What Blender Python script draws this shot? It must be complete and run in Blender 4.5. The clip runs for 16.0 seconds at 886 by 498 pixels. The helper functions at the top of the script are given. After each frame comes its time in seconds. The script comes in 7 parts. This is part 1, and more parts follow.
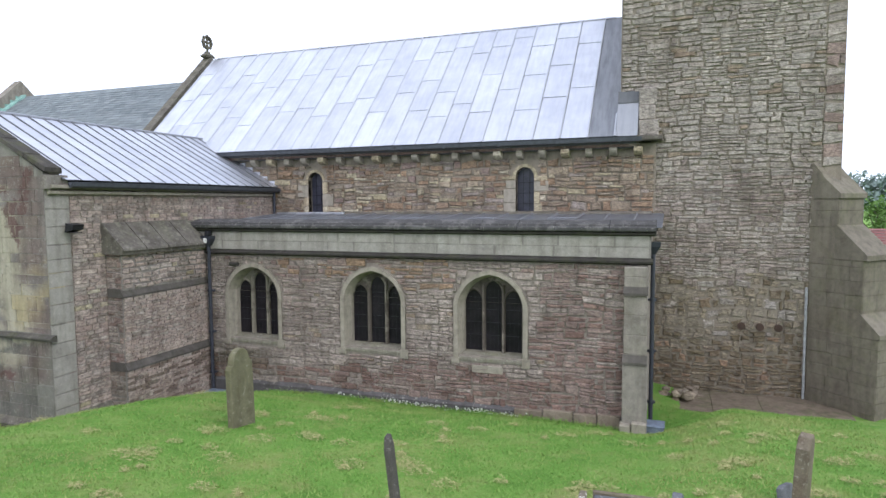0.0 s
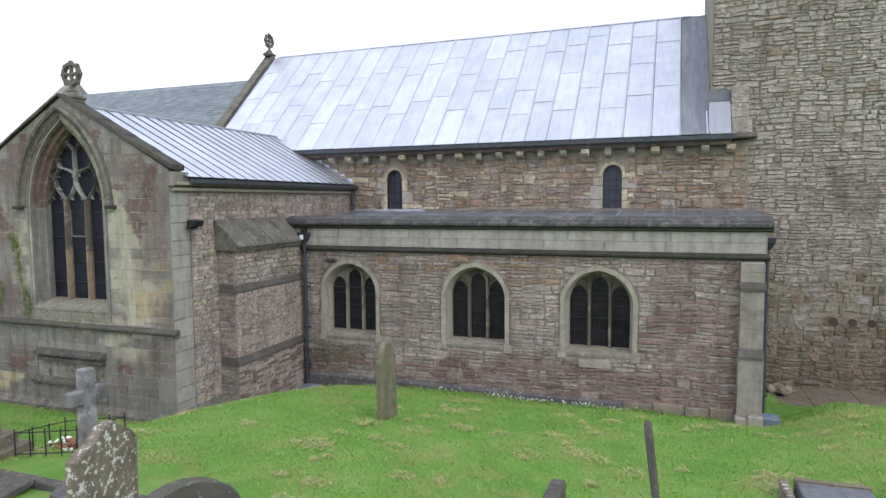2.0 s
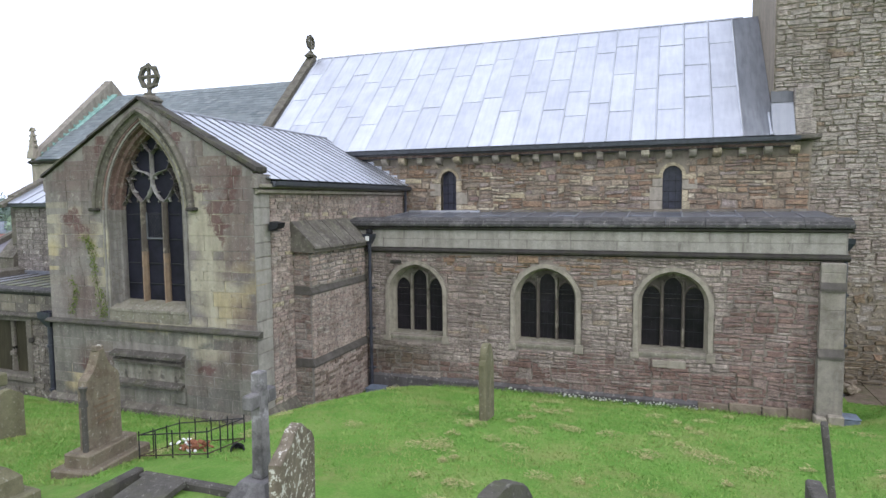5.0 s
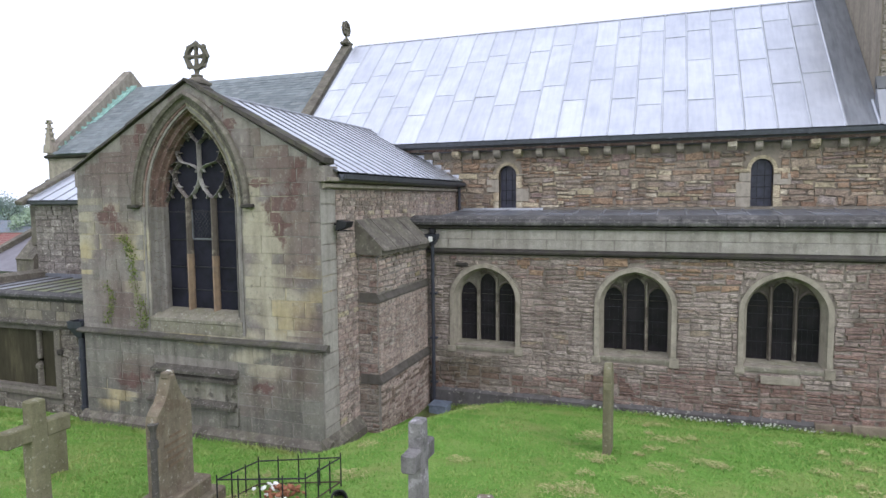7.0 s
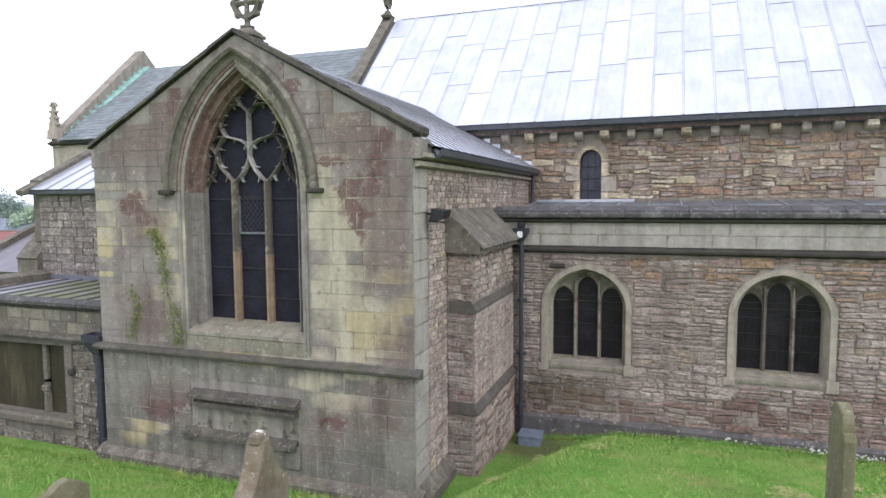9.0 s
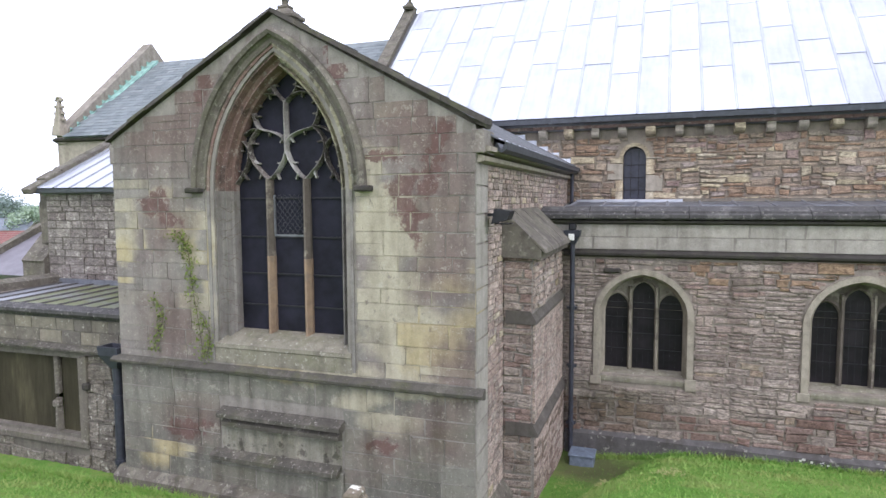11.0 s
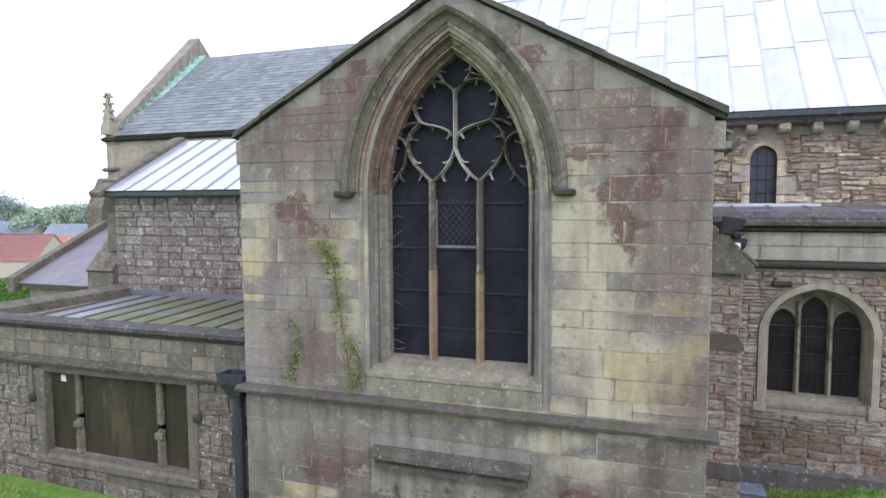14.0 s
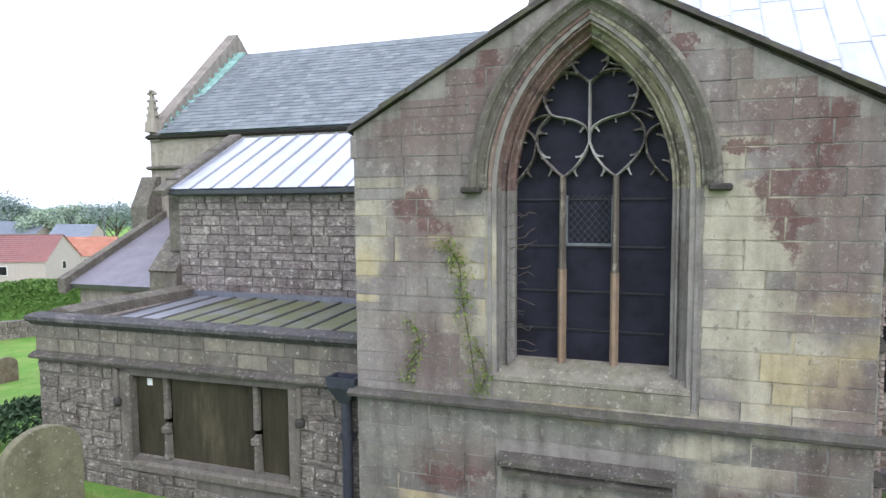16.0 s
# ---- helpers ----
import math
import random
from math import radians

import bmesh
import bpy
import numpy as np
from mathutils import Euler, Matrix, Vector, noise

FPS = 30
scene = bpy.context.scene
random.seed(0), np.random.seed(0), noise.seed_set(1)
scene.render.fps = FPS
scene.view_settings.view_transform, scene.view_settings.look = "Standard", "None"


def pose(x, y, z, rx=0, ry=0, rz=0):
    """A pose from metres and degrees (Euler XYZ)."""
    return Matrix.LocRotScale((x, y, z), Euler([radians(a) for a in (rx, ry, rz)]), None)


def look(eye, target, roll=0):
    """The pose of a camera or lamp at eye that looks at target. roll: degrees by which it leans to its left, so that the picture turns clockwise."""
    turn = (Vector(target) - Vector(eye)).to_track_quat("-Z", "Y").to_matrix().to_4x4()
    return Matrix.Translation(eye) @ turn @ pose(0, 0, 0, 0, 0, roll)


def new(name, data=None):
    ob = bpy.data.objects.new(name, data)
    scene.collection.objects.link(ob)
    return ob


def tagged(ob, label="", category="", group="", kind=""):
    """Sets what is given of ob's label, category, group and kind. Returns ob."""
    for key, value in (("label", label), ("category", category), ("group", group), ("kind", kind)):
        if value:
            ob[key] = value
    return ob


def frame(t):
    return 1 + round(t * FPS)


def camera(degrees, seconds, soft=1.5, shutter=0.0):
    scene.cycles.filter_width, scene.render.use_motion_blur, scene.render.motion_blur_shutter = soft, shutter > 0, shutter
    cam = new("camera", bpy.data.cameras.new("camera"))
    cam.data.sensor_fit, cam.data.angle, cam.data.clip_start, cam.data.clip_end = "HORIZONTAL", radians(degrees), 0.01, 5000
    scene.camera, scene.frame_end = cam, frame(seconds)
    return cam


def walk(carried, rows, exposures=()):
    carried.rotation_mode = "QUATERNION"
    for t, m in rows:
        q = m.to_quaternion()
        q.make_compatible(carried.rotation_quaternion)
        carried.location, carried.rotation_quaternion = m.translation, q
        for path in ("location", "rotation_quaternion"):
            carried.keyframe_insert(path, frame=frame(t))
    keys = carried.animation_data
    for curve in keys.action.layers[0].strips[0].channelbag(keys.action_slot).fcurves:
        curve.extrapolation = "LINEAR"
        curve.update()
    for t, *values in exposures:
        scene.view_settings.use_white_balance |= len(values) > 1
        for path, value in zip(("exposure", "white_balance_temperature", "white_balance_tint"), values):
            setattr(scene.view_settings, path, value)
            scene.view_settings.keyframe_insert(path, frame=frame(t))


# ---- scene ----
cam = camera(70.5, 16.0)
PATH = [
    (0, (-0.131, -13.544, 4.512), (-0.812, -11.669, 4.364), -0.4),
    (0.5, (-0.558, -13.709, 4.527), (-1.24, -11.834, 4.375), -0.4),
    (1, (-1.084, -13.947, 4.478), (-1.764, -12.073, 4.329), -0.4),
    (1.5, (-1.767, -14.267, 4.476), (-2.447, -12.392, 4.326), -0.4),
    (2, (-2.423, -14.573, 4.484), (-3.102, -12.698, 4.332), -0.4),
    (2.5, (-2.694, -14.737, 4.501), (-3.371, -12.862, 4.348), -0.5),
    (3, (-2.75, -14.792, 4.499), (-3.427, -12.916, 4.346), -0.5),
    (5.5, (-4.6, -15.284, 4.566), (-5.271, -13.406, 4.412), -0.5),
    (6, (-5.142, -15.084, 4.581), (-5.81, -13.206, 4.423), -0.5),
    (6.5, (-5.659, -14.741, 4.537), (-6.331, -12.864, 4.381), -0.5),
    (7, (-6.229, -14.292, 4.499), (-6.903, -12.415, 4.342), -0.5),
    (7.5, (-6.823, -13.732, 4.444), (-7.497, -11.856, 4.287), -0.5),
    (8, (-7.392, -13.149, 4.386), (-8.065, -11.272, 4.227), -0.4),
    (8.5, (-8.052, -12.737, 4.31), (-8.724, -10.86, 4.152), -0.4),
    (9, (-8.843, -12.462, 4.265), (-9.514, -10.585, 4.107), -0.4),
    (11.5, (-10.27, -11.757, 4.248), (-10.931, -9.875, 4.093), -0.3),
    (12, (-10.73, -11.663, 4.241), (-11.388, -9.781, 4.089), -0.3),
    (12.5, (-11.211, -11.574, 4.253), (-11.869, -9.691, 4.1), -0.3),
    (13, (-11.743, -11.516, 4.286), (-12.4, -9.633, 4.132), -0.3),
    (13.5, (-12.256, -11.468, 4.308), (-12.91, -9.584, 4.156), -0.3),
    (14, (-12.779, -11.433, 4.308), (-13.431, -9.548, 4.158), -0.3),
    (14.5, (-13.283, -11.447, 4.305), (-13.933, -9.562, 4.153), -0.3),
    (15, (-13.721, -11.467, 4.283), (-14.373, -9.583, 4.13), -0.4),
    (15.5, (-14.118, -11.546, 4.277), (-14.77, -9.661, 4.124), -0.4),
    (16, (-14.448, -11.659, 4.27), (-15.091, -9.771, 4.12), -0.4),
]
walk(cam, [(t, look(eye, target, roll)) for t, eye, target, roll in PATH],
     exposures=[(0, 0.03, 6350, 11), (6.5, 0.0, 6420, 12), (7.5, 0.0, 6450, 13), (9, 0.27, 6500, 14), (12, 0.37, 6350, 16), (13, 0.35, 6320, 16), (14, 0.30, 6300, 16), (15.2, 0.29, 6240, 15), (16, 0.38, 6200, 15)])

# ---- daylight ----
world = bpy.data.worlds.new("overcast")
scene.world = world
world.use_nodes = True
wn, wl = world.node_tree.nodes, world.node_tree.links
wn.clear()
sky = wn.new("ShaderNodeTexSky")
sky.sky_type = "NISHITA"
sky.sun_disc = False
sky.sun_elevation, sky.sun_rotation = radians(48), radians(205)
sky.air_density, sky.dust_density, sky.ozone_density = 1.2, 4.0, 1.0
veil = wn.new("ShaderNodeMix")
veil.data_type = "RGBA"
veil.inputs[0].default_value = 0.82
veil.inputs[7].default_value = (9.7, 10.4, 12.25, 1)
backg = wn.new("ShaderNodeBackground")
backg.inputs[1].default_value = 0.175
wout = wn.new("ShaderNodeOutputWorld")
wl.new(sky.outputs[0], veil.inputs[6])
wl.new(veil.outputs[2], backg.inputs[0])
wl.new(backg.outputs[0], wout.inputs[0])
sun = new("sun", bpy.data.lights.new("sun", "SUN"))
sun.data.energy, sun.data.angle, sun.data.color = 1.25, radians(25), (1.0, 0.96, 0.9)
sun.matrix_world = look((8, -12, 15), (-9, 0, 0))


# ---- materials ----
class Shade:
    """A node material with short calls."""

    def __init__(self, name, rough=0.85, metal=0.0, spec=0.35):
        self.m = bpy.data.materials.new(name)
        self.m.use_nodes = True
        self.t = self.m.node_tree
        self.b = self.t.nodes["Principled BSDF"]
        self.b.inputs["Roughness"].default_value = rough
        self.b.inputs["Metallic"].default_value = metal
        self.b.inputs["Specular IOR Level"].default_value = spec

    def node(self, kind, **values):
        n = self.t.nodes.new(kind)
        for k, v in values.items():
            if k == "blend":
                n.blend_type = v
            elif k == "operation":
                n.operation = v
            else:
                n.inputs[k.replace("_", " ")].default_value = v
        return n

    def link(self, a, b):
        self.t.links.new(a, b)

    def place(self):
        return self.t.nodes.new("ShaderNodeNewGeometry").outputs["Position"]

    def noise(self, scale, detail=4.0, rough=0.6, vec=None, stretch=None):
        n = self.node("ShaderNodeTexNoise", Scale=scale, Detail=detail, Roughness=rough)
        v = vec or self.place()
        if stretch:
            mp = self.t.nodes.new("ShaderNodeMapping")
            mp.inputs["Scale"].default_value = stretch
            self.link(v, mp.inputs[0])
            v = mp.outputs[0]
        self.link(v, n.inputs["Vector"])
        return n.outputs["Fac"]

    def ramp(self, fac, stops, hard=False):
        r = self.t.nodes.new("ShaderNodeValToRGB")
        if hard:
            r.color_ramp.interpolation = "CONSTANT"
        while len(r.color_ramp.elements) < len(stops):
            r.color_ramp.elements.new(0.5)
        for e, (p, c) in zip(r.color_ramp.elements, stops):
            e.position = p
            e.color = (*c, 1) if len(c) == 3 else c
        self.link(fac, r.inputs[0])
        return r.outputs[0]

    def band(self, fac, lo, hi, top=1.0):
        r = self.t.nodes.new("ShaderNodeMapRange")
        r.inputs[1].default_value, r.inputs[2].default_value, r.inputs[4].default_value = lo, hi, top
        self.link(fac, r.inputs[0])
        return r.outputs[0]

    def mix(self, fac, a, b, blend="MIX"):
        n = self.t.nodes.new("ShaderNodeMix")
        n.data_type, n.blend_type = "RGBA", blend
        for sock, v in ((n.inputs[0], fac), (n.inputs[6], a), (n.inputs[7], b)):
            if isinstance(v, (int, float)):
                sock.default_value = v
            elif isinstance(v, tuple):
                sock.default_value = (*v, 1)
            else:
                self.link(v, sock)
        return n.outputs[2]

    def times(self, a, b):
        n = self.t.nodes.new("ShaderNodeMath")
        n.operation = "MULTIPLY"
        for sock, v in ((n.inputs[0], a), (n.inputs[1], b)):
            if isinstance(v, (int, float)):
                sock.default_value = v
            else:
                self.link(v, sock)
        return n.outputs[0]

    def bump(self, fac, height, distance=0.01):
        n = self.node("ShaderNodeBump", Strength=height, Distance=distance)
        self.link(fac, n.inputs["Height"])
        old = self.b.inputs["Normal"].links
        if old:
            self.link(old[0].from_socket, n.inputs["Normal"])
        self.link(n.outputs[0], self.b.inputs["Normal"])

    def colour(self, c):
        if isinstance(c, tuple):
            self.b.inputs["Base Color"].default_value = (*c, 1)
        else:
            self.link(c, self.b.inputs["Base Color"])

    def warped(self, amount, scale, block=None, shift=0.0):
        """The place, pushed about by a rough noise, for ragged edges, and by a step for each block."""
        n = self.node("ShaderNodeTexNoise", Scale=scale, Detail=6.0, Roughness=0.72)
        self.link(self.place(), n.inputs["Vector"])
        a = self.node("ShaderNodeVectorMath", operation="SUBTRACT")
        self.link(n.outputs["Color"], a.inputs[0])
        a.inputs[1].default_value = (0.5, 0.5, 0.5)
        b = self.node("ShaderNodeVectorMath", operation="MULTIPLY_ADD")
        self.link(a.outputs[0], b.inputs[0])
        b.inputs[1].default_value = (amount, amount, amount)
        self.link(self.place(), b.inputs[2])
        if block is None:
            return b.outputs[0]
        w = self.node("ShaderNodeTexWhiteNoise")
        w.noise_dimensions = "1D"
        self.link(block, w.inputs["W"])
        c = self.node("ShaderNodeVectorMath", operation="SUBTRACT")
        self.link(w.outputs["Color"], c.inputs[0])
        c.inputs[1].default_value = (0.5, 0.5, 0.5)
        d = self.node("ShaderNodeVectorMath", operation="MULTIPLY_ADD")
        self.link(c.outputs[0], d.inputs[0])
        d.inputs[1].default_value = (shift, shift, shift)
        self.link(b.outputs[0], d.inputs[2])
        return d.outputs[0]

    def patch(self, where, x, z, rx, rz, soft, top):
        """A stain of its own shape on an upright wall, round (x, z)."""
        a = self.node("ShaderNodeVectorMath", operation="SUBTRACT")
        self.link(where, a.inputs[0])
        a.inputs[1].default_value = (x, 0, z)
        b = self.node("ShaderNodeVectorMath", operation="MULTIPLY")
        self.link(a.outputs[0], b.inputs[0])
        b.inputs[1].default_value = (1 / rx, 0, 1 / rz)
        c = self.node("ShaderNodeVectorMath", operation="LENGTH")
        self.link(b.outputs[0], c.inputs[0])
        r = self.t.nodes.new("ShaderNodeMapRange")
        r.inputs[1].default_value, r.inputs[2].default_value = 1 + soft, 1 - soft
        r.inputs[4].default_value = top
        self.link(c.outputs["Value"], r.inputs[0])
        return r.outputs[0]

    def random(self, island):
        if island:
            return self.t.nodes.new("ShaderNodeNewGeometry").outputs["Random Per Island"]
        return self.t.nodes.new("ShaderNodeObjectInfo").outputs["Random"]


def stone(name, tones, stain=None, stain_amount=0.6, island=False, lichen=0.0, moss=0.0, grain=1.0, spots=16.0, streak=0.55, patches=(), crust=0.60, cracks=0.0, flecks=False, mottle=0.75):
    """Weathered stone: a tone for each block, stains over many blocks, fine grain."""
    s = Shade(name, 0.92, spec=0.2)
    n = len(tones)
    if n > 1:
        base = s.ramp(s.random(island), [(i / (n - 1), c) for i, c in enumerate(tones)])
    else:
        base = tones[0]
    if stain:
        for colour, scale, lo, *soft in stain:
            base = s.mix(s.band(s.noise(scale, 6, 0.68), lo, lo + (soft[0] if soft else 0.12), stain_amount), base, colour)
    if patches:
        ragged = s.warped(0.8, 2.2, s.random(island), 0.10)
        blocky = s.warped(0.35, 2.4, s.random(island), 0.60)
        for colour, soft, top, places in patches:
            where = blocky if colour[0] > 0.3 else ragged
            for x, z, rx, rz in places:
                base = s.mix(s.patch(where, x, z, rx, rz, soft, top), base, colour)
    if flecks:
        base = s.mix(s.band(s.noise(6.0, 8, 0.78), 0.57, 0.63, 0.45), base, (0.40, 0.38, 0.325))
        base = s.mix(s.band(s.noise(20.0, 6, 0.75), 0.60, 0.64, 0.5), base, (0.42, 0.40, 0.35))
        base = s.mix(s.band(s.noise(9.0, 8, 0.8, stretch=(1.0, 1.0, 0.6)), 0.59, 0.63, 0.55), base, (0.12, 0.102, 0.095))
    if cracks:
        lines = s.ramp(s.noise(5.0, 6, 0.72, stretch=(1.0, 1.0, 3.6)), [(0.468, (1, 1, 1)), (0.492, (0.36, 0.34, 0.32)), (0.502, (0.36, 0.34, 0.32)), (0.526, (1, 1, 1))])
        base = s.mix(cracks, base, lines, "MULTIPLY")
        run = s.ramp(s.noise(1.1, 6, 0.7, stretch=(1.0, 1.0, 0.8)), [(0.34, (0.66, 0.62, 0.60)), (0.48, (1, 1, 1)), (0.66, (1.22, 1.22, 1.2))])
        base = s.mix(0.8, base, run, "MULTIPLY")
        flakes = s.ramp(s.noise(11.0, 5, 0.75, stretch=(1.0, 1.0, 2.4)), [(0.34, (0.46, 0.44, 0.43)), (0.47, (0.95, 0.95, 0.95)), (0.66, (1.5, 1.48, 1.44))])
        base = s.mix(0.9, base, flakes, "MULTIPLY")
    mottled = s.ramp(s.noise(7.0, 5, 0.7), [(0.25, (0.62, 0.6, 0.58)), (0.5, (1, 1, 1)), (0.78, (1.28, 1.26, 1.22))])
    base = s.mix(mottle, base, mottled, "MULTIPLY")
    grainy = s.ramp(s.noise(70.0, 3, 0.7), [(0.3, (0.7, 0.7, 0.7)), (0.7, (1.25, 1.25, 1.25))])
    base = s.mix(0.6 * grain, base, grainy, "MULTIPLY")
    streaks = s.ramp(s.noise(3.0, 4, 0.6, stretch=(1.6, 1.6, 0.22)), [(0.36, (0.62, 0.61, 0.6)), (0.56, (1, 1, 1))])
    base = s.mix(streak, base, streaks, "MULTIPLY")
    if lichen:
        base = s.mix(s.band(s.noise(spots, 4, 0.7), crust, crust + 0.05, lichen), base, (0.55, 0.54, 0.47))
    if moss:
        base = s.mix(s.band(s.noise(2.2, 6, 0.7), 0.5, 0.7, moss), base, (0.10, 0.115, 0.035))
    s.colour(base)
    s.bump(s.noise(34.0, 5, 0.7), 0.5 * grain, 0.012)
    s.bump(s.noise(150.0, 2, 0.6), 0.35 * grain, 0.004)
    return s.m


MOSSY_FOOT = [((0.085, 0.085, 0.048), 0.6, 0.6, [(-10.9, 0.42, 1.0, 0.42)])]
GREY = [(0.285, 0.243, 0.206), (0.31, 0.268, 0.228), (0.345, 0.304, 0.26), (0.29, 0.246, 0.208), (0.325, 0.281, 0.24), (0.27, 0.225, 0.188)]
RED = [(0.27, 0.205, 0.172), (0.295, 0.23, 0.195), (0.24, 0.175, 0.148), (0.315, 0.262, 0.224)]
RUSTY = [(0.285, 0.20, 0.132), (0.32, 0.232, 0.155), (0.245, 0.17, 0.116), (0.335, 0.265, 0.188)]
YELLOW = [(0.43, 0.375, 0.26), (0.39, 0.345, 0.225), (0.45, 0.41, 0.31)]
GOLD = [(0.335, 0.28, 0.205), (0.305, 0.25, 0.182), (0.275, 0.217, 0.162), (0.36, 0.315, 0.24)]
TOWERC = [(0.345, 0.312, 0.265), (0.375, 0.345, 0.295), (0.31, 0.278, 0.235), (0.405, 0.375, 0.325), (0.34, 0.30, 0.255)]
DAMP = [((0.12, 0.105, 0.09), 0.9, 0.6)]


def spread(tones, k):
    """Widen the lightness between the stones of one wall."""
    mean = sum(sum(t) for t in tones) / (3 * len(tones))
    out = []
    for i, t in enumerate(tones):
        gain = 1 + (k - 1) * (sum(t) / 3 - mean) / mean + (0.14, -0.12, 0.03, -0.20, 0.10, -0.05)[i % 6]
        out.append((t[0] * gain, t[1] * gain * 0.99, t[2] * gain * 1.04))
    return out


def pair(name, tones, **kw):
    if kw.get("cracks", 0) > 0.55:
        tones = spread(tones, 1.1)
    return stone(name, tones, **kw), stone(name + "_joined", tones, island=True, **kw)


M_GREY = pair("grey_rubble", GREY, cracks=0.8, patches=MOSSY_FOOT, stain=[((0.25, 0.185, 0.16), 0.6, 0.56)], stain_amount=0.45)
M_RED = pair("red_rubble", RED, cracks=0.8, patches=MOSSY_FOOT, stain=[((0.36, 0.30, 0.25), 0.9, 0.6)], stain_amount=0.4)
M_GOLD = pair("gold_rubble", GOLD, cracks=0.8)
M_PINK = pair("pink_thin_courses", [(0.37, 0.30, 0.265), (0.40, 0.335, 0.295), (0.33, 0.26, 0.23), (0.385, 0.345, 0.305)], cracks=0.5, stain=[((0.26, 0.185, 0.16), 0.7, 0.56)], stain_amount=0.5)
M_DEEP = pair("deep_red_rubble", [(0.235, 0.162, 0.132), (0.255, 0.182, 0.15), (0.212, 0.142, 0.116), (0.27, 0.21, 0.174)], cracks=0.8, patches=MOSSY_FOOT, stain=[((0.14, 0.10, 0.085), 1.2, 0.55)], stain_amount=0.5)
M_RUST = pair("rusty_rubble", RUSTY, cracks=0.8, stain=[((0.20, 0.13, 0.085), 1.3, 0.55)], stain_amount=0.5)
M_YELLOW = pair("yellow_rubble", YELLOW, cracks=0.6)
FRONT = [(0.207, 0.195, 0.178), (0.24, 0.225, 0.202), (0.186, 0.173, 0.161), (0.252, 0.237, 0.208), (0.205, 0.182, 0.17), (0.224, 0.21, 0.19), (0.264, 0.242, 0.19)]
CREAM_AT = [(-13.68, 4.52, 0.35, 0.37), (-13.50, 3.85, 0.52, 0.61), (-13.46, 2.89, 0.52, 0.48), (-13.32, 2.21, 0.62, 0.31), (-12.72, 2.67, 0.46, 0.30), (-13.16, 4.45, 0.20, 0.09), (-18.00, 3.70, 0.24, 0.57), (-16.57, 3.49, 0.23, 0.54), (-16.64, 2.56, 0.24, 0.47), (-17.14, 4.26, 0.56, 0.14), (-13.60, 1.26, 0.50, 0.22), (-14.49, 1.67, 0.69, 0.15), (-17.47, 0.35, 0.39, 0.21), (-12.91, 1.97, 0.67, 0.14)]
OCHRE_AT = [(-12.49, 2.68, 0.26, 0.40), (-13.02, 2.37, 0.40, 0.27), (-17.02, 3.68, 0.37, 0.11), (-18.03, 3.46, 0.20, 0.33), (-17.52, 0.26, 0.34, 0.22), (-16.57, 3.34, 0.18, 0.23), (-15.45, 1.72, 0.50, 0.11)]
MAUVE_AT = [(-13.27, 5.30, 0.53, 0.39), (-12.61, 4.25, 0.41, 0.84), (-12.73, 3.33, 0.39, 0.40), (-13.47, 5.90, 0.34, 0.29), (-12.90, 5.09, 0.45, 0.45), (-16.73, 5.55, 0.44, 0.75), (-16.17, 5.30, 0.30, 0.66), (-17.48, 5.20, 0.57, 0.43), (-17.24, 3.95, 0.47, 0.47), (-17.11, 2.37, 0.52, 0.56), (-16.78, 0.86, 0.65, 0.33), (-13.60, 0.83, 0.40, 0.29), (-14.98, 6.15, 0.46, 0.24), (-12.52, 2.01, 0.32, 0.61), (-12.77, 1.16, 0.40, 0.35), (-15.78, 2.15, 0.51, 0.15)]
MAROON_AT = [(-13.23, 4.32, 0.26, 0.27), (-13.09, 3.95, 0.16, 0.28), (-13.57, 4.83, 0.29, 0.07), (-12.90, 4.02, 0.16, 0.07), (-12.87, 4.64, 0.10, 0.32), (-16.41, 5.90, 0.14, 0.22), (-14.24, 6.06, 0.12, 0.33), (-16.22, 5.08, 0.15, 0.44), (-17.37, 4.22, 0.28, 0.17), (-17.15, 3.95, 0.24, 0.14), (-12.78, 5.02, 0.13, 0.26), (-16.97, 0.75, 0.43, 0.13), (-13.60, 0.87, 0.22, 0.10)]
FRONT_PATCHES = [((0.37, 0.34, 0.257), 0.25, 0.85, CREAM_AT), ((0.385, 0.322, 0.18), 0.40, 0.7, OCHRE_AT), ((0.142, 0.102, 0.091), 0.6, 0.72, MAUVE_AT), ((0.125, 0.074, 0.067), 0.14, 0.85, MAROON_AT)]
FRONT_LOW = [(0.152, 0.148, 0.128), (0.177, 0.172, 0.148), (0.139, 0.134, 0.119), (0.19, 0.183, 0.154), (0.159, 0.142, 0.125)]
M_FRONT = pair("stained_front_ashlar", FRONT, lichen=0.12, patches=FRONT_PATCHES, streak=0.6, stain=[((0.185, 0.152, 0.146), 0.7, 0.47, 0.14), ((0.17, 0.163, 0.148), 2.6, 0.54, 0.1)], stain_amount=0.6, flecks=True, mottle=0.5, grain=0.7)
# darker version of the front's stone for the courses below the string
M_FRONT_LOW = pair("lower_front_ashlar", FRONT_LOW, lichen=0.10, patches=FRONT_PATCHES, streak=0.8, stain=[((0.165, 0.158, 0.142), 0.9, 0.5, 0.2), ((0.17, 0.135, 0.125), 1.7, 0.56, 0.1)], stain_amount=0.5, flecks=True, mottle=0.5, grain=0.7, moss=0.12)
FRONT_BACK = stone("front_joint", [(0.225, 0.21, 0.188)], patches=FRONT_PATCHES[:2], streak=0.8)
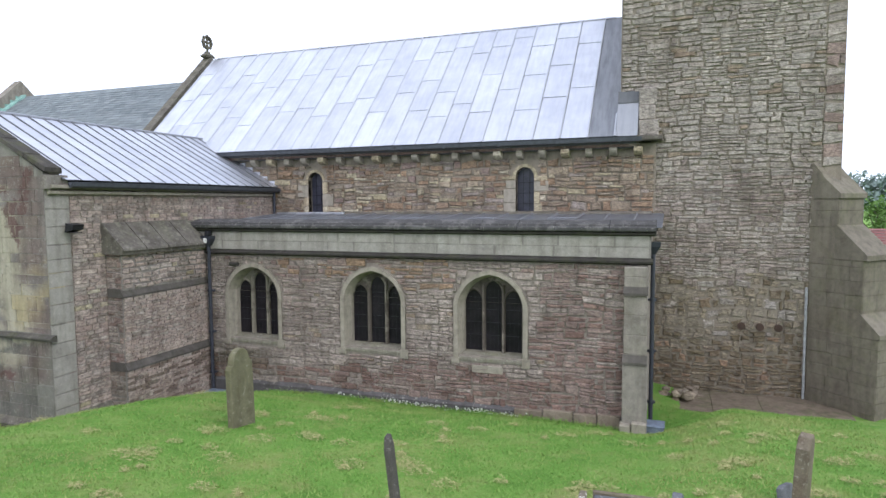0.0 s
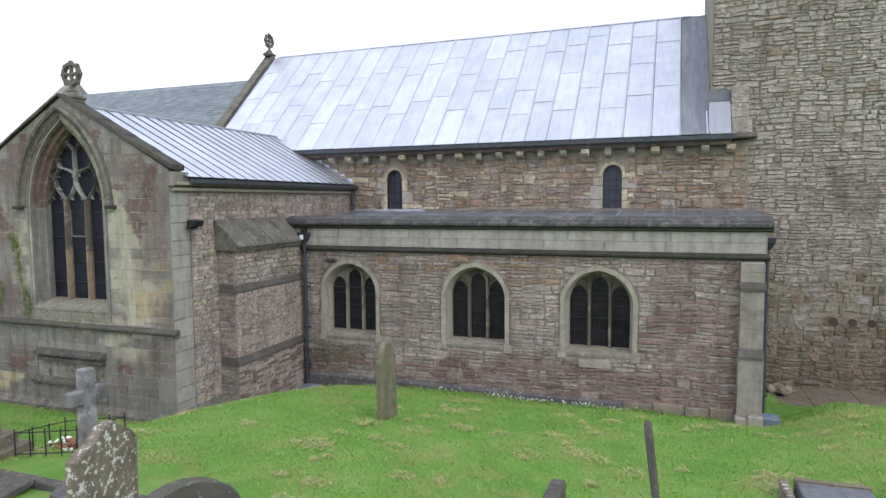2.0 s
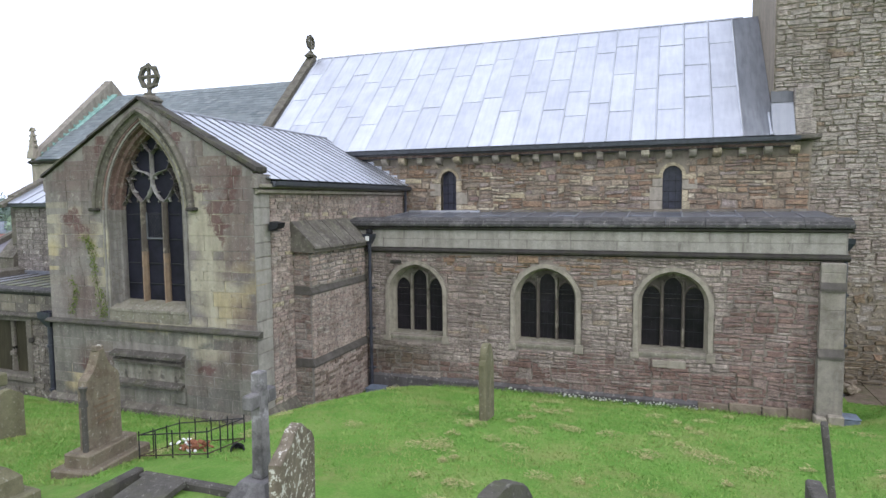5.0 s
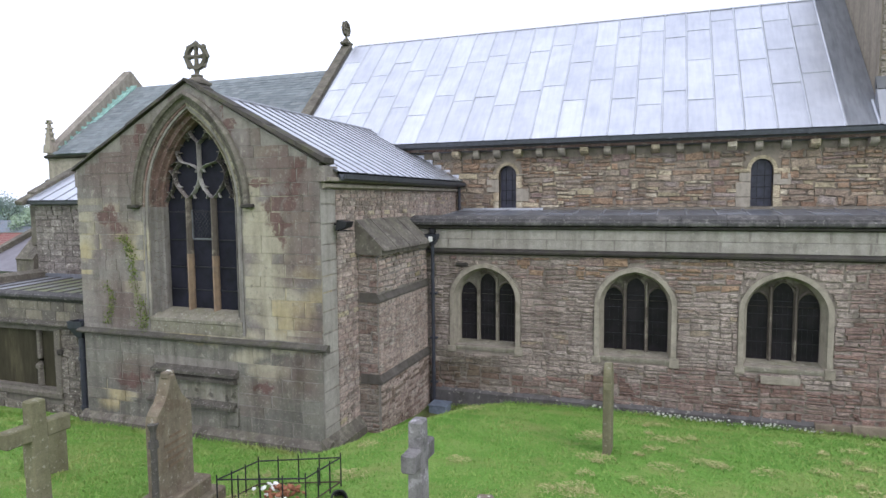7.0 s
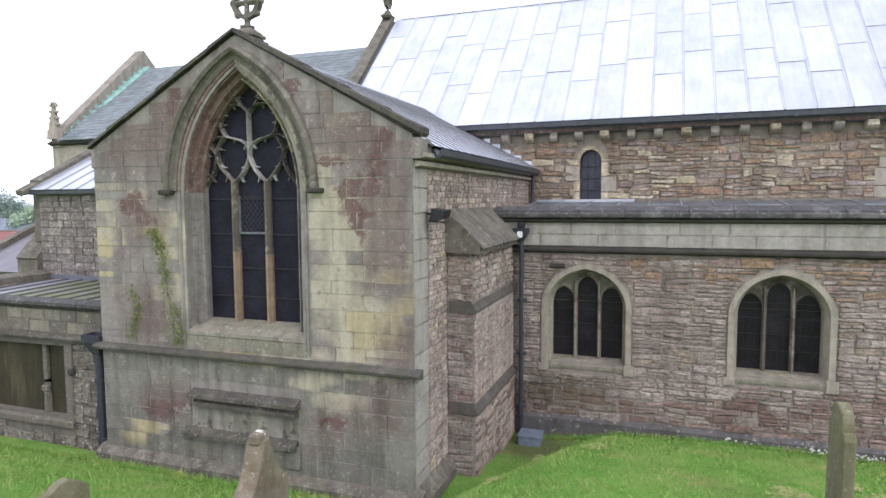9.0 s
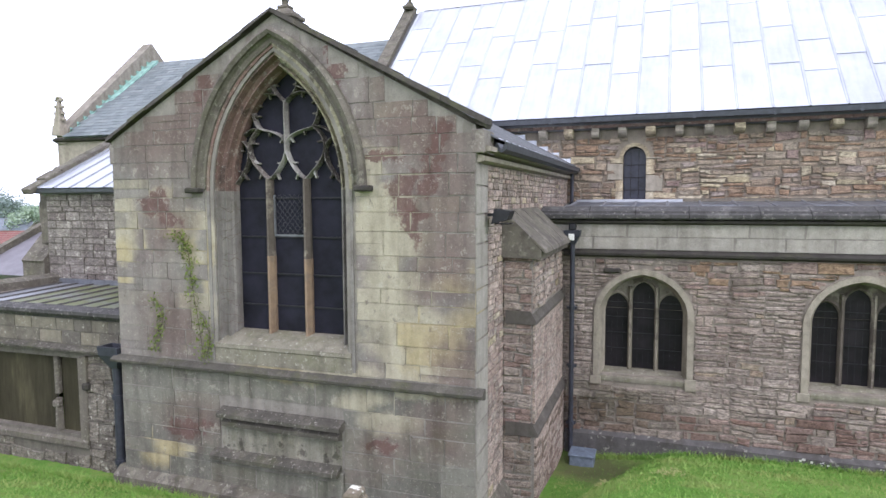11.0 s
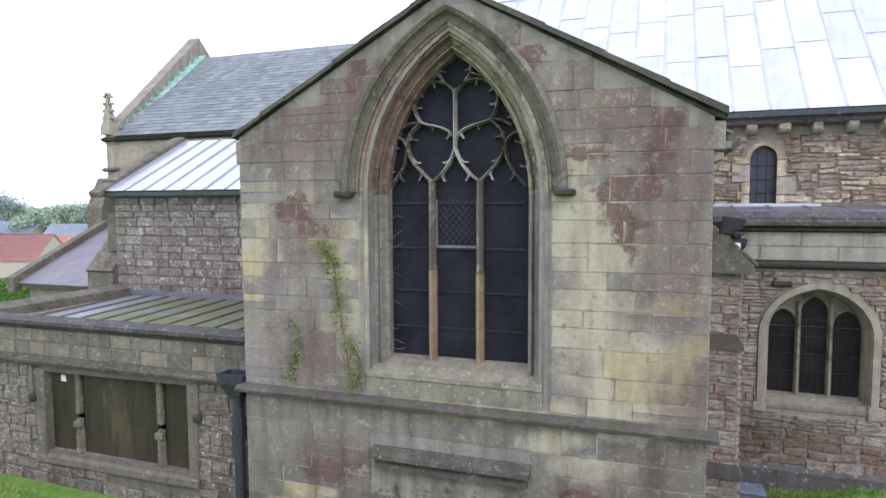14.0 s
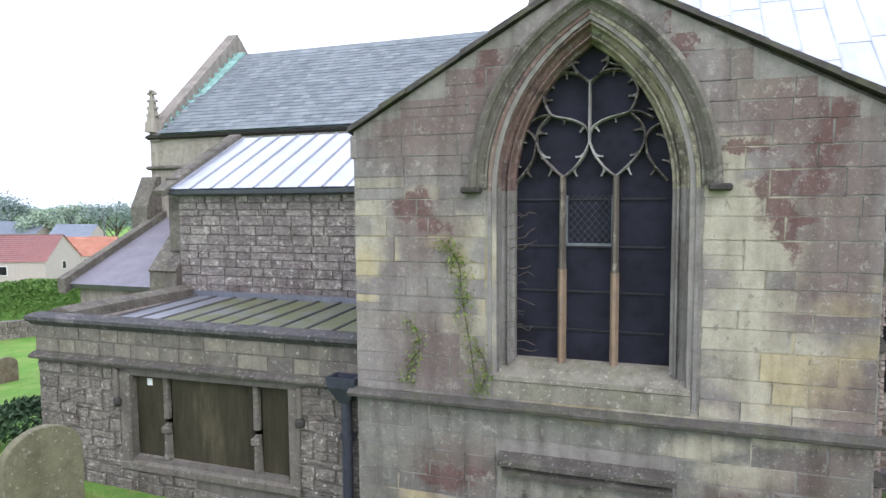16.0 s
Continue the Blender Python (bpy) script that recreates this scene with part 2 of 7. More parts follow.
NICHE = stone("streaked_niche_panel", [(0.225, 0.215, 0.182)], stain=[((0.30, 0.28, 0.225), 1.5, 0.55), ((0.055, 0.05, 0.044), 4.5, 0.55, 0.06)], stain_amount=0.75, streak=1.0, moss=0.2)
M_PARAPET = pair("pale_parapet_ashlar", [(0.315, 0.298, 0.265), (0.295, 0.278, 0.248), (0.345, 0.325, 0.288)], stain=[((0.205, 0.19, 0.172), 0.9, 0.52, 0.16), ((0.40, 0.385, 0.345), 2.1, 0.6)], stain_amount=0.5, lichen=0.2, mottle=0.6)
M_TOWER = pair("tower_rubble", TOWERC, cracks=0.8, stain=[((0.22, 0.155, 0.10), 0.35, 0.58)], stain_amount=0.5)
M_TOWERMID = pair("tan_tower_rubble", [(0.29, 0.25, 0.178), (0.315, 0.275, 0.20), (0.26, 0.22, 0.158), (0.34, 0.305, 0.232), (0.27, 0.225, 0.165)], cracks=0.8, stain=[((0.16, 0.132, 0.095), 0.7, 0.55, 0.1)], stain_amount=0.6)
M_TOWERLOW = pair("damp_tower_rubble", [(0.20, 0.164, 0.108), (0.225, 0.186, 0.124), (0.172, 0.137, 0.09), (0.245, 0.208, 0.147), (0.215, 0.16, 0.105)], cracks=0.8, stain=[((0.115, 0.092, 0.062), 0.9, 0.54, 0.1)], stain_amount=0.6, moss=0.12)
M_CHOIR = pair("choir_rubble", [(0.215, 0.20, 0.176), (0.24, 0.222, 0.195), (0.19, 0.176, 0.156), (0.225, 0.20, 0.18)], cracks=0.7, lichen=0.5, spots=7.0, stain=[((0.30, 0.285, 0.245), 0.9, 0.55)], stain_amount=0.5)
M_CHAPEL = pair("lichened_rubble", [(0.165, 0.151, 0.126), (0.195, 0.178, 0.146), (0.145, 0.132, 0.112)], cracks=0.7, lichen=0.55, spots=11.0)
WETSTRING = stone("damp_string", [(0.08, 0.074, 0.064)], stain=[((0.17, 0.157, 0.132), 3.0, 0.52)], moss=0.25, lichen=0.35, spots=20.0)
CHAPELSTONE = stone("chapel_dressed", [(0.145, 0.131, 0.11)], stain=[((0.10, 0.09, 0.075), 1.6, 0.5)], lichen=0.3, moss=0.2)
M_CHAPELBLOCK = pair("chapel_parapet_block", [(0.14, 0.128, 0.108), (0.205, 0.186, 0.146), (0.118, 0.108, 0.094), (0.175, 0.16, 0.132)], stain=[((0.12, 0.11, 0.092), 1.3, 0.54)], lichen=0.35)
ROOFEDGE = stone("mossy_roof_edge", [(0.062, 0.057, 0.05)], stain=[((0.12, 0.11, 0.085), 3.5, 0.56)], moss=0.5)
STRINGSTONE = stone("mossy_string", [(0.08, 0.075, 0.064)], stain=[((0.145, 0.138, 0.112), 1.7, 0.54)], moss=0.4, lichen=0.14, spots=24.0)
COPESTONE = stone("sooty_coping", [(0.07, 0.068, 0.067)], stain=[((0.15, 0.145, 0.138), 2.6, 0.54, 0.06)], stain_amount=0.7, lichen=0.25)
SOFTDARK = stone("weathered_offset", [(0.096, 0.087, 0.078)], stain=[((0.145, 0.13, 0.117), 1.7, 0.52)], stain_amount=0.6, moss=0.1)
PIERSTONE = stone("weathered_pier", [(0.235, 0.215, 0.185), (0.265, 0.245, 0.21), (0.25, 0.22, 0.19)], stain=[((0.15, 0.13, 0.11), 1.6, 0.54)], moss=0.15)
DRESSED = stone("dressed_stone", [(0.32, 0.29, 0.24)], stain=[((0.27, 0.24, 0.2), 1.3, 0.56)], stain_amount=0.5)
JAMB = stone("stained_jamb", [(0.215, 0.203, 0.187)], stain=[((0.13, 0.112, 0.10), 1.6, 0.5)], moss=0.12, streak=0.8)
PALE = stone("pale_dressed_stone", [(0.30, 0.272, 0.222)], stain=[((0.19, 0.165, 0.13), 1.8, 0.56)], stain_amount=0.55)
DARKSTONE = stone("sooty_moulding", [(0.05, 0.046, 0.042)], stain=[((0.12, 0.108, 0.092), 1.7, 0.58)], stain_amount=0.5, moss=0.2)
MOULD = stone("weathered_moulding", [(0.14, 0.127, 0.107)], stain=[((0.075, 0.067, 0.06), 1.9, 0.5), ((0.22, 0.205, 0.17), 5.0, 0.57, 0.05)], stain_amount=0.65, moss=0.22, lichen=0.25)
ARCHMOSS = stone("mossy_arch_stone", [(0.275, 0.25, 0.175)], stain=[((0.075, 0.066, 0.055), 2.6, 0.5, 0.08), ((0.30, 0.285, 0.22), 6.0, 0.56, 0.06)], stain_amount=0.75, moss=0.3, lichen=0.35, flecks=True)
SILLS = stone("mossy_sill", [(0.205, 0.192, 0.152)], stain=[((0.14, 0.13, 0.10), 2.4, 0.54)], moss=0.4, lichen=0.4)
MORTAR_PALE = stone("fine_joint_mortar", [(0.235, 0.218, 0.195)])
MORTAR_LICHEN = stone("lichened_mortar", [(0.14, 0.128, 0.11)])
MORTAR = stone("mortar", [(0.265, 0.232, 0.20)], stain=DAMP, stain_amount=0.4)
MORTAR_DARK = stone("dark_mortar", [(0.255, 0.22, 0.178)], stain=DAMP, stain_amount=0.4)
ORANGE = stone("orange_sandstone", [(0.245, 0.178, 0.122)], stain=[((0.17, 0.14, 0.115), 4.0, 0.52)], grain=0.7)
REDARCH = stone("red_dressed_stone", [(0.16, 0.105, 0.09)], stain=[((0.24, 0.21, 0.165), 1.8, 0.55), ((0.06, 0.048, 0.043), 2.8, 0.52, 0.08)], stain_amount=0.7, lichen=0.2, flecks=True)
TRACERY = stone("worn_tracery", [(0.15, 0.133, 0.122)], stain=[((0.05, 0.043, 0.04), 5.0, 0.46, 0.08), ((0.07, 0.06, 0.055), 1.6, 0.55, 0.1)], stain_amount=0.8, patches=[((0.46, 0.455, 0.44), 0.5, 0.65, [(-15.23, 5.15, 0.2, 0.6), (-15.42, 4.6, 0.22, 0.2), (-14.95, 4.62, 0.25, 0.22)])], lichen=0.4, spots=22.0, crust=0.56)
SOOTY_MULLION = stone("sooty_mullion", [(0.115, 0.10, 0.084)], stain=[((0.28, 0.255, 0.205), 1.9, 0.54, 0.08)], stain_amount=0.8)
WORN_MULLION = stone("worn_pale_mullion", [(0.225, 0.205, 0.165)], stain=[((0.10, 0.088, 0.07), 2.6, 0.52, 0.08)], stain_amount=0.8)
BUTT_ASH = stone("buttress_block", [(0.175, 0.155, 0.122), (0.19, 0.17, 0.134), (0.16, 0.141, 0.112)], stain=[((0.145, 0.125, 0.10), 1.0, 0.5)], moss=0.25)
GRAVE = stone("gravestone", [(0.158, 0.148, 0.092)], stain=[((0.16, 0.15, 0.10), 3, 0.54)], lichen=0.25, moss=0.2)
GRAVE_BROWN = stone("brown_gravestone", [(0.175, 0.148, 0.108)], stain=[((0.13, 0.095, 0.07), 3, 0.5)], lichen=0.25, moss=0.25)
RUST_STONE = stone("russet_carving", [(0.17, 0.125, 0.085)], stain=[((0.12, 0.095, 0.068), 9.0, 0.5)])
GRAVE_DARK = stone("dark_gravestone", [(0.082, 0.077, 0.068)], lichen=0.2, moss=0.25)
GRAVE_LICHEN = stone("lichened_gravestone", [(0.165, 0.14, 0.105)], stain=[((0.10, 0.085, 0.06), 4.0, 0.54)], lichen=0.9, spots=14.0, crust=0.55)
CROSS_GREY = stone("streaked_grey_granite", [(0.185, 0.178, 0.176)], stain=[((0.075, 0.072, 0.072), 3.2, 0.5, 0.1), ((0.33, 0.32, 0.33), 5.0, 0.58, 0.06)], stain_amount=0.75, streak=0.9)
GRAVE_GREY = stone("grey_granite", [(0.13, 0.135, 0.145)], lichen=0.25, stain=[((0.12, 0.12, 0.11), 2.5, 0.55)])
PLINTHGREY = stone("grey_wall_foot", [(0.105, 0.10, 0.10)], stain=[((0.07, 0.062, 0.055), 1.5, 0.5)], lichen=0.35, spots=9.0)
FOOTSTONE = stone("tan_footing", [(0.205, 0.168, 0.132), (0.235, 0.195, 0.15), (0.18, 0.145, 0.115)], stain=[((0.12, 0.095, 0.075), 1.8, 0.53, 0.1)], moss=0.2)
CONCRETE = stone("worn_paving", [(0.185, 0.15, 0.115)], stain=[((0.10, 0.11, 0.05), 1.6, 0.5)])


def lead(name, colour, rough, metal, island, moss=0.0, streak=0.35):
    s = Shade(name, rough, metal)
    tone = s.ramp(s.random(island), [(0, tuple(c * 0.93 for c in colour)), (0.5, colour), (1, tuple(min(1, c * 1.1) for c in colour))])
    dirt = s.ramp(s.noise(1.3, 5, 0.65), [(0.3, (0.84, 0.85, 0.88)), (0.65, (1.05, 1.05, 1.05))])
    base = s.mix(0.8, tone, dirt, "MULTIPLY")
    runs = s.ramp(s.noise(5.0, 3, 0.6, stretch=(1.8, 0.25, 0.25)), [(0.3, (0.7, 0.7, 0.72)), (0.6, (1, 1, 1))])
    base = s.mix(streak, base, runs, "MULTIPLY")
    if moss:
        base = s.mix(s.band(s.noise(1.4, 5, 0.7), 0.36, 0.52, moss), base, (0.135, 0.15, 0.052))
    s.colour(base)
    rr = s.t.nodes.new("ShaderNodeMapRange")
    rr.inputs[3].default_value, rr.inputs[4].default_value = rough - 0.12, rough + 0.15
    s.link(s.noise(3.0, 5, 0.7), rr.inputs[0])
    s.link(rr.outputs[0], s.b.inputs["Roughness"])
    s.bump(s.noise(2.2, 3, 0.5), 0.35, 0.03)
    return s.m


LEAD = lead("bright_sheet_lead", (0.545, 0.56, 0.60), 0.42, 0.85, False)
LEAD_ROLL = lead("lead_roll", (0.50, 0.515, 0.54), 0.42, 0.85, True)
LEAD_DARK = lead("dark_lead_flashing", (0.13, 0.135, 0.14), 0.62, 0.4, True, streak=0.8)
# dark lead whose strong streaks put pale glints into the colour
LEAD_STREAKED = lead("streaked_lead", (0.235, 0.245, 0.26), 0.45, 0.6, True, streak=1.0)
LEAD_BLUE = lead("blue_grey_lead", (0.185, 0.197, 0.218), 0.42, 0.5, True, streak=0.8)
LEAD_BROWN = lead("brown_weathered_lead", (0.085, 0.08, 0.078), 0.72, 0.1, True, streak=0.8)
LEAD_GREY = lead("grey_lead", (0.27, 0.28, 0.30), 0.5, 0.55, True)
LEAD_MOSS = lead("mossy_lead", (0.20, 0.205, 0.19), 0.6, 0.3, True, moss=0.75)


def plain(name, colour, rough=0.6, metal=0.0, wear=0.3, scale=9.0, spec=0.35):
    s = Shade(name, rough, metal, spec)
    var = s.ramp(s.noise(scale, 5, 0.65), [(0.3, tuple(1 - wear for _ in range(3))), (0.7, tuple(1 + wear for _ in range(3)))])
    s.colour(s.mix(1.0, colour, var, "MULTIPLY"))
    s.bump(s.noise(scale * 6, 3, 0.6), 0.2, 0.004)
    return s.m


IRON = plain("black_iron", (0.022, 0.022, 0.026), 0.5, 0.3)
RUST = plain("rusty_iron", (0.065, 0.042, 0.032), 0.8, 0.2)
PIPE = plain("dark_painted_pipe", (0.035, 0.038, 0.05), 0.45, 0.0)
GUTTER = plain("dark_gutter", (0.06, 0.065, 0.075), 0.5, 0.2)
VERDIGRIS = plain("verdigris_copper", (0.24, 0.40, 0.355), 0.7, 0.1, 0.45, 4.0)
BLUEBOX = plain("blue_grey_plastic", (0.14, 0.17, 0.22), 0.6)
BOARD = plain("black_window_guard", (0.012, 0.012, 0.020), 0.7, 0.0, 0.5, 3.0, 0.2)
PALEMETAL = plain("dull_pale_metal", (0.12, 0.127, 0.135), 0.6)
LATTICE = plain("dull_lattice_lead", (0.06, 0.063, 0.068), 0.7)
WHITE = plain("white_paint", (0.7, 0.7, 0.68), 0.5)


def glazing():
    s = Shade("old_leaded_glass", 0.28, 0.0, 0.16)
    s.colour(s.ramp(s.noise(4.0, 3, 0.6), [(0.3, (0.009, 0.008, 0.010)), (0.8, (0.028, 0.024, 0.028))]))
    s.bump(s.noise(7.0, 2, 0.5), 0.6, 0.02)
    return s.m


GLASS = glazing()
# bluish sky reflection put into the pane's base colour
PANE_BLUE = plain("blue_reflection_pane", (0.04, 0.041, 0.062), 0.3, 0.0, 0.4, 5.0, 0.4)


def slate_mat(name, tones, island):
    s = Shade(name, 0.6, spec=0.4)
    base = s.ramp(s.random(island), [(i / (len(tones) - 1), c) for i, c in enumerate(tones)])
    base = s.mix(0.7, base, s.ramp(s.noise(2.0, 5, 0.7), [(0.3, (0.7, 0.7, 0.7)), (0.7, (1.25, 1.25, 1.2))]), "MULTIPLY")
    base = s.mix(s.band(s.noise(9.0, 5, 0.75), 0.62, 0.72, 0.5), base, (0.32, 0.33, 0.27))
    s.colour(base)
    s.bump(s.noise(40, 3, 0.6), 0.3, 0.005)
    return s.m


SLATES = [(0.125, 0.148, 0.158), (0.162, 0.187, 0.197), (0.102, 0.122, 0.132), (0.19, 0.212, 0.218)]
SLATE = slate_mat("roof_slate", SLATES, False)
SLATE_JOINED = slate_mat("roof_slate_joined", SLATES, True)
VIOLET = slate_mat("violet_slate", [(0.15, 0.14, 0.165), (0.175, 0.165, 0.19), (0.135, 0.125, 0.148)], True)
REDTILE = slate_mat("red_roof_tile", [(0.27, 0.11, 0.10), (0.235, 0.095, 0.088), (0.30, 0.13, 0.115)], True)


def turf():
    s = Shade("churchyard_turf", 0.95, spec=0.15)
    base = s.ramp(s.noise(0.9, 6, 0.65), [(0.3, (0.095, 0.22, 0.036)), (0.5, (0.145, 0.285, 0.055)), (0.72, (0.225, 0.315, 0.09))])
    fine = s.ramp(s.noise(26.0, 4, 0.75), [(0.25, (0.5, 0.5, 0.45)), (0.75, (1.4, 1.4, 1.4))])
    base = s.mix(0.55, base, fine, "MULTIPLY")
    straw = s.noise(1.5, 6, 0.7, stretch=(1.0, 1.0, 1.0))
    base = s.mix(s.band(straw, 0.5, 0.7, 0.6), base, (0.29, 0.27, 0.11))
    worn = s.node("ShaderNodeVectorMath", operation="DISTANCE")
    s.link(s.warped(0.9, 1.6), worn.inputs[0])
    worn.inputs[1].default_value = (-11.1, -0.75, -0.4)
    base = s.mix(s.band(worn.outputs["Value"], 1.1, 0.45, 0.75), base, (0.12, 0.10, 0.062))
    s.colour(base)
    s.bump(s.noise(18.0, 6, 0.8), 0.9, 0.05)
    return s.m


TURF = turf()


# ---- mesh helpers ----
def solid(name, bm, mat, parent=None):
    bmesh.ops.recalc_face_normals(bm, faces=bm.faces)
    me = bpy.data.meshes.new(name)
    bm.to_mesh(me)
    bm.free()
    for m in (mat if isinstance(mat, (list, tuple)) else [mat]):
        me.materials.append(m)
    ob = new(name, me)
    if parent:
        ob.parent = parent
    return ob


def part(name, bm, mat, parent, label=""):
    ob = solid(name, bm, mat, parent)
    return tagged(ob, label=label)


def base_empty(name, at=(0, 0, 0)):
    ob = new(name)
    ob.location = at
    ob.empty_display_size = 0.2
    return ob


def box(bm, x0, x1, y0, y1, z0, z1, bevel=0.0):
    vs = [bm.verts.new((x, y, z)) for x in (x0, x1) for y in (y0, y1) for z in (z0, z1)]
    fs = [bm.faces.new([vs[i] for i in q]) for q in ((0, 1, 3, 2), (4, 6, 7, 5), (0, 4, 5, 1), (2, 3, 7, 6), (0, 2, 6, 4), (1, 5, 7, 3))]
    if bevel:
        es = {e for f in fs for e in f.edges}
        bmesh.ops.bevel(bm, geom=list(es), offset=bevel, segments=1, affect="EDGES")
    return bm


def boxed(x0, x1, y0, y1, z0, z1, bevel=0.0):
    return box(bmesh.new(), x0, x1, y0, y1, z0, z1, bevel)


def slab(outer, holes, y0, y1, bm=None):
    """An upright slab between y0 and y1 with outline and holes given as (x, z)."""
    bm = bm or bmesh.new()
    from mathutils.geometry import tessellate_polygon
    loops = [outer, *holes]
    flat = [p for lp in loops for p in lp]
    tris = tessellate_polygon([[Vector((p[0], p[1], 0)) for p in lp] for lp in loops])
    front = [bm.verts.new((p[0], y0, p[1])) for p in flat]
    back = [bm.verts.new((p[0], y1, p[1])) for p in flat]
    for t in tris:
        try:
            bm.faces.new([front[i] for i in t])
            bm.faces.new([back[i] for i in reversed(t)])
        except ValueError:
            pass
    k = 0
    for lp in loops:
        n = len(lp)
        for i in range(n):
            a, b = k + i, k + (i + 1) % n
            bm.faces.new((front[a], front[b], back[b], back[a]))
        k += n
    return bm


def prism(profile, axis, a, b, bm=None):
    """Extrude a profile. axis 'x': profile is (y, z); axis 'y': profile is (x, z)."""
    bm = bm or bmesh.new()
    put = (lambda p, t: (t, p[0], p[1])) if axis == "x" else (lambda p, t: (p[0], t, p[1]))
    r0 = [bm.verts.new(put(p, a)) for p in profile]
    r1 = [bm.verts.new(put(p, b)) for p in profile]
    n = len(profile)
    bm.faces.new(r0)
    bm.faces.new(list(reversed(r1)))
    for i in range(n):
        bm.faces.new((r0[i], r1[i], r1[(i + 1) % n], r0[(i + 1) % n]))
    return bm


def loft(rings, bm=None, closed=True, caps=True):
    bm = bm or bmesh.new()
    vs = [[bm.verts.new(p) for p in ring] for ring in rings]
    n = len(rings[0])
    for a, b in zip(vs, vs[1:]):
        for i in range(n if closed else n - 1):
            j = (i + 1) % n
            bm.faces.new((a[i], a[j], b[j], b[i]))
    if caps:
        bm.faces.new(list(reversed(vs[0])))
        bm.faces.new(vs[-1])
    return bm


def sweep(path, profile, bm=None, closed=False):
    """Sweep a profile of (across, y) along a path of (x, z) in the plane of an upright wall."""
    bm = bm or bmesh.new()
    n = len(path)
    rings = []
    for i, p in enumerate(path):
        q = path[(i - 1) % n] if (closed or i) else p
        r = path[(i + 1) % n] if (closed or i < n - 1) else p
        d = Vector((r[0] - q[0], r[1] - q[1])).normalized()
        nx, nz = -d.y, d.x
        rings.append([bm.verts.new((p[0] + nx * a, y, p[1] + nz * a)) for a, y in profile])
    m = len(profile)
    pairs = list(zip(rings, rings[1:])) + ([(rings[-1], rings[0])] if closed else [])
    for a, b in pairs:
        for i in range(m):
            j = (i + 1) % m
            bm.faces.new((a[i], a[j], b[j], b[i]))
    if not closed:
        bm.faces.new(list(reversed(rings[0])))
        bm.faces.new(rings[-1])
    return bm


def spline(points, step=6):
    out = []
    pts = [points[0], *points, points[-1]]
    for i in range(1, len(pts) - 2):
        p0, p1, p2, p3 = pts[i - 1:i + 3]
        for k in range(step):
            t = k / step
            out.append(tuple(0.5 * (2 * b + (c - a) * t + (2 * a - 5 * b + 4 * c - d) * t * t + (3 * b - a - 3 * c + d) * t ** 3)
                             for a, b, c, d in zip(p0, p1, p2, p3)))
    out.append(points[-1])
    return out


def rod(bm, a, b, r0, r1=None, sides=8):
    a, b = Vector(a), Vector(b)
    r1 = r0 if r1 is None else r1
    q = (b - a).to_track_quat("Z", "Y")
    rings = []
    for p, r in ((a, r0), (b, r1)):
        rings.append([bm.verts.new(p + q @ Vector((r * math.cos(2 * math.pi * k / sides), r * math.sin(2 * math.pi * k / sides), 0))) for k in range(sides)])
    for k in range(sides):
        j = (k + 1) % sides
        bm.faces.new((rings[0][k], rings[0][j], rings[1][j], rings[1][k]))
    bm.faces.new(list(reversed(rings[0])))
    bm.faces.new(rings[1])
    return bm


def structure(ob, label, category):
    return tagged(ob, label, category, kind="structure")


# ---- ground ----
def ease(a, b, x):
    t = min(1.0, max(0.0, (x - a) / (b - a)))
    return t * t * (3 - 2 * t)


def ground_z(x, y):
    front = -4.2 + 4.2 * ease(-12.6, -9.6, x) + 2.2 * ease(-0.6, 1.4, x)
    d = max(0.0, front - y)
    z = -0.36 + 1.7 * (1 - math.exp(-d / 5.0)) + 0.012 * max(0, d - 8)
    z -= 0.22 * math.exp(-((x + 11.4) ** 2 + (y + 0.4) ** 2) / 1.6)
    z -= 0.16 * ease(1.6, 2.3, y) * ease(-0.5, 0.4, x) * (1 - ease(4.2, 6.0, x))
    z -= 1.1 * ease(23, 38, -x) + 2.7 * ease(40, 75, -x)
    z += 0.05 * noise.noise((x * 0.5, y * 0.5, 0.3)) + 0.02 * noise.noise((x * 1.9, y * 1.9, 4.0))
    return z


def sheet(xs, ys, bm):
    grid = [[bm.verts.new((x, y, ground_z(x, y))) for y in ys] for x in xs]
    for i in range(len(xs) - 1):
        for j in range(len(ys) - 1):
            bm.faces.new((grid[i][j], grid[i + 1][j], grid[i + 1][j + 1], grid[i][j + 1]))


def stretch(lo, hi, step, far):
    near = [lo + step * i for i in range(int((hi - lo) / step) + 1)]
    out, back, d = [], [], step
    a, b = near[-1], near[0]
    while a < far:
        d *= 1.35
        a += d
        b -= d
        out.append(a)
        back.append(b)
    return list(reversed(back)) + near + out


bm = bmesh.new()
sheet(stretch(-32, 6, 0.3, 900), stretch(-17, 5, 0.3, 900), bm)
for f in bm.faces:
    f.smooth = True
ground = structure(solid("ground", bm, TURF), "mown green churchyard turf sloping up from the church", "grass ground")


# ---- the church: outlines of its openings ----
def arch_outline(cx, half, sill, spring, rise, power=2.0, n=12):
    """A closed outline (x, z): sill, jambs, and a curved head."""
    head = []
    for i in range(n + 1):
        a = math.pi * i / n
        c, s = math.cos(a), math.sin(a)
        u = abs(c) ** (2 / power)
        if power > 2.2:
            # low four-centred head, a little pointed
            head.append((cx + math.copysign(half * u, c), spring + rise * (0.82 * max(0.0, 1 - u ** 2.5) ** 0.58 + 0.18 * (1 - u))))
        else:
            head.append((cx + math.copysign(half * u, c), spring + rise * abs(s)))
    return [(cx + half, sill), *head, (cx - half, sill)]


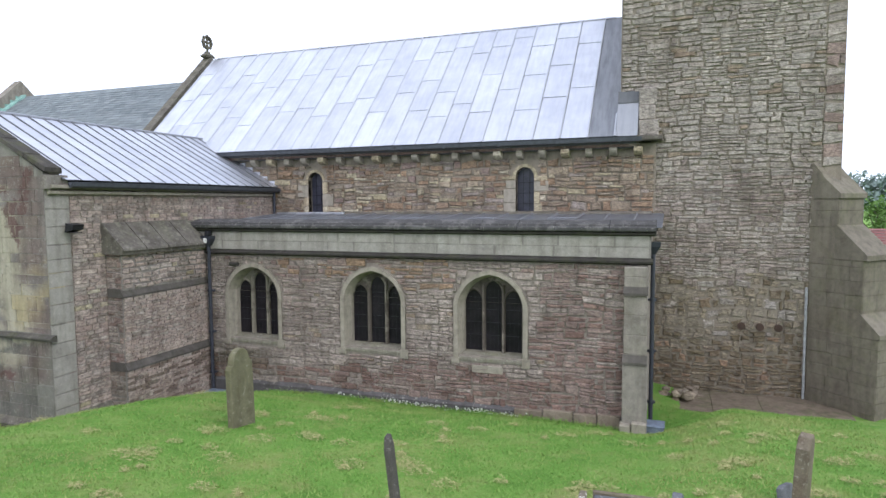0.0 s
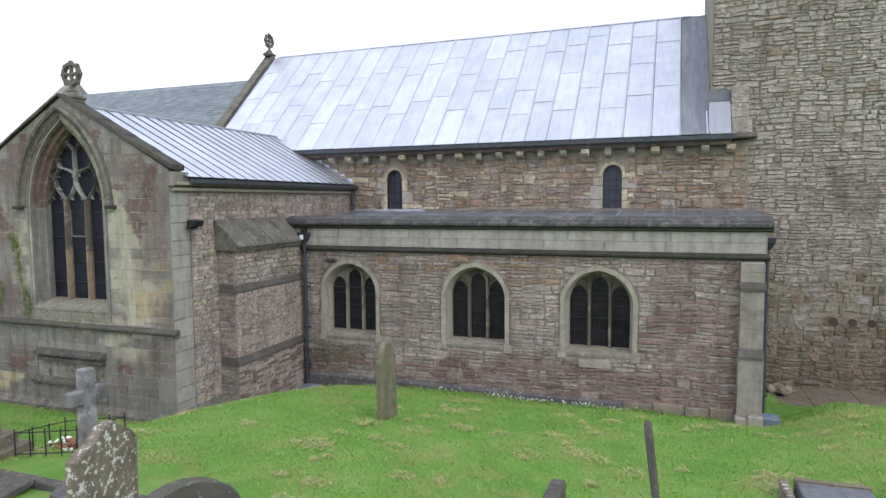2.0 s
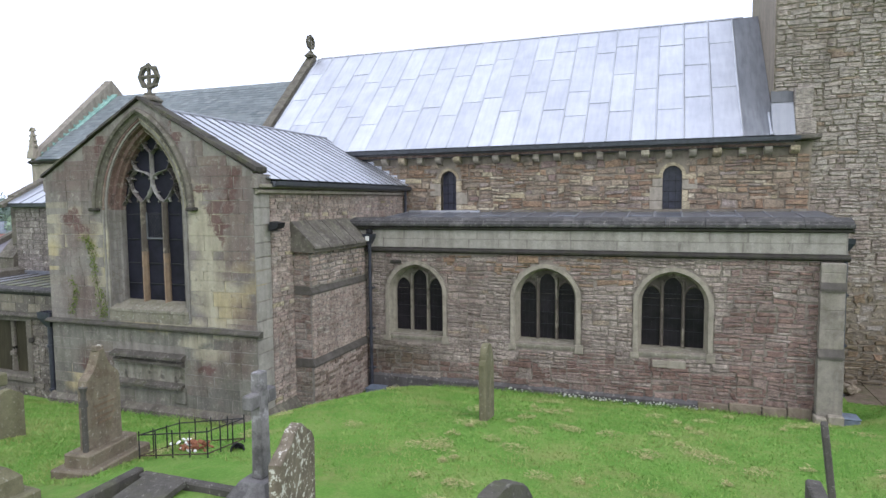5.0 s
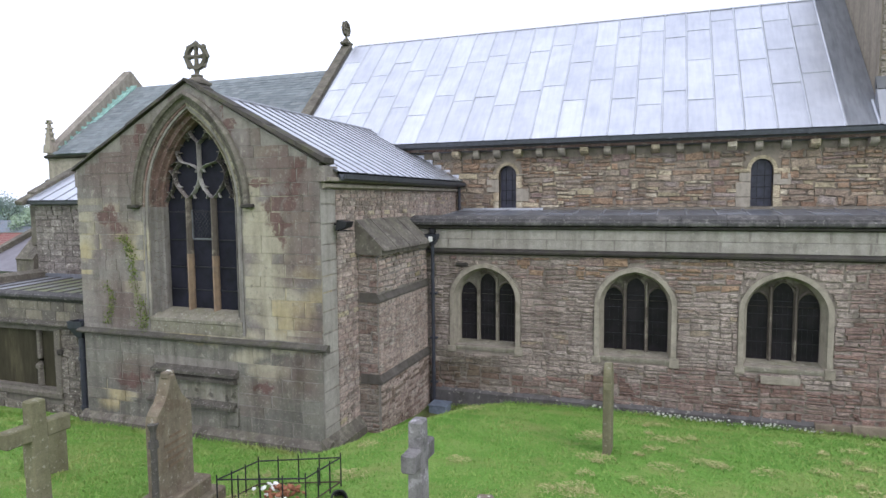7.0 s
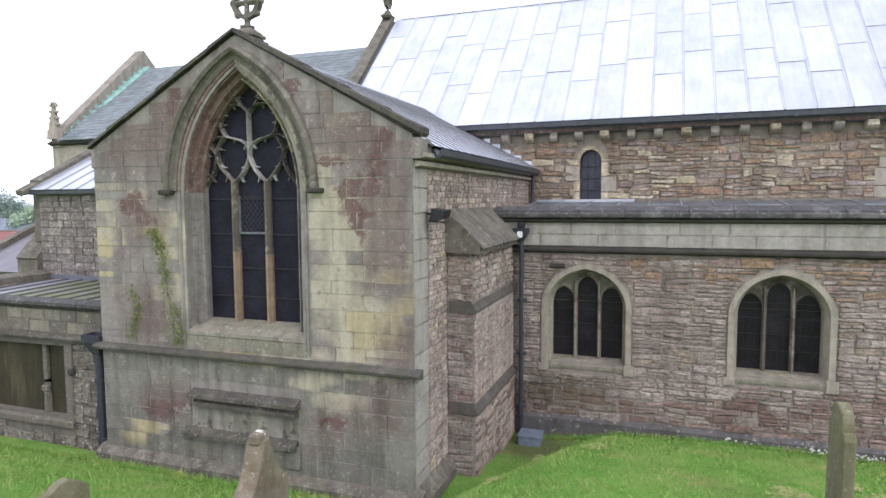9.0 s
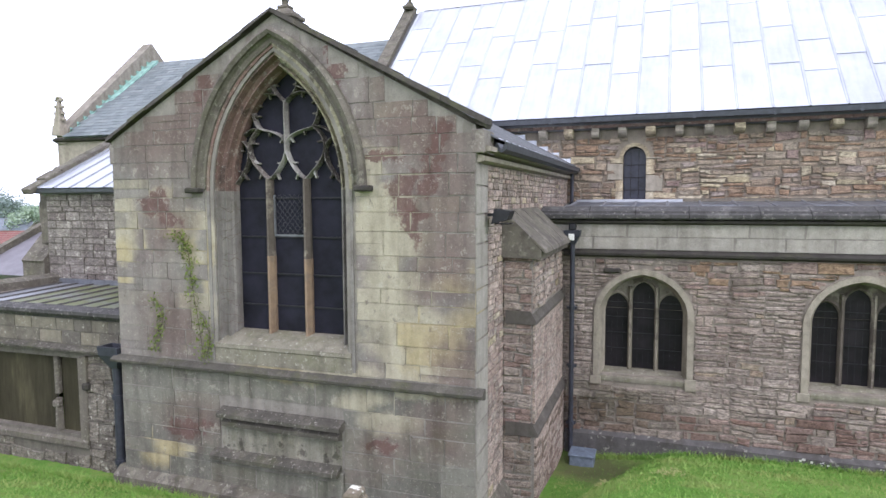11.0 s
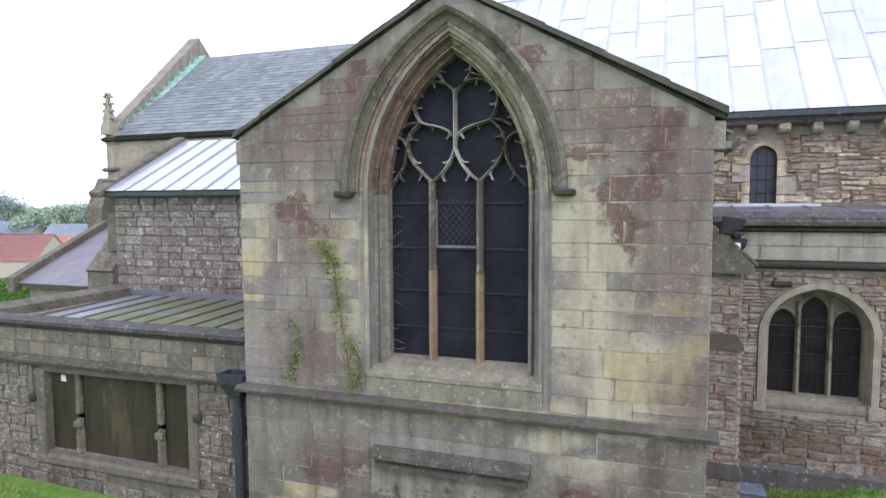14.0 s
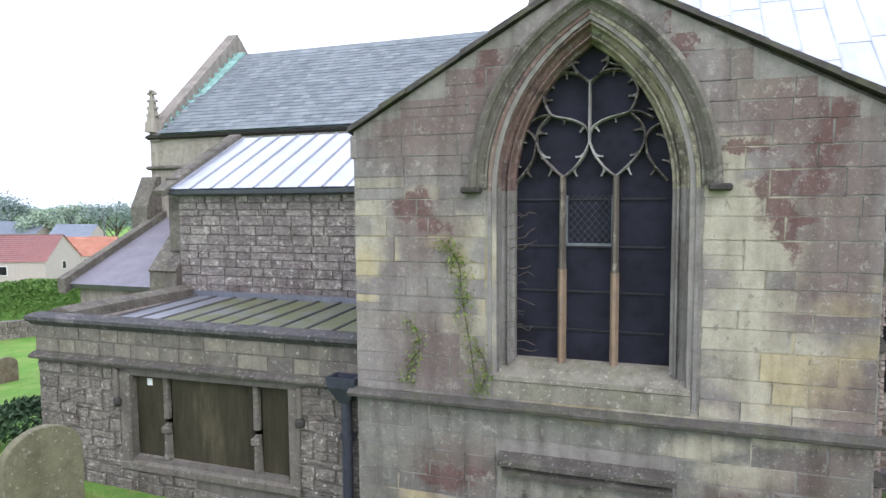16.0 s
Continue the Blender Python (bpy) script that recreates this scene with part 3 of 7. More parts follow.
def pointed(cx, half, spring, apex, n=10):
    """The head of a pointed arch from right to left."""
    r = (half * half + (apex - spring) ** 2) / (2 * half)
    right = []
    a1 = math.asin(min(1, (apex - spring) / r)) if r >= half else 0
    a1 = a1 if r - half >= 0 and r > (apex - spring) else a1
    for i in range(n + 1):
        a = a1 * i / n
        right.append((cx + half - r + r * math.cos(a), spring + r * math.sin(a)))
    right[-1] = (cx, apex)
    return right + [(2 * cx - x, z) for x, z in reversed(right[:-1])]


def pointed_outline(cx, half, sill, spring, apex):
    return [(cx + half, sill), *pointed(cx, half, spring, apex), (cx - half, sill)]


def width_at(outline, v):
    """Lowest and highest x of a closed outline at height v, or None."""
    xs = []
    n = len(outline)
    for i in range(n):
        (xa, za), (xb, zb) = outline[i], outline[(i + 1) % n]
        if (za - v) * (zb - v) <= 0 and za != zb:
            xs.append(xa + (xb - xa) * (v - za) / (zb - za))
    return (min(xs), max(xs)) if xs else None


AISLE_CX = (-10.32, -6.88, -3.93)
AISLE_OUT = [arch_outline(cx, 0.88, 0.84, 2.18, 0.84, 2.3) for cx in AISLE_CX]
AISLE_HOLE = [arch_outline(cx, 0.78, 1.0, 2.18, 0.72, 2.3) for cx in AISLE_CX]
CLER_CX = (-10.68, -3.97)
CLER_HOLE = [arch_outline(cx, 0.26, 4.1, 5.22, 0.26, 2.0) for cx in CLER_CX]
CLER_OUT = [arch_outline(cx, 0.42, 4.1, 5.25, 0.40, 2.0) for cx in CLER_CX]
GCX = -15.20
GABLE_HOLE = pointed_outline(GCX, 1.10, 1.90, 4.40, 6.34)
GABLE_OUT = pointed_outline(GCX, 1.24, 1.86, 4.42, 6.52)
BOARD_HOLE = [(-19.47, 0.2), (-19.47, 1.56), (-22.42, 1.53), (-22.42, 0.18)]

# ---- the church: walls ----
wall_aisle = solid("wall_aisle", slab([(-12.3, -1.2), (-0.58, -1.2), (-0.58, 3.3), (-12.3, 3.3)], AISLE_HOLE, 0.012, 0.6), MORTAR)
structure(wall_aisle, "aisle wall of grey and reddish rubble stone with three windows", "stone wall")
wall_aisle_end = solid("wall_aisle_end", boxed(-0.98, -0.56, 0.6, 3.9, -1.2, 3.9), MORTAR)
structure(wall_aisle_end, "short rubble end wall of the aisle beside the tower", "stone wall")

GTOP = [(-18.22, -1.2), (-12.25, -1.2), (-12.25, 5.19), (GCX, 6.84), (-18.22, 5.19)]
wall_gable = solid("wall_gable", slab(GTOP, [GABLE_HOLE], -4.186, -3.82), FRONT_BACK)
structure(wall_gable, "gabled transept front of stained purple-brown and buff ashlar", "stone wall")
wall_transept = solid("wall_transept", boxed(-12.9, -12.262, -3.81, 3.9, -1.2, 4.86), MORTAR)
structure(wall_transept, "transept side wall of squared grey rubble", "stone wall")
wall_transept_west = solid("wall_transept_west", boxed(-18.2, -17.6, -3.45, 3.9, -1.2, 5.0), MORTAR)
structure(wall_transept_west, "hidden side wall of the transept in plain stone", "stone wall")

NAVE_OUT = [(-18.0, -1.0), (-0.52, -1.0), (-0.52, 6.02), (-18.0, 6.02)]
wall_clerestory = solid("wall_clerestory", slab(NAVE_OUT, CLER_HOLE, 3.772, 4.5), MORTAR_DARK)
structure(wall_clerestory, "clerestory wall of warm brown rubble with two small round-headed windows", "stone wall")
wall_tower = solid("wall_tower", boxed(-1.44, 3.72, 4.012, 9.4, -1.2, 15.0), MORTAR_DARK)
structure(wall_tower, "tall square tower of coursed grey-brown rubble", "tower wall")

wall_chancel = solid("wall_chancel", boxed(-29.25, -18.0, 3.9, 11.5, -2.0, 6.3), DRESSED)
structure(wall_chancel, "upper chancel wall of smooth weathered stone", "stone wall")
wall_choir = solid("wall_choir", boxed(-24.38, -18.0, -0.488, 3.9, -2.0, 4.5), MORTAR_LICHEN)
structure(wall_choir, "choir chapel wall of lichened grey coursed stone", "stone wall")
wall_chapel = solid("wall_chapel", slab([(-24.38, -2.0), (-18.22, -2.0), (-18.22, 1.7), (-24.38, 1.7)], [BOARD_HOLE], -3.918, -3.4), MORTAR_LICHEN)
structure(wall_chapel, "low chapel wall of lichened rubble with a boarded window", "stone wall")
wall_chapel_end = solid("wall_chapel_end", boxed(-24.38, -23.9, -3.4, -0.5, -2.0, 2.25), MORTAR)
structure(wall_chapel_end, "end wall of the low chapel in plain rubble", "stone wall")

# ---- string courses, parapets, copings ----
STRING = [(-0.02, 0.0), (-0.15, 0.05), (-0.16, 0.10), (-0.02, 0.17), (0.05, 0.17), (0.05, 0.0)]


def course(name, y, z, x0, x1, mat, label, scale=1.0):
    prof = [(y + a * scale, z + b * scale) for a, b in STRING]
    return structure(solid(name, prism(prof, "x", x0, x1), mat), label, "moulding")


course("string_course", 0.0, 3.19, -11.75, -0.45, DARKSTONE, "dark moulded string course under the aisle parapet", 0.8)
parapet = solid("parapet", boxed(-12.25, -0.50, -0.03, 0.30, 3.33, 3.83), MORTAR_PALE)
structure(parapet, "plain ashlar parapet of long pale grey blocks", "parapet")
cap = [(0.36, 3.79), (-0.05, 3.79), (-0.09, 3.82), (-0.12, 3.82), (-0.13, 3.86), (-0.09, 3.875), (-0.09, 3.885), (0.36, 3.885)]
coping_aisle = structure(solid("parapet_coping", prism(cap, "x", -12.2, -0.40), DARKSTONE), "sooty moulded coping along the aisle parapet", "coping")
x = -12.2
while x < -0.45:
    w = min(0.75 + 0.35 * abs(noise.noise((x, 3.1, 0.2))) * 2, -0.40 - x)
    part("coping_slab", prism([(0.36, 3.889), (-0.17, 3.889), (-0.185, 3.91), (-0.185, 3.965), (-0.16, 3.985), (-0.10, 3.992), (-0.09, 4.03), (0.20, 4.115), (0.36, 4.115)], "x", x + 0.004, x + w - 0.004), COPESTONE, coping_aisle)
    x += w
structure(solid("parapet_coping", prism([(p + 0.0, q) for p, q in [(-0.93, 3.83), (-0.44, 3.83), (-0.38, 3.9), (-0.44, 3.99), (-0.93, 4.0)]], "y", 0.3, 3.9), DARKSTONE),
          "sooty coping on the aisle's end wall", "coping")
course("string_course", -4.19, 1.66, -18.32, -12.13, STRINGSTONE, "weathered mossy string course across the gabled front", 0.82)
course("string_course", -3.93, 1.655, -24.46, -18.24, WETSTRING, "weathered string course over the boarded window", 0.8)
chap_cap = [(-3.76, 2.25), (-3.95, 2.25), (-3.975, 2.295), (-4.03, 2.31), (-4.06, 2.345), (-4.06, 2.40), (-3.97, 2.43), (-3.76, 2.44)]
structure(solid("parapet", boxed(-24.40, -18.23, -3.94, -3.77, 1.79, 2.25), MORTAR_LICHEN), "low chapel parapet of pale blocks", "parapet")
structure(solid("parapet_coping", prism(chap_cap, "x", -24.5, -18.23), COPESTONE), "dark moulded coping of the low chapel parapet", "coping")
structure(solid("parapet_coping", prism([(-24.5, 2.25), (-24.0, 2.25), (-24.0, 2.42), (-24.25, 2.5), (-24.5, 2.42)], "y", -3.6, -0.45), MOULD),
          "weathered coping on the chapel's end parapet", "coping")

# gable copings of the transept: long stones bedded on the rake
rake = solid("gable_coping", sweep([(-12.14, 5.20), (-12.35, 5.27), (GCX, 6.87), (-17.93, 5.27), (-18.32, 5.20)],
                                   [(-0.03, -4.12), (-0.03, -3.84), (0.03, -3.84), (0.05, -3.95), (0.03, -4.12)]), MOULD)
structure(rake, "lichened raking gable coping over the transept front", "coping")

# worn thin slabs bedded along the rake, their edges broken
rk = random.Random(17)
for side, xe in ((1, -12.12), (-1, -18.28)):
    ex, ez, ax, az = xe, 5.18 if side > 0 else 5.155, GCX, 6.84
    L = math.hypot(ax - ex, az - ez)
    a = math.atan2(az - ez, abs(ax - ex))
    p = 0.0
    while p < L - 0.1:
        w = rk.uniform(0.4, 0.9)
        q = min(p + w, L)
        lo, hi = (ex + (ax - ex) * p / L, ez + (az - ez) * p / L), (ex + (ax - ex) * q / L, ez + (az - ez) * q / L)
        th, over = rk.uniform(0.078, 0.09), rk.uniform(-4.275, -4.255)
        lift = 0.02 + rk.uniform(-0.004, 0.004)
        ring_a = [(lo[0], over, lo[1] + lift), (lo[0], -3.86, lo[1] + lift), (lo[0], -3.86, lo[1] + lift + th), (lo[0], over + 0.03, lo[1] + lift + th)]
        ring_b = [(hi[0], over + rk.uniform(-0.02, 0.02), hi[1] + lift), (hi[0], -3.86, hi[1] + lift), (hi[0], -3.86, hi[1] + lift + th * 0.8), (hi[0], over + 0.03, hi[1] + lift + th * 0.8)]
        part("coping_stone", loft([ring_a, ring_b]), ROOFEDGE, rake, "worn mossy coping slab")
        p = q

# kneeler stones under the coping's feet
for a, b in ((-12.30, -12.14), (-18.27, -18.17)):
    part("kneeler", boxed(a, b, -4.196, -3.70, 4.84, 5.14, 0.012), M_FRONT[0], rake, "squared mauve kneeler stone")

# transept cornice under the eaves
for z, d in ((4.72, 0.05), (4.84, 0.12)):
    structure(solid("cornice", prism([(-12.262, z), (-12.20 + d, z + 0.03), (-12.20 + d, z + 0.09), (-12.262, z + 0.12)], "y", -4.12, 3.75), DRESSED),
              "moulded stone cornice below the transept eaves", "moulding")

# ---- roofs ----
structure(solid("roof_deck", prism([(3.42, 6.12), (7.72, 10.32), (7.72, 10.1), (12.0, 5.9), (3.6, 5.9)], "x", -17.95, -1.0), LEAD_DARK),
          "boarded deck under the nave's lead roof", "roof")
ridge_z, eave_z = 6.68, 5.0
structure(solid("roof_deck", prism([(-12.1, 5.0), (GCX, 6.66), (-18.2, 5.0), (-18.0, 4.85), (-12.3, 4.85)], "y", -3.5, 4.2), LEAD_DARK),
          "boarded deck under the transept's lead roof", "roof")
structure(solid("roof_deck", prism([(0.30, 3.9), (3.9, 4.14), (3.9, 3.8), (0.30, 3.7)], "x", -12.25, -0.6), LEAD_GREY), "low lead-covered aisle roof", "roof")
structure(solid("roof_deck", prism([(3.72, 6.36), (7.72, 9.48), (11.7, 6.36), (11.4, 6.2), (4.0, 6.2)], "x", -28.75, -18.0), SLATE_JOINED), "slated chancel roof", "roof")
structure(solid("roof_deck", prism([(-0.62, 4.52), (1.95, 5.88), (3.95, 5.88), (3.95, 4.4), (-0.45, 4.4)], "x", -24.45, -18.0), LEAD_GREY), "lead roof of the choir chapel", "roof")
structure(solid("roof_deck", prism([(-3.78, 2.115), (-0.45, 2.22), (-0.45, 2.0), (-3.78, 2.0)], "x", -24.0, -18.2), LEAD_MOSS), "mossy flat lead roof of the low chapel", "roof")
vest = structure(solid("vestry_roof", prism([(0.40, 2.24), (3.92, 3.87), (3.92, 3.7), (0.55, 2.1)], "x", -28.8, -24.4), VIOLET), "violet slate lean-to vestry roof", "roof")
structure(solid("wall_vestry", boxed(-28.7, -24.4, 0.7, 3.9, -2.0, 2.2), MORTAR), "low vestry wall in plain stone", "stone wall")


# ---- windows of the aisle ----
def ring(outer, inner, y0, y1, y2, bm=None):
    """A stone surround: flat face between two outlines, then a splay running back to a smaller one."""
    deep = inner[1]
    rings = [[(x, y0 + 0.1, z) for x, z in outer], [(x, y0, z) for x, z in outer], [(x, y0, z) for x, z in inner[0]],
             [(x, y1, z) for x, z in deep], [(x, y2, z) for x, z in deep]]
    bm = bm or bmesh.new()
    vs = [[bm.verts.new(p) for p in r] for r in rings]
    n = len(vs[0])
    for a, b in zip(vs, vs[1:]):
        for i in range(n - 1):
            bm.faces.new((a[i], a[i + 1], b[i + 1], b[i]))
    return bm


def aisle_window(n, cx):
    tracery = WORN_MULLION if n == 1 else SOOTY_MULLION
    w = base_empty("window_%d" % n, (cx, 0, 0.84))
    structure(w, "three-light stone window with dark leaded glass under a low arch", "window")

    def piece(name, bm, mat, label=""):
        bmesh.ops.translate(bm, verts=bm.verts, vec=(-cx, 0, -0.84))
        return part(name, bm, mat, w, label)

    outer = arch_outline(cx, 0.87, 0.85, 2.16, 0.83, 2.35, 16)
    face = arch_outline(cx, 0.765, 0.85, 2.17, 0.715, 2.3, 16)
    deep = arch_outline(cx, 0.69, 0.85, 2.15, 0.665, 2.3, 16)
    piece("surround", ring(outer, (face, deep), -0.035, 0.22, 0.42), PALE, "pale chamfered stone surround")
    sill = [(0.45, 1.07), (0.2, 1.04), (-0.005, 0.955), (-0.015, 0.93), (-0.015, 0.87), (0.45, 0.87)]
    piece("sill", prism(sill, "x", cx - 0.76, cx + 0.76), SILLS, "mossy sloping stone sill")
    for side in (-1, 1):
        foot = boxed(cx + side * 0.83 - 0.1, cx + side * 0.83 + 0.1, -0.042, 0.05, 0.80, 1.02 if side > 0 else 0.95, 0.01)
        piece("jamb_foot", foot, PALE)
    deep2 = arch_outline(cx, 0.72, 1.0, 2.16, 0.69, 2.3, 16)
    pane = slab(deep2, [], 0.36, 0.375)
    piece("pane", pane, GLASS, "dark leaded glazing")
    for side in (-0.236, 0.236):
        x = cx + side
        prof = [(-0.04, 0.30), (-0.015, 0.24), (0.015, 0.24), (0.04, 0.30), (0.04, 0.37), (-0.04, 0.37)]
        top = 2.62
        piece("mullion", loft([[(x + a, y, 1.06) for a, y in prof], [(x + a, y, top) for a, y in prof]]), tracery, "worn chamfered mullion")
    light = 0.20
    for k in (-1, 0, 1):
        lx = cx + k * 0.472
        spring = 2.24 if k else 2.46
        prof = [(-0.005, 0.30), (0.02, 0.28), (0.05, 0.31), (0.05, 0.37), (-0.005, 0.37)]
        head = pointed(lx, light, spring, spring + 0.25, 7)
        piece("light_head", sweep([(a, b) for a, b in reversed(head)], [(a, y) for a, y in prof]), tracery, "pointed cusped light head")
        for z in (1.42, 1.72, 2.02, 2.3):
            piece("saddle_bar", boxed(lx - 0.2, lx + 0.2, 0.342, 0.356, z, z + 0.014), IRON)
        lines = bmesh.new()
        for q in range(1, 4):
            xx = lx - 0.2 + 0.1 * q
            box(lines, xx - 0.003, xx + 0.003, 0.356, 0.361, 1.1, 2.5)
        piece("leading", lines, IRON)
    # spandrel stone behind the heads
    head_plate = [(x, z) for x, z in arch_outline(cx, 0.70, 2.14, 2.15, 0.67, 2.3, 14) if z > 2.21]
    holes = []
    for k in (-1, 0, 1):
        lx = cx + k * 0.472
        spring = 2.24 if k else 2.46
        pts = [(lx + light, 2.202), *pointed(lx, light, spring, spring + 0.25, 6), (lx - light, 2.202)]
        holes.append(pts)
    lowz = 2.20
    plate = [(cx + 0.70, lowz), *head_plate, (cx - 0.70, lowz)]
    try:
        piece("tracery_plate", slab(plate, holes, 0.32, 0.345), tracery)
    except ValueError:
        pass
    return w


for i, cx in enumerate(AISLE_CX):
    aisle_window(i + 1, cx)


# ---- clerestory windows ----
def clerestory_window(n, cx):
    w = base_empty("window_%d" % n, (cx, 3.76, 4.1))
    structure(w, "small round-headed clerestory window with dark glass", "window")

    def piece(name, bm, mat, label=""):
        bmesh.ops.translate(bm, verts=bm.verts, vec=(-cx, -3.76, -4.1))
        return part(name, bm, mat, w, label)

    piece("pane", slab(arch_outline(cx, 0.3, 4.05, 5.22, 0.3), [], 3.98, 3.99), PANE_BLUE)
    rng = random.Random(n)
    for side in (-1, 1):
        z = 4.16
        while z < 5.2:
            h = rng.uniform(0.24, 0.4)
            wd = rng.uniform(0.15, 0.42)
            x0, x1 = sorted((cx + side * 0.26, cx + side * (0.26 + wd)))
            piece("jamb_stone", boxed(x0, x1, 3.728, 3.95, z, min(5.24, z + h) - 0.012, 0.012), M_YELLOW[0] if rng.random() < 0.7 else DRESSED)
            z += h
    piece("arch_stone", sweep(arch_outline(cx, 0.26, 5.2, 5.22, 0.26)[1:-1], [(0.0, 3.95), (0.0, 3.74), (-0.09, 3.735), (-0.09, 3.95)]), M_YELLOW[0], "single-stone round arch")
    for z in (4.45, 4.75, 5.05):
        piece("saddle_bar", boxed(cx - 0.26, cx + 0.26, 3.955, 3.97, z, z + 0.018), IRON)
    bars = bmesh.new()
    for q in (-0.09, 0.09):
        box(bars, cx + q - 0.006, cx + q + 0.006, 3.962, 3.976, 4.1, 5.4)
    piece("guard_bars", bars, IRON)


for i, cx in enumerate(CLER_CX):
    clerestory_window(i + 4, cx)

# ---- the great gable window ----
gw = base_empty("window_6", (GCX, -4.19, 1.9))
structure(gw, "great pointed window with flowing net tracery and black guards", "window")


def gpiece(name, bm, mat, label=""):
    bmesh.ops.translate(bm, verts=bm.verts, vec=(-GCX, 4.19, -1.9))
    return part(name, bm, mat, gw, label)


g_outer = pointed_outline(GCX, 1.21, 1.86, 4.40, 6.46)
g_deep = pointed_outline(GCX, 0.925, 1.86, 4.40, 6.12)
n_out = len(g_outer)
def g_ring(half):
    return pointed_outline(GCX, half, 1.86, 4.40, 6.12 + (half - 0.925) * 1.15)


jamb_prof = [(g_outer, -4.12), (g_outer, -4.205), (g_ring(1.165), -4.203), (g_ring(1.155), -4.12), (g_ring(1.13), -4.10), (g_ring(1.11), -4.15), (g_ring(1.08), -4.16), (g_ring(1.06), -4.06),
             (g_ring(1.01), -4.02), (g_ring(0.99), -4.07), (g_ring(0.97), -4.07), (g_ring(0.95), -3.97), (g_deep, -3.94), (g_deep, -3.78)]


def half_loft(select, name, mat, label):
    bm = bmesh.new()
    vs = [[bm.verts.new((x, y, z)) for x, z in select(o)] for o, y in jamb_prof]
    for a, b in zip(vs, vs[1:]):
        for i in range(len(a) - 1):
            bm.faces.new((a[i], a[i + 1], b[i + 1], b[i]))
    for f in bm.faces:
        f.smooth = False
    gpiece(name, bm, mat, label)


half_loft(lambda o: o[:2], "jamb", JAMB, "moulded grey jamb")
half_loft(lambda o: o[-2:], "jamb", JAMB, "moulded grey jamb")
mid = (n_out - 2) // 2 + 1
half_loft(lambda o: o[1:mid + 1], "arch_moulding", ARCHMOSS, "deep mossy arch moulding")
half_loft(lambda o: o[mid:-1], "arch_moulding", REDARCH, "deep reddish arch moulding")
hood = pointed(GCX, 1.33, 4.44, 6.56, 14)
gpiece("hood_mould", sweep(hood, [(0.0, -4.18), (0.0, -4.30), (-0.05, -4.33), (-0.10, -4.28), (-0.10, -4.18)]), MOULD, "projecting weathered hood mould")
gpiece("arch_moulding", sweep(hood, [(-0.004, -4.18), (-0.004, -4.262), (0.03, -4.222), (0.065, -4.214), (0.09, -4.232), (0.112, -4.222), (0.118, -4.18)]), MOULD, "hollow weathered outer arch order")
for s in (-1, 1):
    gpiece("hood_stop", boxed(GCX + s * 1.40 - 0.12, GCX + s * 1.40 + 0.12, -4.33, -4.16, 4.37, 4.45, 0.02), DARKSTONE, "small dark label stop")
gpiece("sill", prism([(-3.75, 2.30), (-3.93, 2.26), (-4.10, 2.19), (-4.205, 2.12), (-4.21, 2.06), (-4.196, 2.05), (-4.196, 1.83), (-3.75, 1.83)], "x", GCX - 1.15, GCX + 1.15), SILLS, "deep sloping sill with moss and lichen")
gpiece("guard_panel", slab(pointed_outline(GCX, 0.95, 2.24, 4.40, 6.15), [], -3.80, -3.785), BOARD, "black window guard")
MX = (-0.345, 0.287)
prof = [(-0.05, -3.86), (-0.018, -3.94), (0.018, -3.94), (0.05, -3.86), (0.05, -3.80), (-0.05, -3.80)]
for m, z_join in zip(MX, (3.43, 3.40)):
    x = GCX + m
    gpiece("mullion", loft([[(x + a, y, 2.2) for a, y in prof], [(x + a, y, z_join) for a, y in prof]]), ORANGE, "renewed orange sandstone mullion")
    gpiece("mullion", loft([[(x + a * 0.85, y, z_join) for a, y in prof], [(x + a * 0.7, y, 4.57) for a, y in prof]]), SOOTY_MULLION, "worn grey mullion")


TCX = GCX - 0.03


def tp(dx, z, side=1):
    return (TCX + side * dx, z)


# one half of the net tracery, as distances from its stem and heights
bars = {
    "light_head": [(0.314, 4.56), (0.19, 4.657), (0.07, 4.815), (0.0, 4.974)],
    "cell": [(0.314, 4.56), (0.44, 4.677), (0.571, 4.826), (0.643, 4.998), (0.605, 5.166), (0.463, 5.318)],
    "cell_top": [(0.0, 5.08), (0.06, 5.175), (0.206, 5.25), (0.37, 5.29), (0.463, 5.325), (0.524, 5.424)],
    "outer_head": [(0.90, 4.50), (0.77, 4.65), (0.67, 4.82), (0.643, 4.998)],
    "dagger": [(0.643, 4.998), (0.70, 5.10), (0.80, 5.16)],
    "spur": [(0.463, 5.318), (0.58, 5.31), (0.73, 5.23)],
    "upper_cell": [(0.524, 5.424), (0.555, 5.559), (0.505, 5.703), (0.417, 5.776)],
    "shoulder": [(0.47, 5.745), (0.38, 5.80), (0.284, 5.82), (0.138, 5.79), (0.0, 5.68)],
    "top": [(0.0, 5.69), (0.138, 5.80), (0.212, 5.916), (0.205, 6.04), (0.12, 6.14)],
    "link": [(0.212, 5.90), (0.29, 5.87), (0.36, 5.85)],
}
tprof = [(-0.017, -3.84), (-0.005, -3.915), (0.005, -3.915), (0.017, -3.84), (0.017, -3.80), (-0.017, -3.80)]
for sd in (1, -1):
    for pts in bars.values():
        gpiece("tracery_bar", sweep([tp(a, b, sd) for a, b in spline(pts, 5)], tprof), TRACERY, "thin flowing tracery bar")
gpiece("tracery_bar", sweep([tp(0, 4.95), tp(0, 5.3), tp(0, 5.70)], [(a * 1.1, y - 0.008) for a, y in tprof]), TRACERY, "thick lichened central tracery stem")


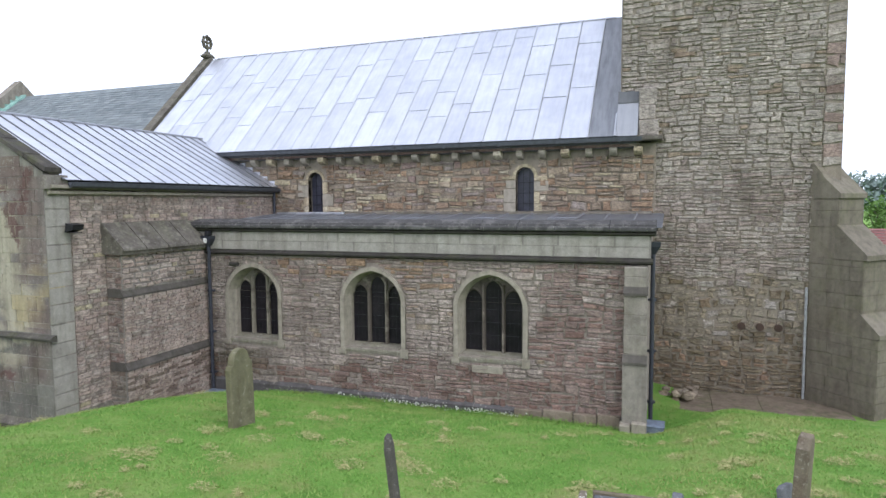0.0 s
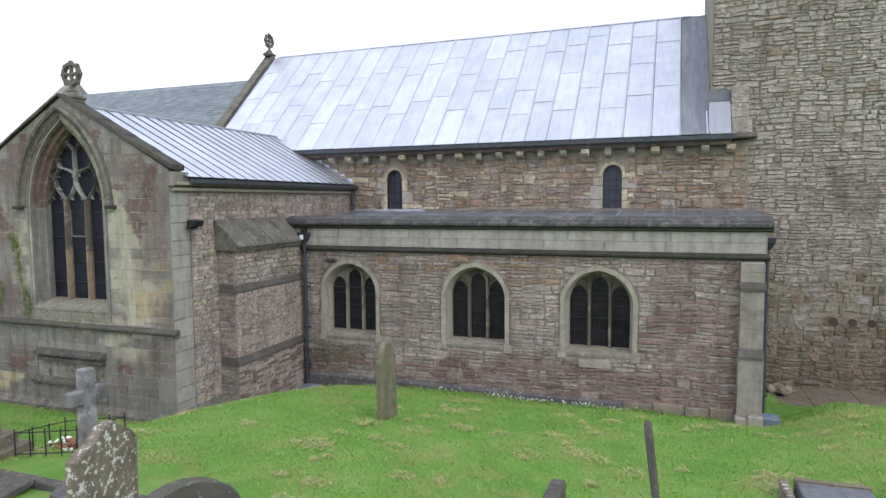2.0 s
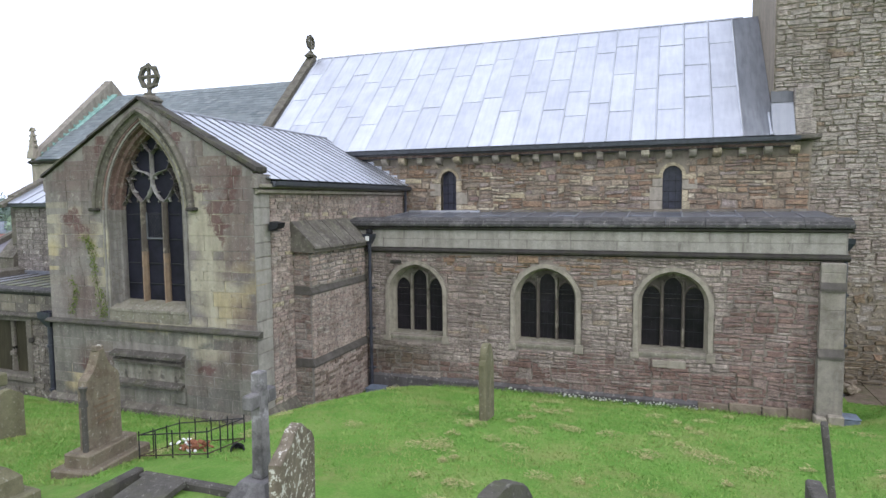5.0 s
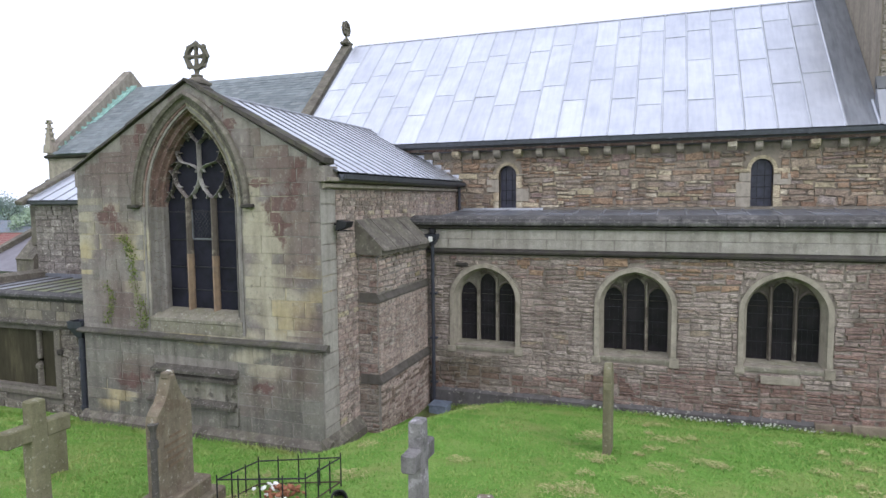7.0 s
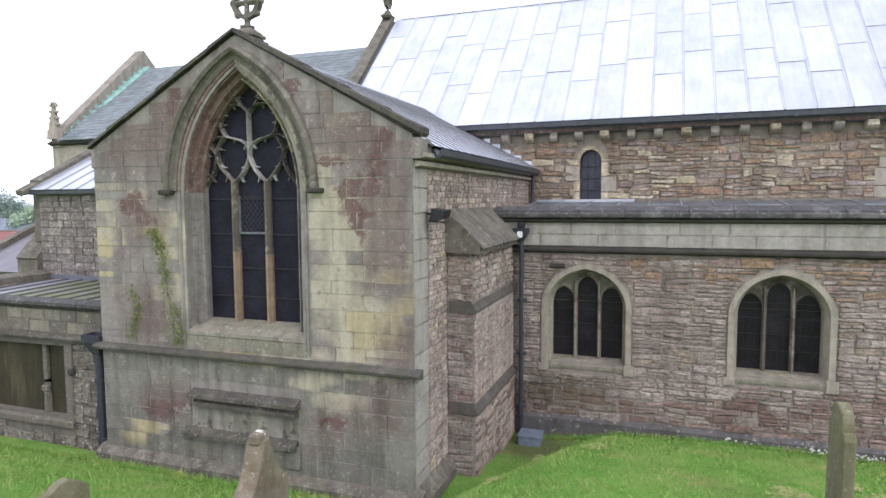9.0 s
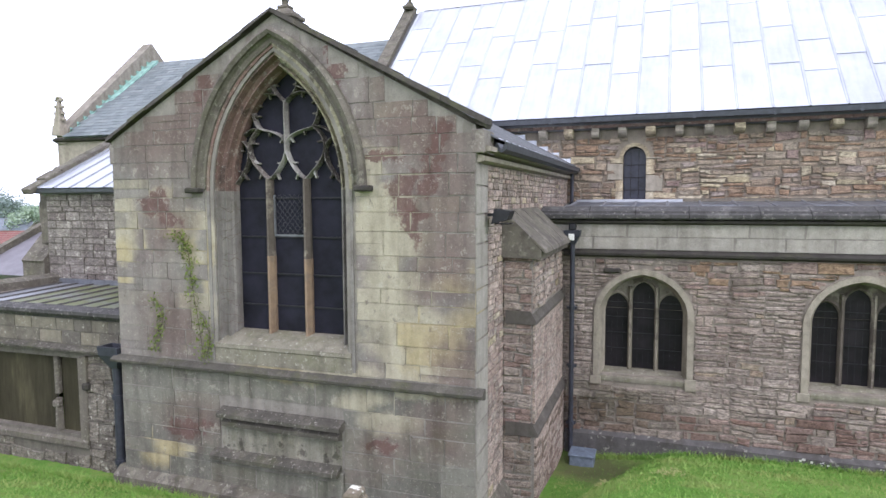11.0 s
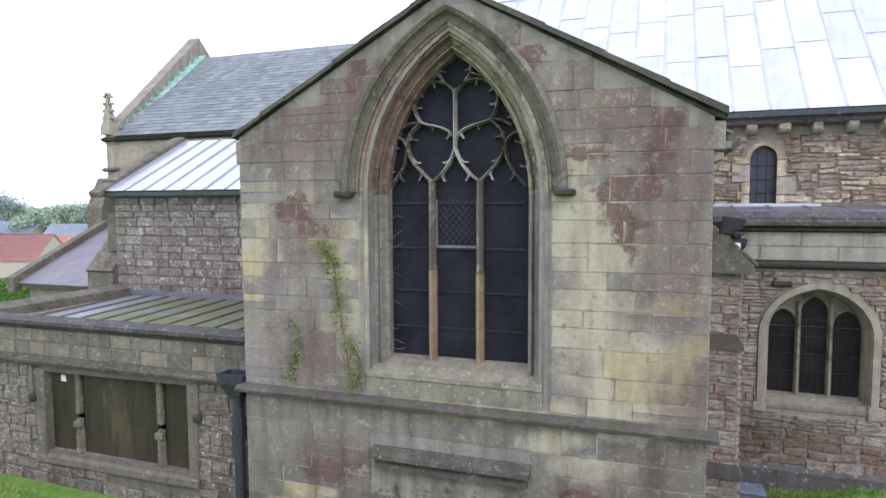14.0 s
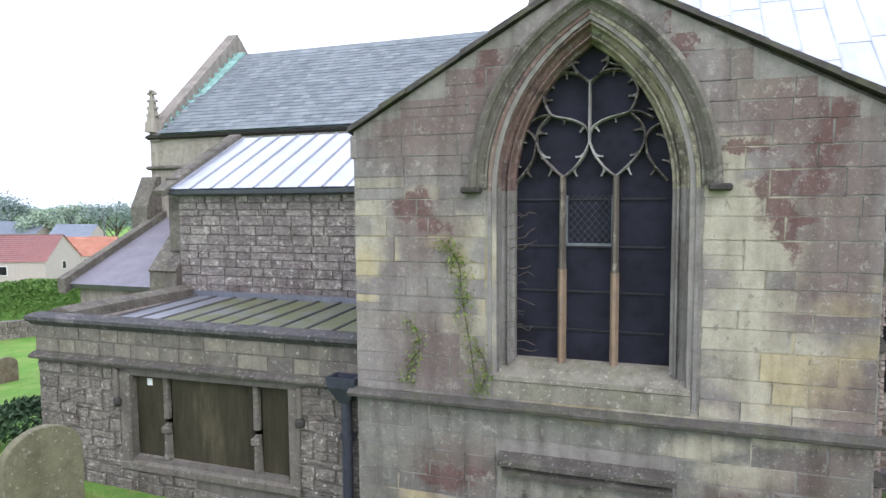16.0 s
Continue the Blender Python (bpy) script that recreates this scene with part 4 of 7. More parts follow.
def thorn(a, b, side):
    """A cusp: broad where it springs from the bar, waisted, with a small worn bud at its tip."""
    (xa, za), (xb, zb) = tp(*a, side), tp(*b, side)
    d = Vector((xb - xa, zb - za)).normalized()
    n = Vector((-d.y, d.x))
    L = 0.8 * math.hypot(xb - xa, zb - za)
    shape = [(-0.005, 0.038), (0.35 * L, 0.013), (0.72 * L, 0.007), (0.88 * L, 0.013), (L, 0.004)]
    left = [(xa + d.x * u + n.x * w, za + d.y * u + n.y * w) for u, w in shape]
    right = [(xa + d.x * u - n.x * w, za + d.y * u - n.y * w) for u, w in reversed(shape)]
    gpiece("cusp", slab(left + right, [], -3.868, -3.81), TRACERY)


CUSPS = [((0.57, 4.826), (0.45, 4.80)), ((0.07, 4.815), (0.19, 4.80)), ((0.62, 5.12), (0.48, 5.09)), ((0.06, 5.17), (0.13, 5.08)), ((0.535, 5.50), (0.42, 5.50)), ((0.50, 5.70), (0.41, 5.63)),
         ((0.44, 4.68), (0.50, 4.55)), ((0.19, 4.66), (0.13, 4.54)), ((0.77, 4.65), (0.69, 4.55)), ((0.205, 5.95), (0.11, 5.92)), ((0.28, 5.82), (0.27, 5.72)), ((0.30, 5.27), (0.31, 5.18))]
for sd in (1, -1):
    for a, b in CUSPS:
        thorn(a, b, sd)
# broken cusping left along the arch
for zc, xc in ((4.72, 0.905), (5.02, 0.835), (5.32, 0.735), (5.58, 0.615), (5.82, 0.455)):
    for sd in (1, -1):
        thorn((xc + 0.03, zc), (xc - 0.10, zc + 0.03 * sd), sd)
for x in (-0.65, -0.03, 0.60):
    for z in (2.66, 3.14, 3.70, 4.28):
        gpiece("saddle_bar", boxed(GCX + x - 0.26, GCX + x + 0.26, -3.825, -3.80, z, z + 0.022), IRON)
grid = bmesh.new()
gx0, gx1, gz0, gz1 = GCX - 0.285, GCX + 0.235, 3.75, 4.34
for k in range(-6, 13):
    for d in (1, -1):
        # diagonal wires, cut to the little casement
        xa = gx0 + 0.085 * k
        pts = []
        for i in range(25):
            t = i / 24
            z = gz0 + (gz1 - gz0) * t
            x = xa + d * (gz1 - gz0) * t * 0.85 if d > 0 else xa + (gz1 - gz0) * (1 - t) * 0.85
            if gx0 <= x <= gx1:
                pts.append((x, z))
        if len(pts) > 2:
            rod(grid, (pts[0][0], -3.815, pts[0][1]), (pts[-1][0], -3.815, pts[-1][1]), 0.0025, sides=4)
gpiece("casement_lattice", grid, LATTICE, "small diamond lattice casement")
frame_bm = bmesh.new()
box(frame_bm, gx0 - 0.015, gx1 + 0.015, -3.83, -3.80, gz0 - 0.03, gz0)
box(frame_bm, gx0 - 0.02, gx0, -3.83, -3.80, gz0, gz1)
box(frame_bm, gx1, gx1 + 0.02, -3.83, -3.80, gz0, gz1)
gpiece("casement_frame", frame_bm, PALEMETAL, "pale casement frame")

# ---- the boarded chapel window ----
bw = base_empty("window_7", (-20.95, -3.93, 0.2))
structure(bw, "wide square-headed chapel window filled with olive weathered boards", "window")


def bpiece(name, bm, mat, label=""):
    bmesh.ops.translate(bm, verts=bm.verts, vec=(20.95, 3.93, -0.2))
    return part(name, bm, mat, bw, label)


def boards():
    s = Shade("olive_weathered_board", 0.8, spec=0.2)
    base = s.ramp(s.noise(1.2, 5, 0.7, stretch=(1.5, 1.5, 0.4)), [(0.3, (0.026, 0.023, 0.014)), (0.55, (0.046, 0.041, 0.024)), (0.8, (0.09, 0.08, 0.048))])
    base = s.mix(0.6, base, s.ramp(s.noise(14, 4, 0.7, stretch=(1, 1, 0.12)), [(0.35, (0.55, 0.55, 0.5)), (0.65, (1.2, 1.2, 1.2))]), "MULTIPLY")
    s.colour(base)
    s.bump(s.noise(30, 3, 0.6), 0.3, 0.006)
    return s.m


OLIVE_BOARD = boards()
for a, b in ((-22.40, -21.84), (-21.70, -20.16), (-20.02, -19.48)):
    bpiece("board_panel", boxed(a, b, -3.80, -3.77, 0.2, 1.56, 0.004), OLIVE_BOARD, "olive weathered board panel")
for x in (-21.77, -20.09):
    lower = loft([[(x + dx, y, 0.2) for dx, y in ((-0.07, -3.80), (-0.03, -3.90), (0.03, -3.90), (0.07, -3.80))],
                  [(x + dx * 0.7, y, 0.78) for dx, y in ((-0.07, -3.80), (-0.03, -3.88), (0.03, -3.88), (0.07, -3.80))]])
    bpiece("mullion", lower, MOULD, "broken stone mullion stump")
    bpiece("mullion", boxed(x - 0.05, x + 0.05, -3.87, -3.78, 0.85, 1.56, 0.015), MOULD, "eroded stone mullion")
    bpiece("knob", boxed(x - 0.09, x + 0.07, -3.91, -3.80, 0.62, 0.74, 0.025), MOULD)
bpiece("surround", boxed(-22.62, -22.41, -3.955, -3.6, 0.05, 1.58, 0.02), CHAPELSTONE, "worn stone jamb")
bpiece("surround", boxed(-19.48, -19.29, -3.955, -3.6, 0.05, 1.58, 0.02), CHAPELSTONE, "worn stone jamb")
bpiece("sill", prism([(-3.6, 0.24), (-3.8, 0.2), (-3.98, 0.10), (-3.98, 0.0), (-3.6, 0.0)], "x", -22.62, -19.29), CHAPELSTONE, "weathered stone sill")
for x in (-22.64, -19.27):
    bpiece("label_return", boxed(x - 0.035, x + 0.035, -4.0, -3.9, 1.16, 1.62, 0.012), CHAPELSTONE)
    bpiece("label_stop", boxed(x - 0.07, x + 0.07, -4.02, -3.9, 1.03, 1.16, 0.03), DARKSTONE)
bpiece("notice", boxed(-22.17, -22.07, -3.815, -3.80, 1.36, 1.47, 0.002), WHITE, "small pale notice plate")

# ---- table ledge low on the gabled front ----
tb = structure(solid("wall_niche", boxed(-16.28, -14.22, -4.19, -4.15, 0.42, 1.0, 0.01), NICHE), "blocked recess low in the gabled front", "wall niche")
for z, x0, x1, d in ((1.0, -16.25, -14.18, 0.17), (0.86, -16.2, -14.22, 0.12), (0.33, -16.42, -14.24, 0.15)):
    part("ledge", prism([(-4.19, z), (-4.19 - d, z + 0.03), (-4.19 - d, z + 0.09), (-4.19, z + 0.16)], "x", x0, x1), WETSTRING, tb, "dark weathered stone ledge")
part("corbel_end", boxed(-14.45, -14.2, -4.25, -4.15, 0.02, 0.4, 0.02), M_FRONT_LOW[0], tb)


# ---- nave eaves: corbels, wall plate, gutter ----
def corbel(x, k):
    prof = [(3.78, 5.92), (3.50, 5.92), (3.48, 5.86), (3.52, 5.79), (3.60, 5.73), (3.70, 5.70), (3.78, 5.70)]
    if k % 3 == 1:
        prof = [(3.78, 5.92), (3.47, 5.92), (3.46, 5.80), (3.55, 5.74), (3.78, 5.70)]
    if k % 3 == 2:
        prof = [(3.78, 5.92), (3.50, 5.92), (3.53, 5.84), (3.50, 5.78), (3.56, 5.71), (3.78, 5.68)]
    w = (0.10, 0.11, 0.09)[k % 3]
    bm = prism(prof, "x", x - w, x + w)
    bmesh.ops.bevel(bm, geom=bm.edges[:], offset=0.014, segments=1, affect="EDGES")
    part("corbel", bm, (DRESSED, M_YELLOW[0], PALE)[k % 3], wall_clerestory, "carved stone eaves corbel")


for k in range(20):
    corbel(-12.83 + 0.625 * k, k)
structure(solid("eaves_course", boxed(-17.9, -0.95, 3.52, 3.9, 5.925, 6.04, 0.01), REDARCH), "plain stone course on the corbels", "moulding")


def gutter(name, pts_profile, axis, a, b, label):
    return structure(solid(name, prism(pts_profile, axis, a, b), GUTTER), label, "gutter")


gutter("gutter", [(3.30, 6.16), (3.31, 6.05), (3.42, 6.03), (3.46, 6.06), (3.46, 6.16), (3.44, 6.16), (3.43, 6.08), (3.33, 6.08), (3.32, 6.16)], "x", -15.2, -0.86, "dark iron eaves gutter of the nave")
gutter("gutter", [(-12.10, 5.0), (-12.09, 4.90), (-12.03, 4.87), (-11.96, 4.91), (-11.95, 5.0), (-11.97, 5.0), (-12.03, 4.90), (-12.08, 5.0)], "y", -3.75, 3.72, "dark iron eaves gutter of the transept")
gutter("gutter", [(-0.72, 4.56), (-0.71, 4.47), (-0.62, 4.45), (-0.58, 4.5), (-0.58, 4.56)], "x", -24.5, -18.3, "dark eaves gutter of the choir chapel")
for k in range(9):
    x = -14.2 + 1.6 * k
    part("gutter_joint", boxed(x - 0.03, x + 0.03, 3.295, 3.31, 6.03, 6.17), GUTTER, bpy.data.objects["gutter"])

# ---- lead roofs: sheets and rolls ----
SLOPE = math.atan2(10.36 - 6.16, 7.72 - 3.40)
SLEN = math.hypot(10.36 - 6.16, 7.72 - 3.40)


def tilted(angle, axis, origin):
    if axis == "x":
        return Matrix.Translation(origin) @ Matrix.Rotation(angle, 4, "X")
    return Matrix.Translation(origin) @ Matrix.Rotation(-angle, 4, "Y")


def sheet_bm(w, l, thick=0.012, lift=0.012):
    """A lead sheet, its lower edge a little proud of the one below."""
    bm = bmesh.new()
    top = [(-w / 2, 0, thick + lift), (w / 2, 0, thick + lift), (w / 2, l, thick), (-w / 2, l, thick)]
    low = [(-w / 2, 0, lift), (w / 2, 0, lift), (w / 2, l, 0), (-w / 2, l, 0)]
    t = [bm.verts.new(p) for p in top]
    b = [bm.verts.new(p) for p in low]
    bm.faces.new(t)
    bm.faces.new(list(reversed(b)))
    for i in range(4):
        j = (i + 1) % 4
        bm.faces.new((b[i], b[j], t[j], t[i]))
    return bm


def roll_bm(l, r=0.03):
    bm = bmesh.new()
    rings = []
    for y in (-0.01, l):
        rings.append([(r * 1.25 * math.cos(math.pi * k / 6), y, r * 1.3 * math.sin(math.pi * k / 6)) for k in range(7)])
    return loft(rings, bm)


nave_roof = structure(base_empty("roof_nave", (-9.0, 3.4, 6.16)), "steep nave roof of bright silvery sheet lead with rolls", "lead roof")
rng = random.Random(5)
frame_n = tilted(SLOPE, "x", (0, 3.40, 6.175))
inv_n = Matrix.Translation((9.0, -3.4, -6.16))
seams = [-2.22, -2.955, -3.69, -4.435, -5.11, -5.80, -6.43, -7.13] + [-7.13 - 0.70 * k for k in range(1, 16)]
LAPS = [(2.29, 4.64), (1.90, 3.53, 5.06), (1.37, 3.12, 4.73), (2.44, 5.35), (1.39, 3.31, 4.92), (1.86, 4.61), (1.29, 2.53, 5.08), (1.65, 3.24, 4.9), (2.65, 4.5)]
for k, x in enumerate(seams):
    ob = part("lead_roll", roll_bm(SLEN, 0.026), LEAD_ROLL, nave_roof)
    ob.matrix_local = inv_n @ frame_n @ Matrix.Translation((x, 0, 0.016))
    if k + 1 == len(seams):
        continue
    if k < len(LAPS):
        laps = list(LAPS[k])
    else:
        laps = [rng.uniform(1.2, 2.6)]
        while SLEN - laps[-1] > 2.6:
            laps.append(laps[-1] + rng.uniform(1.5, 2.3))
    wide = x - seams[k + 1]
    for lo, hi in zip([0.0] + laps, laps + [SLEN]):
        ob = part("lead_sheet", sheet_bm(wide - 0.034, hi - lo), LEAD, nave_roof)
        ob.matrix_local = inv_n @ frame_n @ Matrix.Translation((x - wide / 2, lo, rng.uniform(0.002, 0.006))) @ Matrix.Rotation(rng.uniform(-0.004, 0.004), 4, "Y")
ob = part("flashing", sheet_bm(0.78, SLEN), LEAD_STREAKED, nave_roof, "dark streaked lead strip beside the tower")
ob.matrix_local = inv_n @ frame_n @ Matrix.Translation((-1.84, 0, 0.004))
ob = part("lead_roll", roll_bm(0.95), LEAD_ROLL, nave_roof)
ob.matrix_local = inv_n @ frame_n @ Matrix.Translation((-1.53, 0, 0.02))
ob = part("ridge_roll", roll_bm(15.6, 0.045), LEAD, nave_roof)
ob.matrix_local = inv_n @ Matrix.Translation((-1.9, 7.72, 10.37)) @ Matrix.Rotation(math.pi / 2, 4, "Z")
# the bright cheek against the tower
cheek = part("cheek", prism([(3.40, 6.19), (3.98, 7.28), (3.98, 6.2)], "x", -1.50, -0.97), LEAD_GREY, nave_roof, "bright lead cheek piece")
cheek.matrix_local = inv_n
cheek2 = part("cheek_cap", prism([(3.86, 7.1), (4.0, 7.42), (4.05, 7.42), (4.05, 7.1)], "x", -1.50, -0.97), LEAD_DARK, nave_roof)
cheek2.matrix_local = inv_n
for z0, z1, x1, y0 in ((6.2, 6.62, -0.46, 3.62), (6.62, 7.0, -0.55, 3.70), (7.0, 7.46, -0.52, 3.78)):
    part("kneeler_block", boxed(-0.96, x1, y0, 4.1, z0, z1 - 0.012, 0.02), M_TOWER[0], wall_tower)
part("kneeler_slab", boxed(-1.0, -0.36, 3.4, 4.1, 6.07, 6.19, 0.02), MOULD, wall_tower)

trans_roof = structure(base_empty("roof_transept", (-13.6, 0, 5.9)), "transept roof of narrow silvery lead bays", "lead roof")
inv_t = Matrix.Translation((13.6, 0, -5.9))
tang = math.atan2(6.70 - 5.02, -12.07 - GCX)
tlen = math.hypot(6.70 - 5.02, -12.07 - GCX)
frame_t = Matrix.Translation((-12.07, 0, 5.025)) @ Matrix.Rotation(math.pi / 2, 4, "Z") @ Matrix.Rotation(tang, 4, "X")
y = -3.85
while y < 4.05:
    ob = part("lead_sheet", sheet_bm(0.375, tlen), LEAD, trans_roof)
    ob.matrix_local = inv_t @ frame_t @ Matrix.Translation((y + 0.2, 0, 0.004))
    # dark rolls: the shadow lines between bays are put into their colour
    ob = part("lead_roll", roll_bm(tlen, 0.022), LEAD_DARK, trans_roof)
    ob.matrix_local = inv_t @ frame_t @ Matrix.Translation((y, 0, 0.014))
    y += 0.40
ob = part("ridge_roll", roll_bm(7.95, 0.05), LEAD_GREY, trans_roof)
ob.matrix_local = inv_t @ Matrix.Translation((GCX, -3.85, 6.70))
for k in range(7):
    # stepped flashing up the nave wall
    x = -12.2 - 0.28 * k
    z = 5.12 + 0.155 * k
    ob = part("step_flashing", boxed(x - 0.28, x + 0.02, 3.735, 3.765, z - 0.14, z + 0.12), LEAD, trans_roof)
    ob.matrix_local = inv_t

choir_roof = structure(base_empty("roof_choir", (-21.3, 0, 5)), "choir chapel roof of pale lead with rolls", "lead roof")
inv_c = Matrix.Translation((21.3, 0, -5))
cang, clen = math.atan2(5.90 - 4.56, 1.95 + 0.66), math.hypot(5.90 - 4.56, 1.95 + 0.66)
frame_c = tilted(cang, "x", (0, -0.66, 4.565))
for k in range(12):
    x = -24.4 + 0.53 * k
    ob = part("lead_roll", roll_bm(clen, 0.028), LEAD_GREY, choir_roof)
    ob.matrix_local = inv_c @ frame_c @ Matrix.Translation((x, 0, 0.016))
    ob = part("lead_sheet", sheet_bm(0.50, clen), LEAD, choir_roof)
    ob.matrix_local = inv_c @ frame_c @ Matrix.Translation((x + 0.265, 0, 0.004))
ob = part("verge_coping", boxed(-24.72, -24.40, -0.2, clen - 0.7, -0.05, 0.10, 0.02), MOULD, choir_roof, "weathered verge coping")
ob.matrix_local = inv_c @ frame_c
for k in range(5):
    ob = part("coping_step", boxed(-24.75, -24.40, 0.0, 0.5, 0.06, 0.15, 0.02), MOULD, choir_roof)
    ob.matrix_local = inv_c @ frame_c @ Matrix.Translation((0, 0.3 + 0.52 * k, 0))

low_roof = structure(base_empty("roof_chapel", (-21.2, -2, 2.2)), "low chapel roof of mossy green lead with dark rolls", "lead roof")
inv_l = Matrix.Translation((21.2, 2, -2.2))
lang, llen = math.atan2(0.12, 3.15), 3.24
frame_l = tilted(lang, "x", (0, -3.75, 2.125))
for k in range(12):
    x = -23.9 + 0.5 * k
    ob = part("lead_roll", roll_bm(llen, 0.028), LEAD_BROWN, low_roof)
    ob.matrix_local = inv_l @ frame_l @ Matrix.Translation((x, 0, 0.014))
    ob = part("lead_sheet", sheet_bm(0.46, llen), LEAD_MOSS if k > 1 else LEAD_GREY, low_roof)
    ob.matrix_local = inv_l @ frame_l @ Matrix.Translation((x + 0.25, 0, 0.004))
ob = part("upstand", boxed(-24.0, -18.2, -0.56, -0.49, 2.2, 2.38), LEAD_BLUE, low_roof, "blue-grey lead upstand against the wall")
ob.matrix_local = inv_l

aisle_roof = structure(base_empty("roof_aisle", (-6, 2, 4)), "low aisle roof of grey lead with rolls", "lead roof")
inv_a = Matrix.Translation((6, -2, -4))
frame_a = tilted(math.atan2(0.25, 3.5), "x", (0, 0.34, 3.93))
for k in range(17):
    x = -12.0 + 0.69 * k
    ob = part("lead_roll", roll_bm(3.45, 0.026), LEAD_GREY, aisle_roof)
    ob.matrix_local = inv_a @ frame_a @ Matrix.Translation((x, 0, 0.014))
    ob = part("lead_sheet", sheet_bm(0.65, 3.45), LEAD_BLUE, aisle_roof)
    ob.matrix_local = inv_a @ frame_a @ Matrix.Translation((x + 0.345, 0, 0.004))
for k in range(16):
    ob = part("lead_lap", boxed(-11.98 + 0.69 * k, -11.35 + 0.69 * k, -0.006, 0.006, 0.004, 0.024), LEAD_GREY if k % 3 else LEAD_DARK, aisle_roof)
    ob.matrix_local = inv_a @ frame_a @ Matrix.Translation((0, (1.5, 2.1, 1.1)[k % 3], 0.012))
structure(solid("offset_ledge", prism([(3.77, 4.13), (3.60, 4.13), (3.60, 4.19), (3.66, 4.235), (3.77, 4.26)], "x", -9.7, -0.6), MOULD), "worn stone ledge where the aisle roof meets the clerestory", "moulding")
ob = part("flashing", boxed(-12.2, -1.0, 3.58, 3.60, 4.10, 4.17), LEAD_DARK, aisle_roof)
ob.matrix_local = inv_a
ob = part("lead_patch", boxed(-12.0, -9.6, 3.55, 3.72, 4.17, 4.24, 0.01), LEAD, aisle_roof, "bright new lead patch")
ob.matrix_local = inv_a


# ---- stone facing, laid course by course ----
def free_parts(lo, hi, blocks):
    out = [(lo, hi)]
    for a, b in blocks:
        nxt = []
        for p, q in out:
            if b <= p or a >= q:
                nxt.append((p, q))
            else:
                if a - p > 0.04:
                    nxt.append((p, a))
                if q - b > 0.04:
                    nxt.append((b, q))
        out = nxt
    return out


def lay(rng, u0, u1, v0, v1, hs, ws, outlines=(), edge=None, split=0.0, blocks=()):
    """Stones as (ua, ub, va, vb): rough courses between v0 and v1, kept clear of the outlines."""
    stones = []
    v = v0
    while v < v1 - 0.02:
        h = min(rng.uniform(*hs), v1 - v)
        if v1 - (v + h) < hs[0] * 0.6:
            h = v1 - v
        lo, hi = (u0, u1) if edge is None else edge(v + h)
        taken = [b[:2] for b in blocks if b[2] < v + h and b[3] > v]
        for o in outlines:
            spans = [s for s in (width_at(o, v + 0.01), width_at(o, v + h / 2), width_at(o, v + h - 0.005)) if s]
            if spans:
                taken.append((min(s[0] for s in spans), max(s[1] for s in spans)))
        for a, b in free_parts(lo, hi, taken):
            u = a
            while u < b - 0.005:
                w = rng.uniform(*ws)
                if b - (u + w) < ws[0] * 0.6:
                    w = b - u
                if split and h > 0.1 and rng.random() < split:
                    c = v + h * rng.uniform(0.4, 0.6)
                    stones.append((u, u + w, v, c))
                    stones.append((u, u + w, c, v + h))
                else:
                    stones.append((u, u + w, v, v + h))
                u += w
        v += h
    return stones


def stone_verts(rng, w, h, proud, cham, rough):
    """A stone with knocked-off corners: back, rim and face rings of eight points."""
    j = lambda k: rng.uniform(-k, k)
    c = min(cham, w * 0.25, h * 0.25)
    outline = []
    for a, b in ((-1, -1), (1, -1), (1, 1), (-1, 1)):
        cut_u, cut_v = rng.uniform(0.02, 0.03 + rough * 9) * min(w, 0.3), rng.uniform(0.02, 0.04 + rough * 8) * h
        p = (a * (w / 2 - cut_u), b * (h / 2 - abs(j(rough)))), (a * (w / 2 - abs(j(rough))), b * (h / 2 - cut_v))
        outline += p if a * b > 0 else (p[1], p[0])
    if rough > 0.01:
        skew = [(j(0.04) * w, j(0.16) * h) for _ in range(4)]
        outline = [(x + skew[k // 2][0], z + skew[k // 2][1]) for k, (x, z) in enumerate(outline)]
    back = [(x, 0.03, z) for x, z in outline]
    rim = [(x, -proud + c * 0.7, z) for x, z in outline]
    front = [(x - math.copysign(c, x), -proud + j(rough * 0.45), z - math.copysign(c, z)) for x, z in outline]
    return back + rim + front


STONE_FACES = [(i, (i + 1) % 8, 8 + (i + 1) % 8, 8 + i) for i in range(8)] + [(8 + i, 8 + (i + 1) % 8, 16 + (i + 1) % 8, 16 + i) for i in range(8)] + [tuple(range(16, 24))]


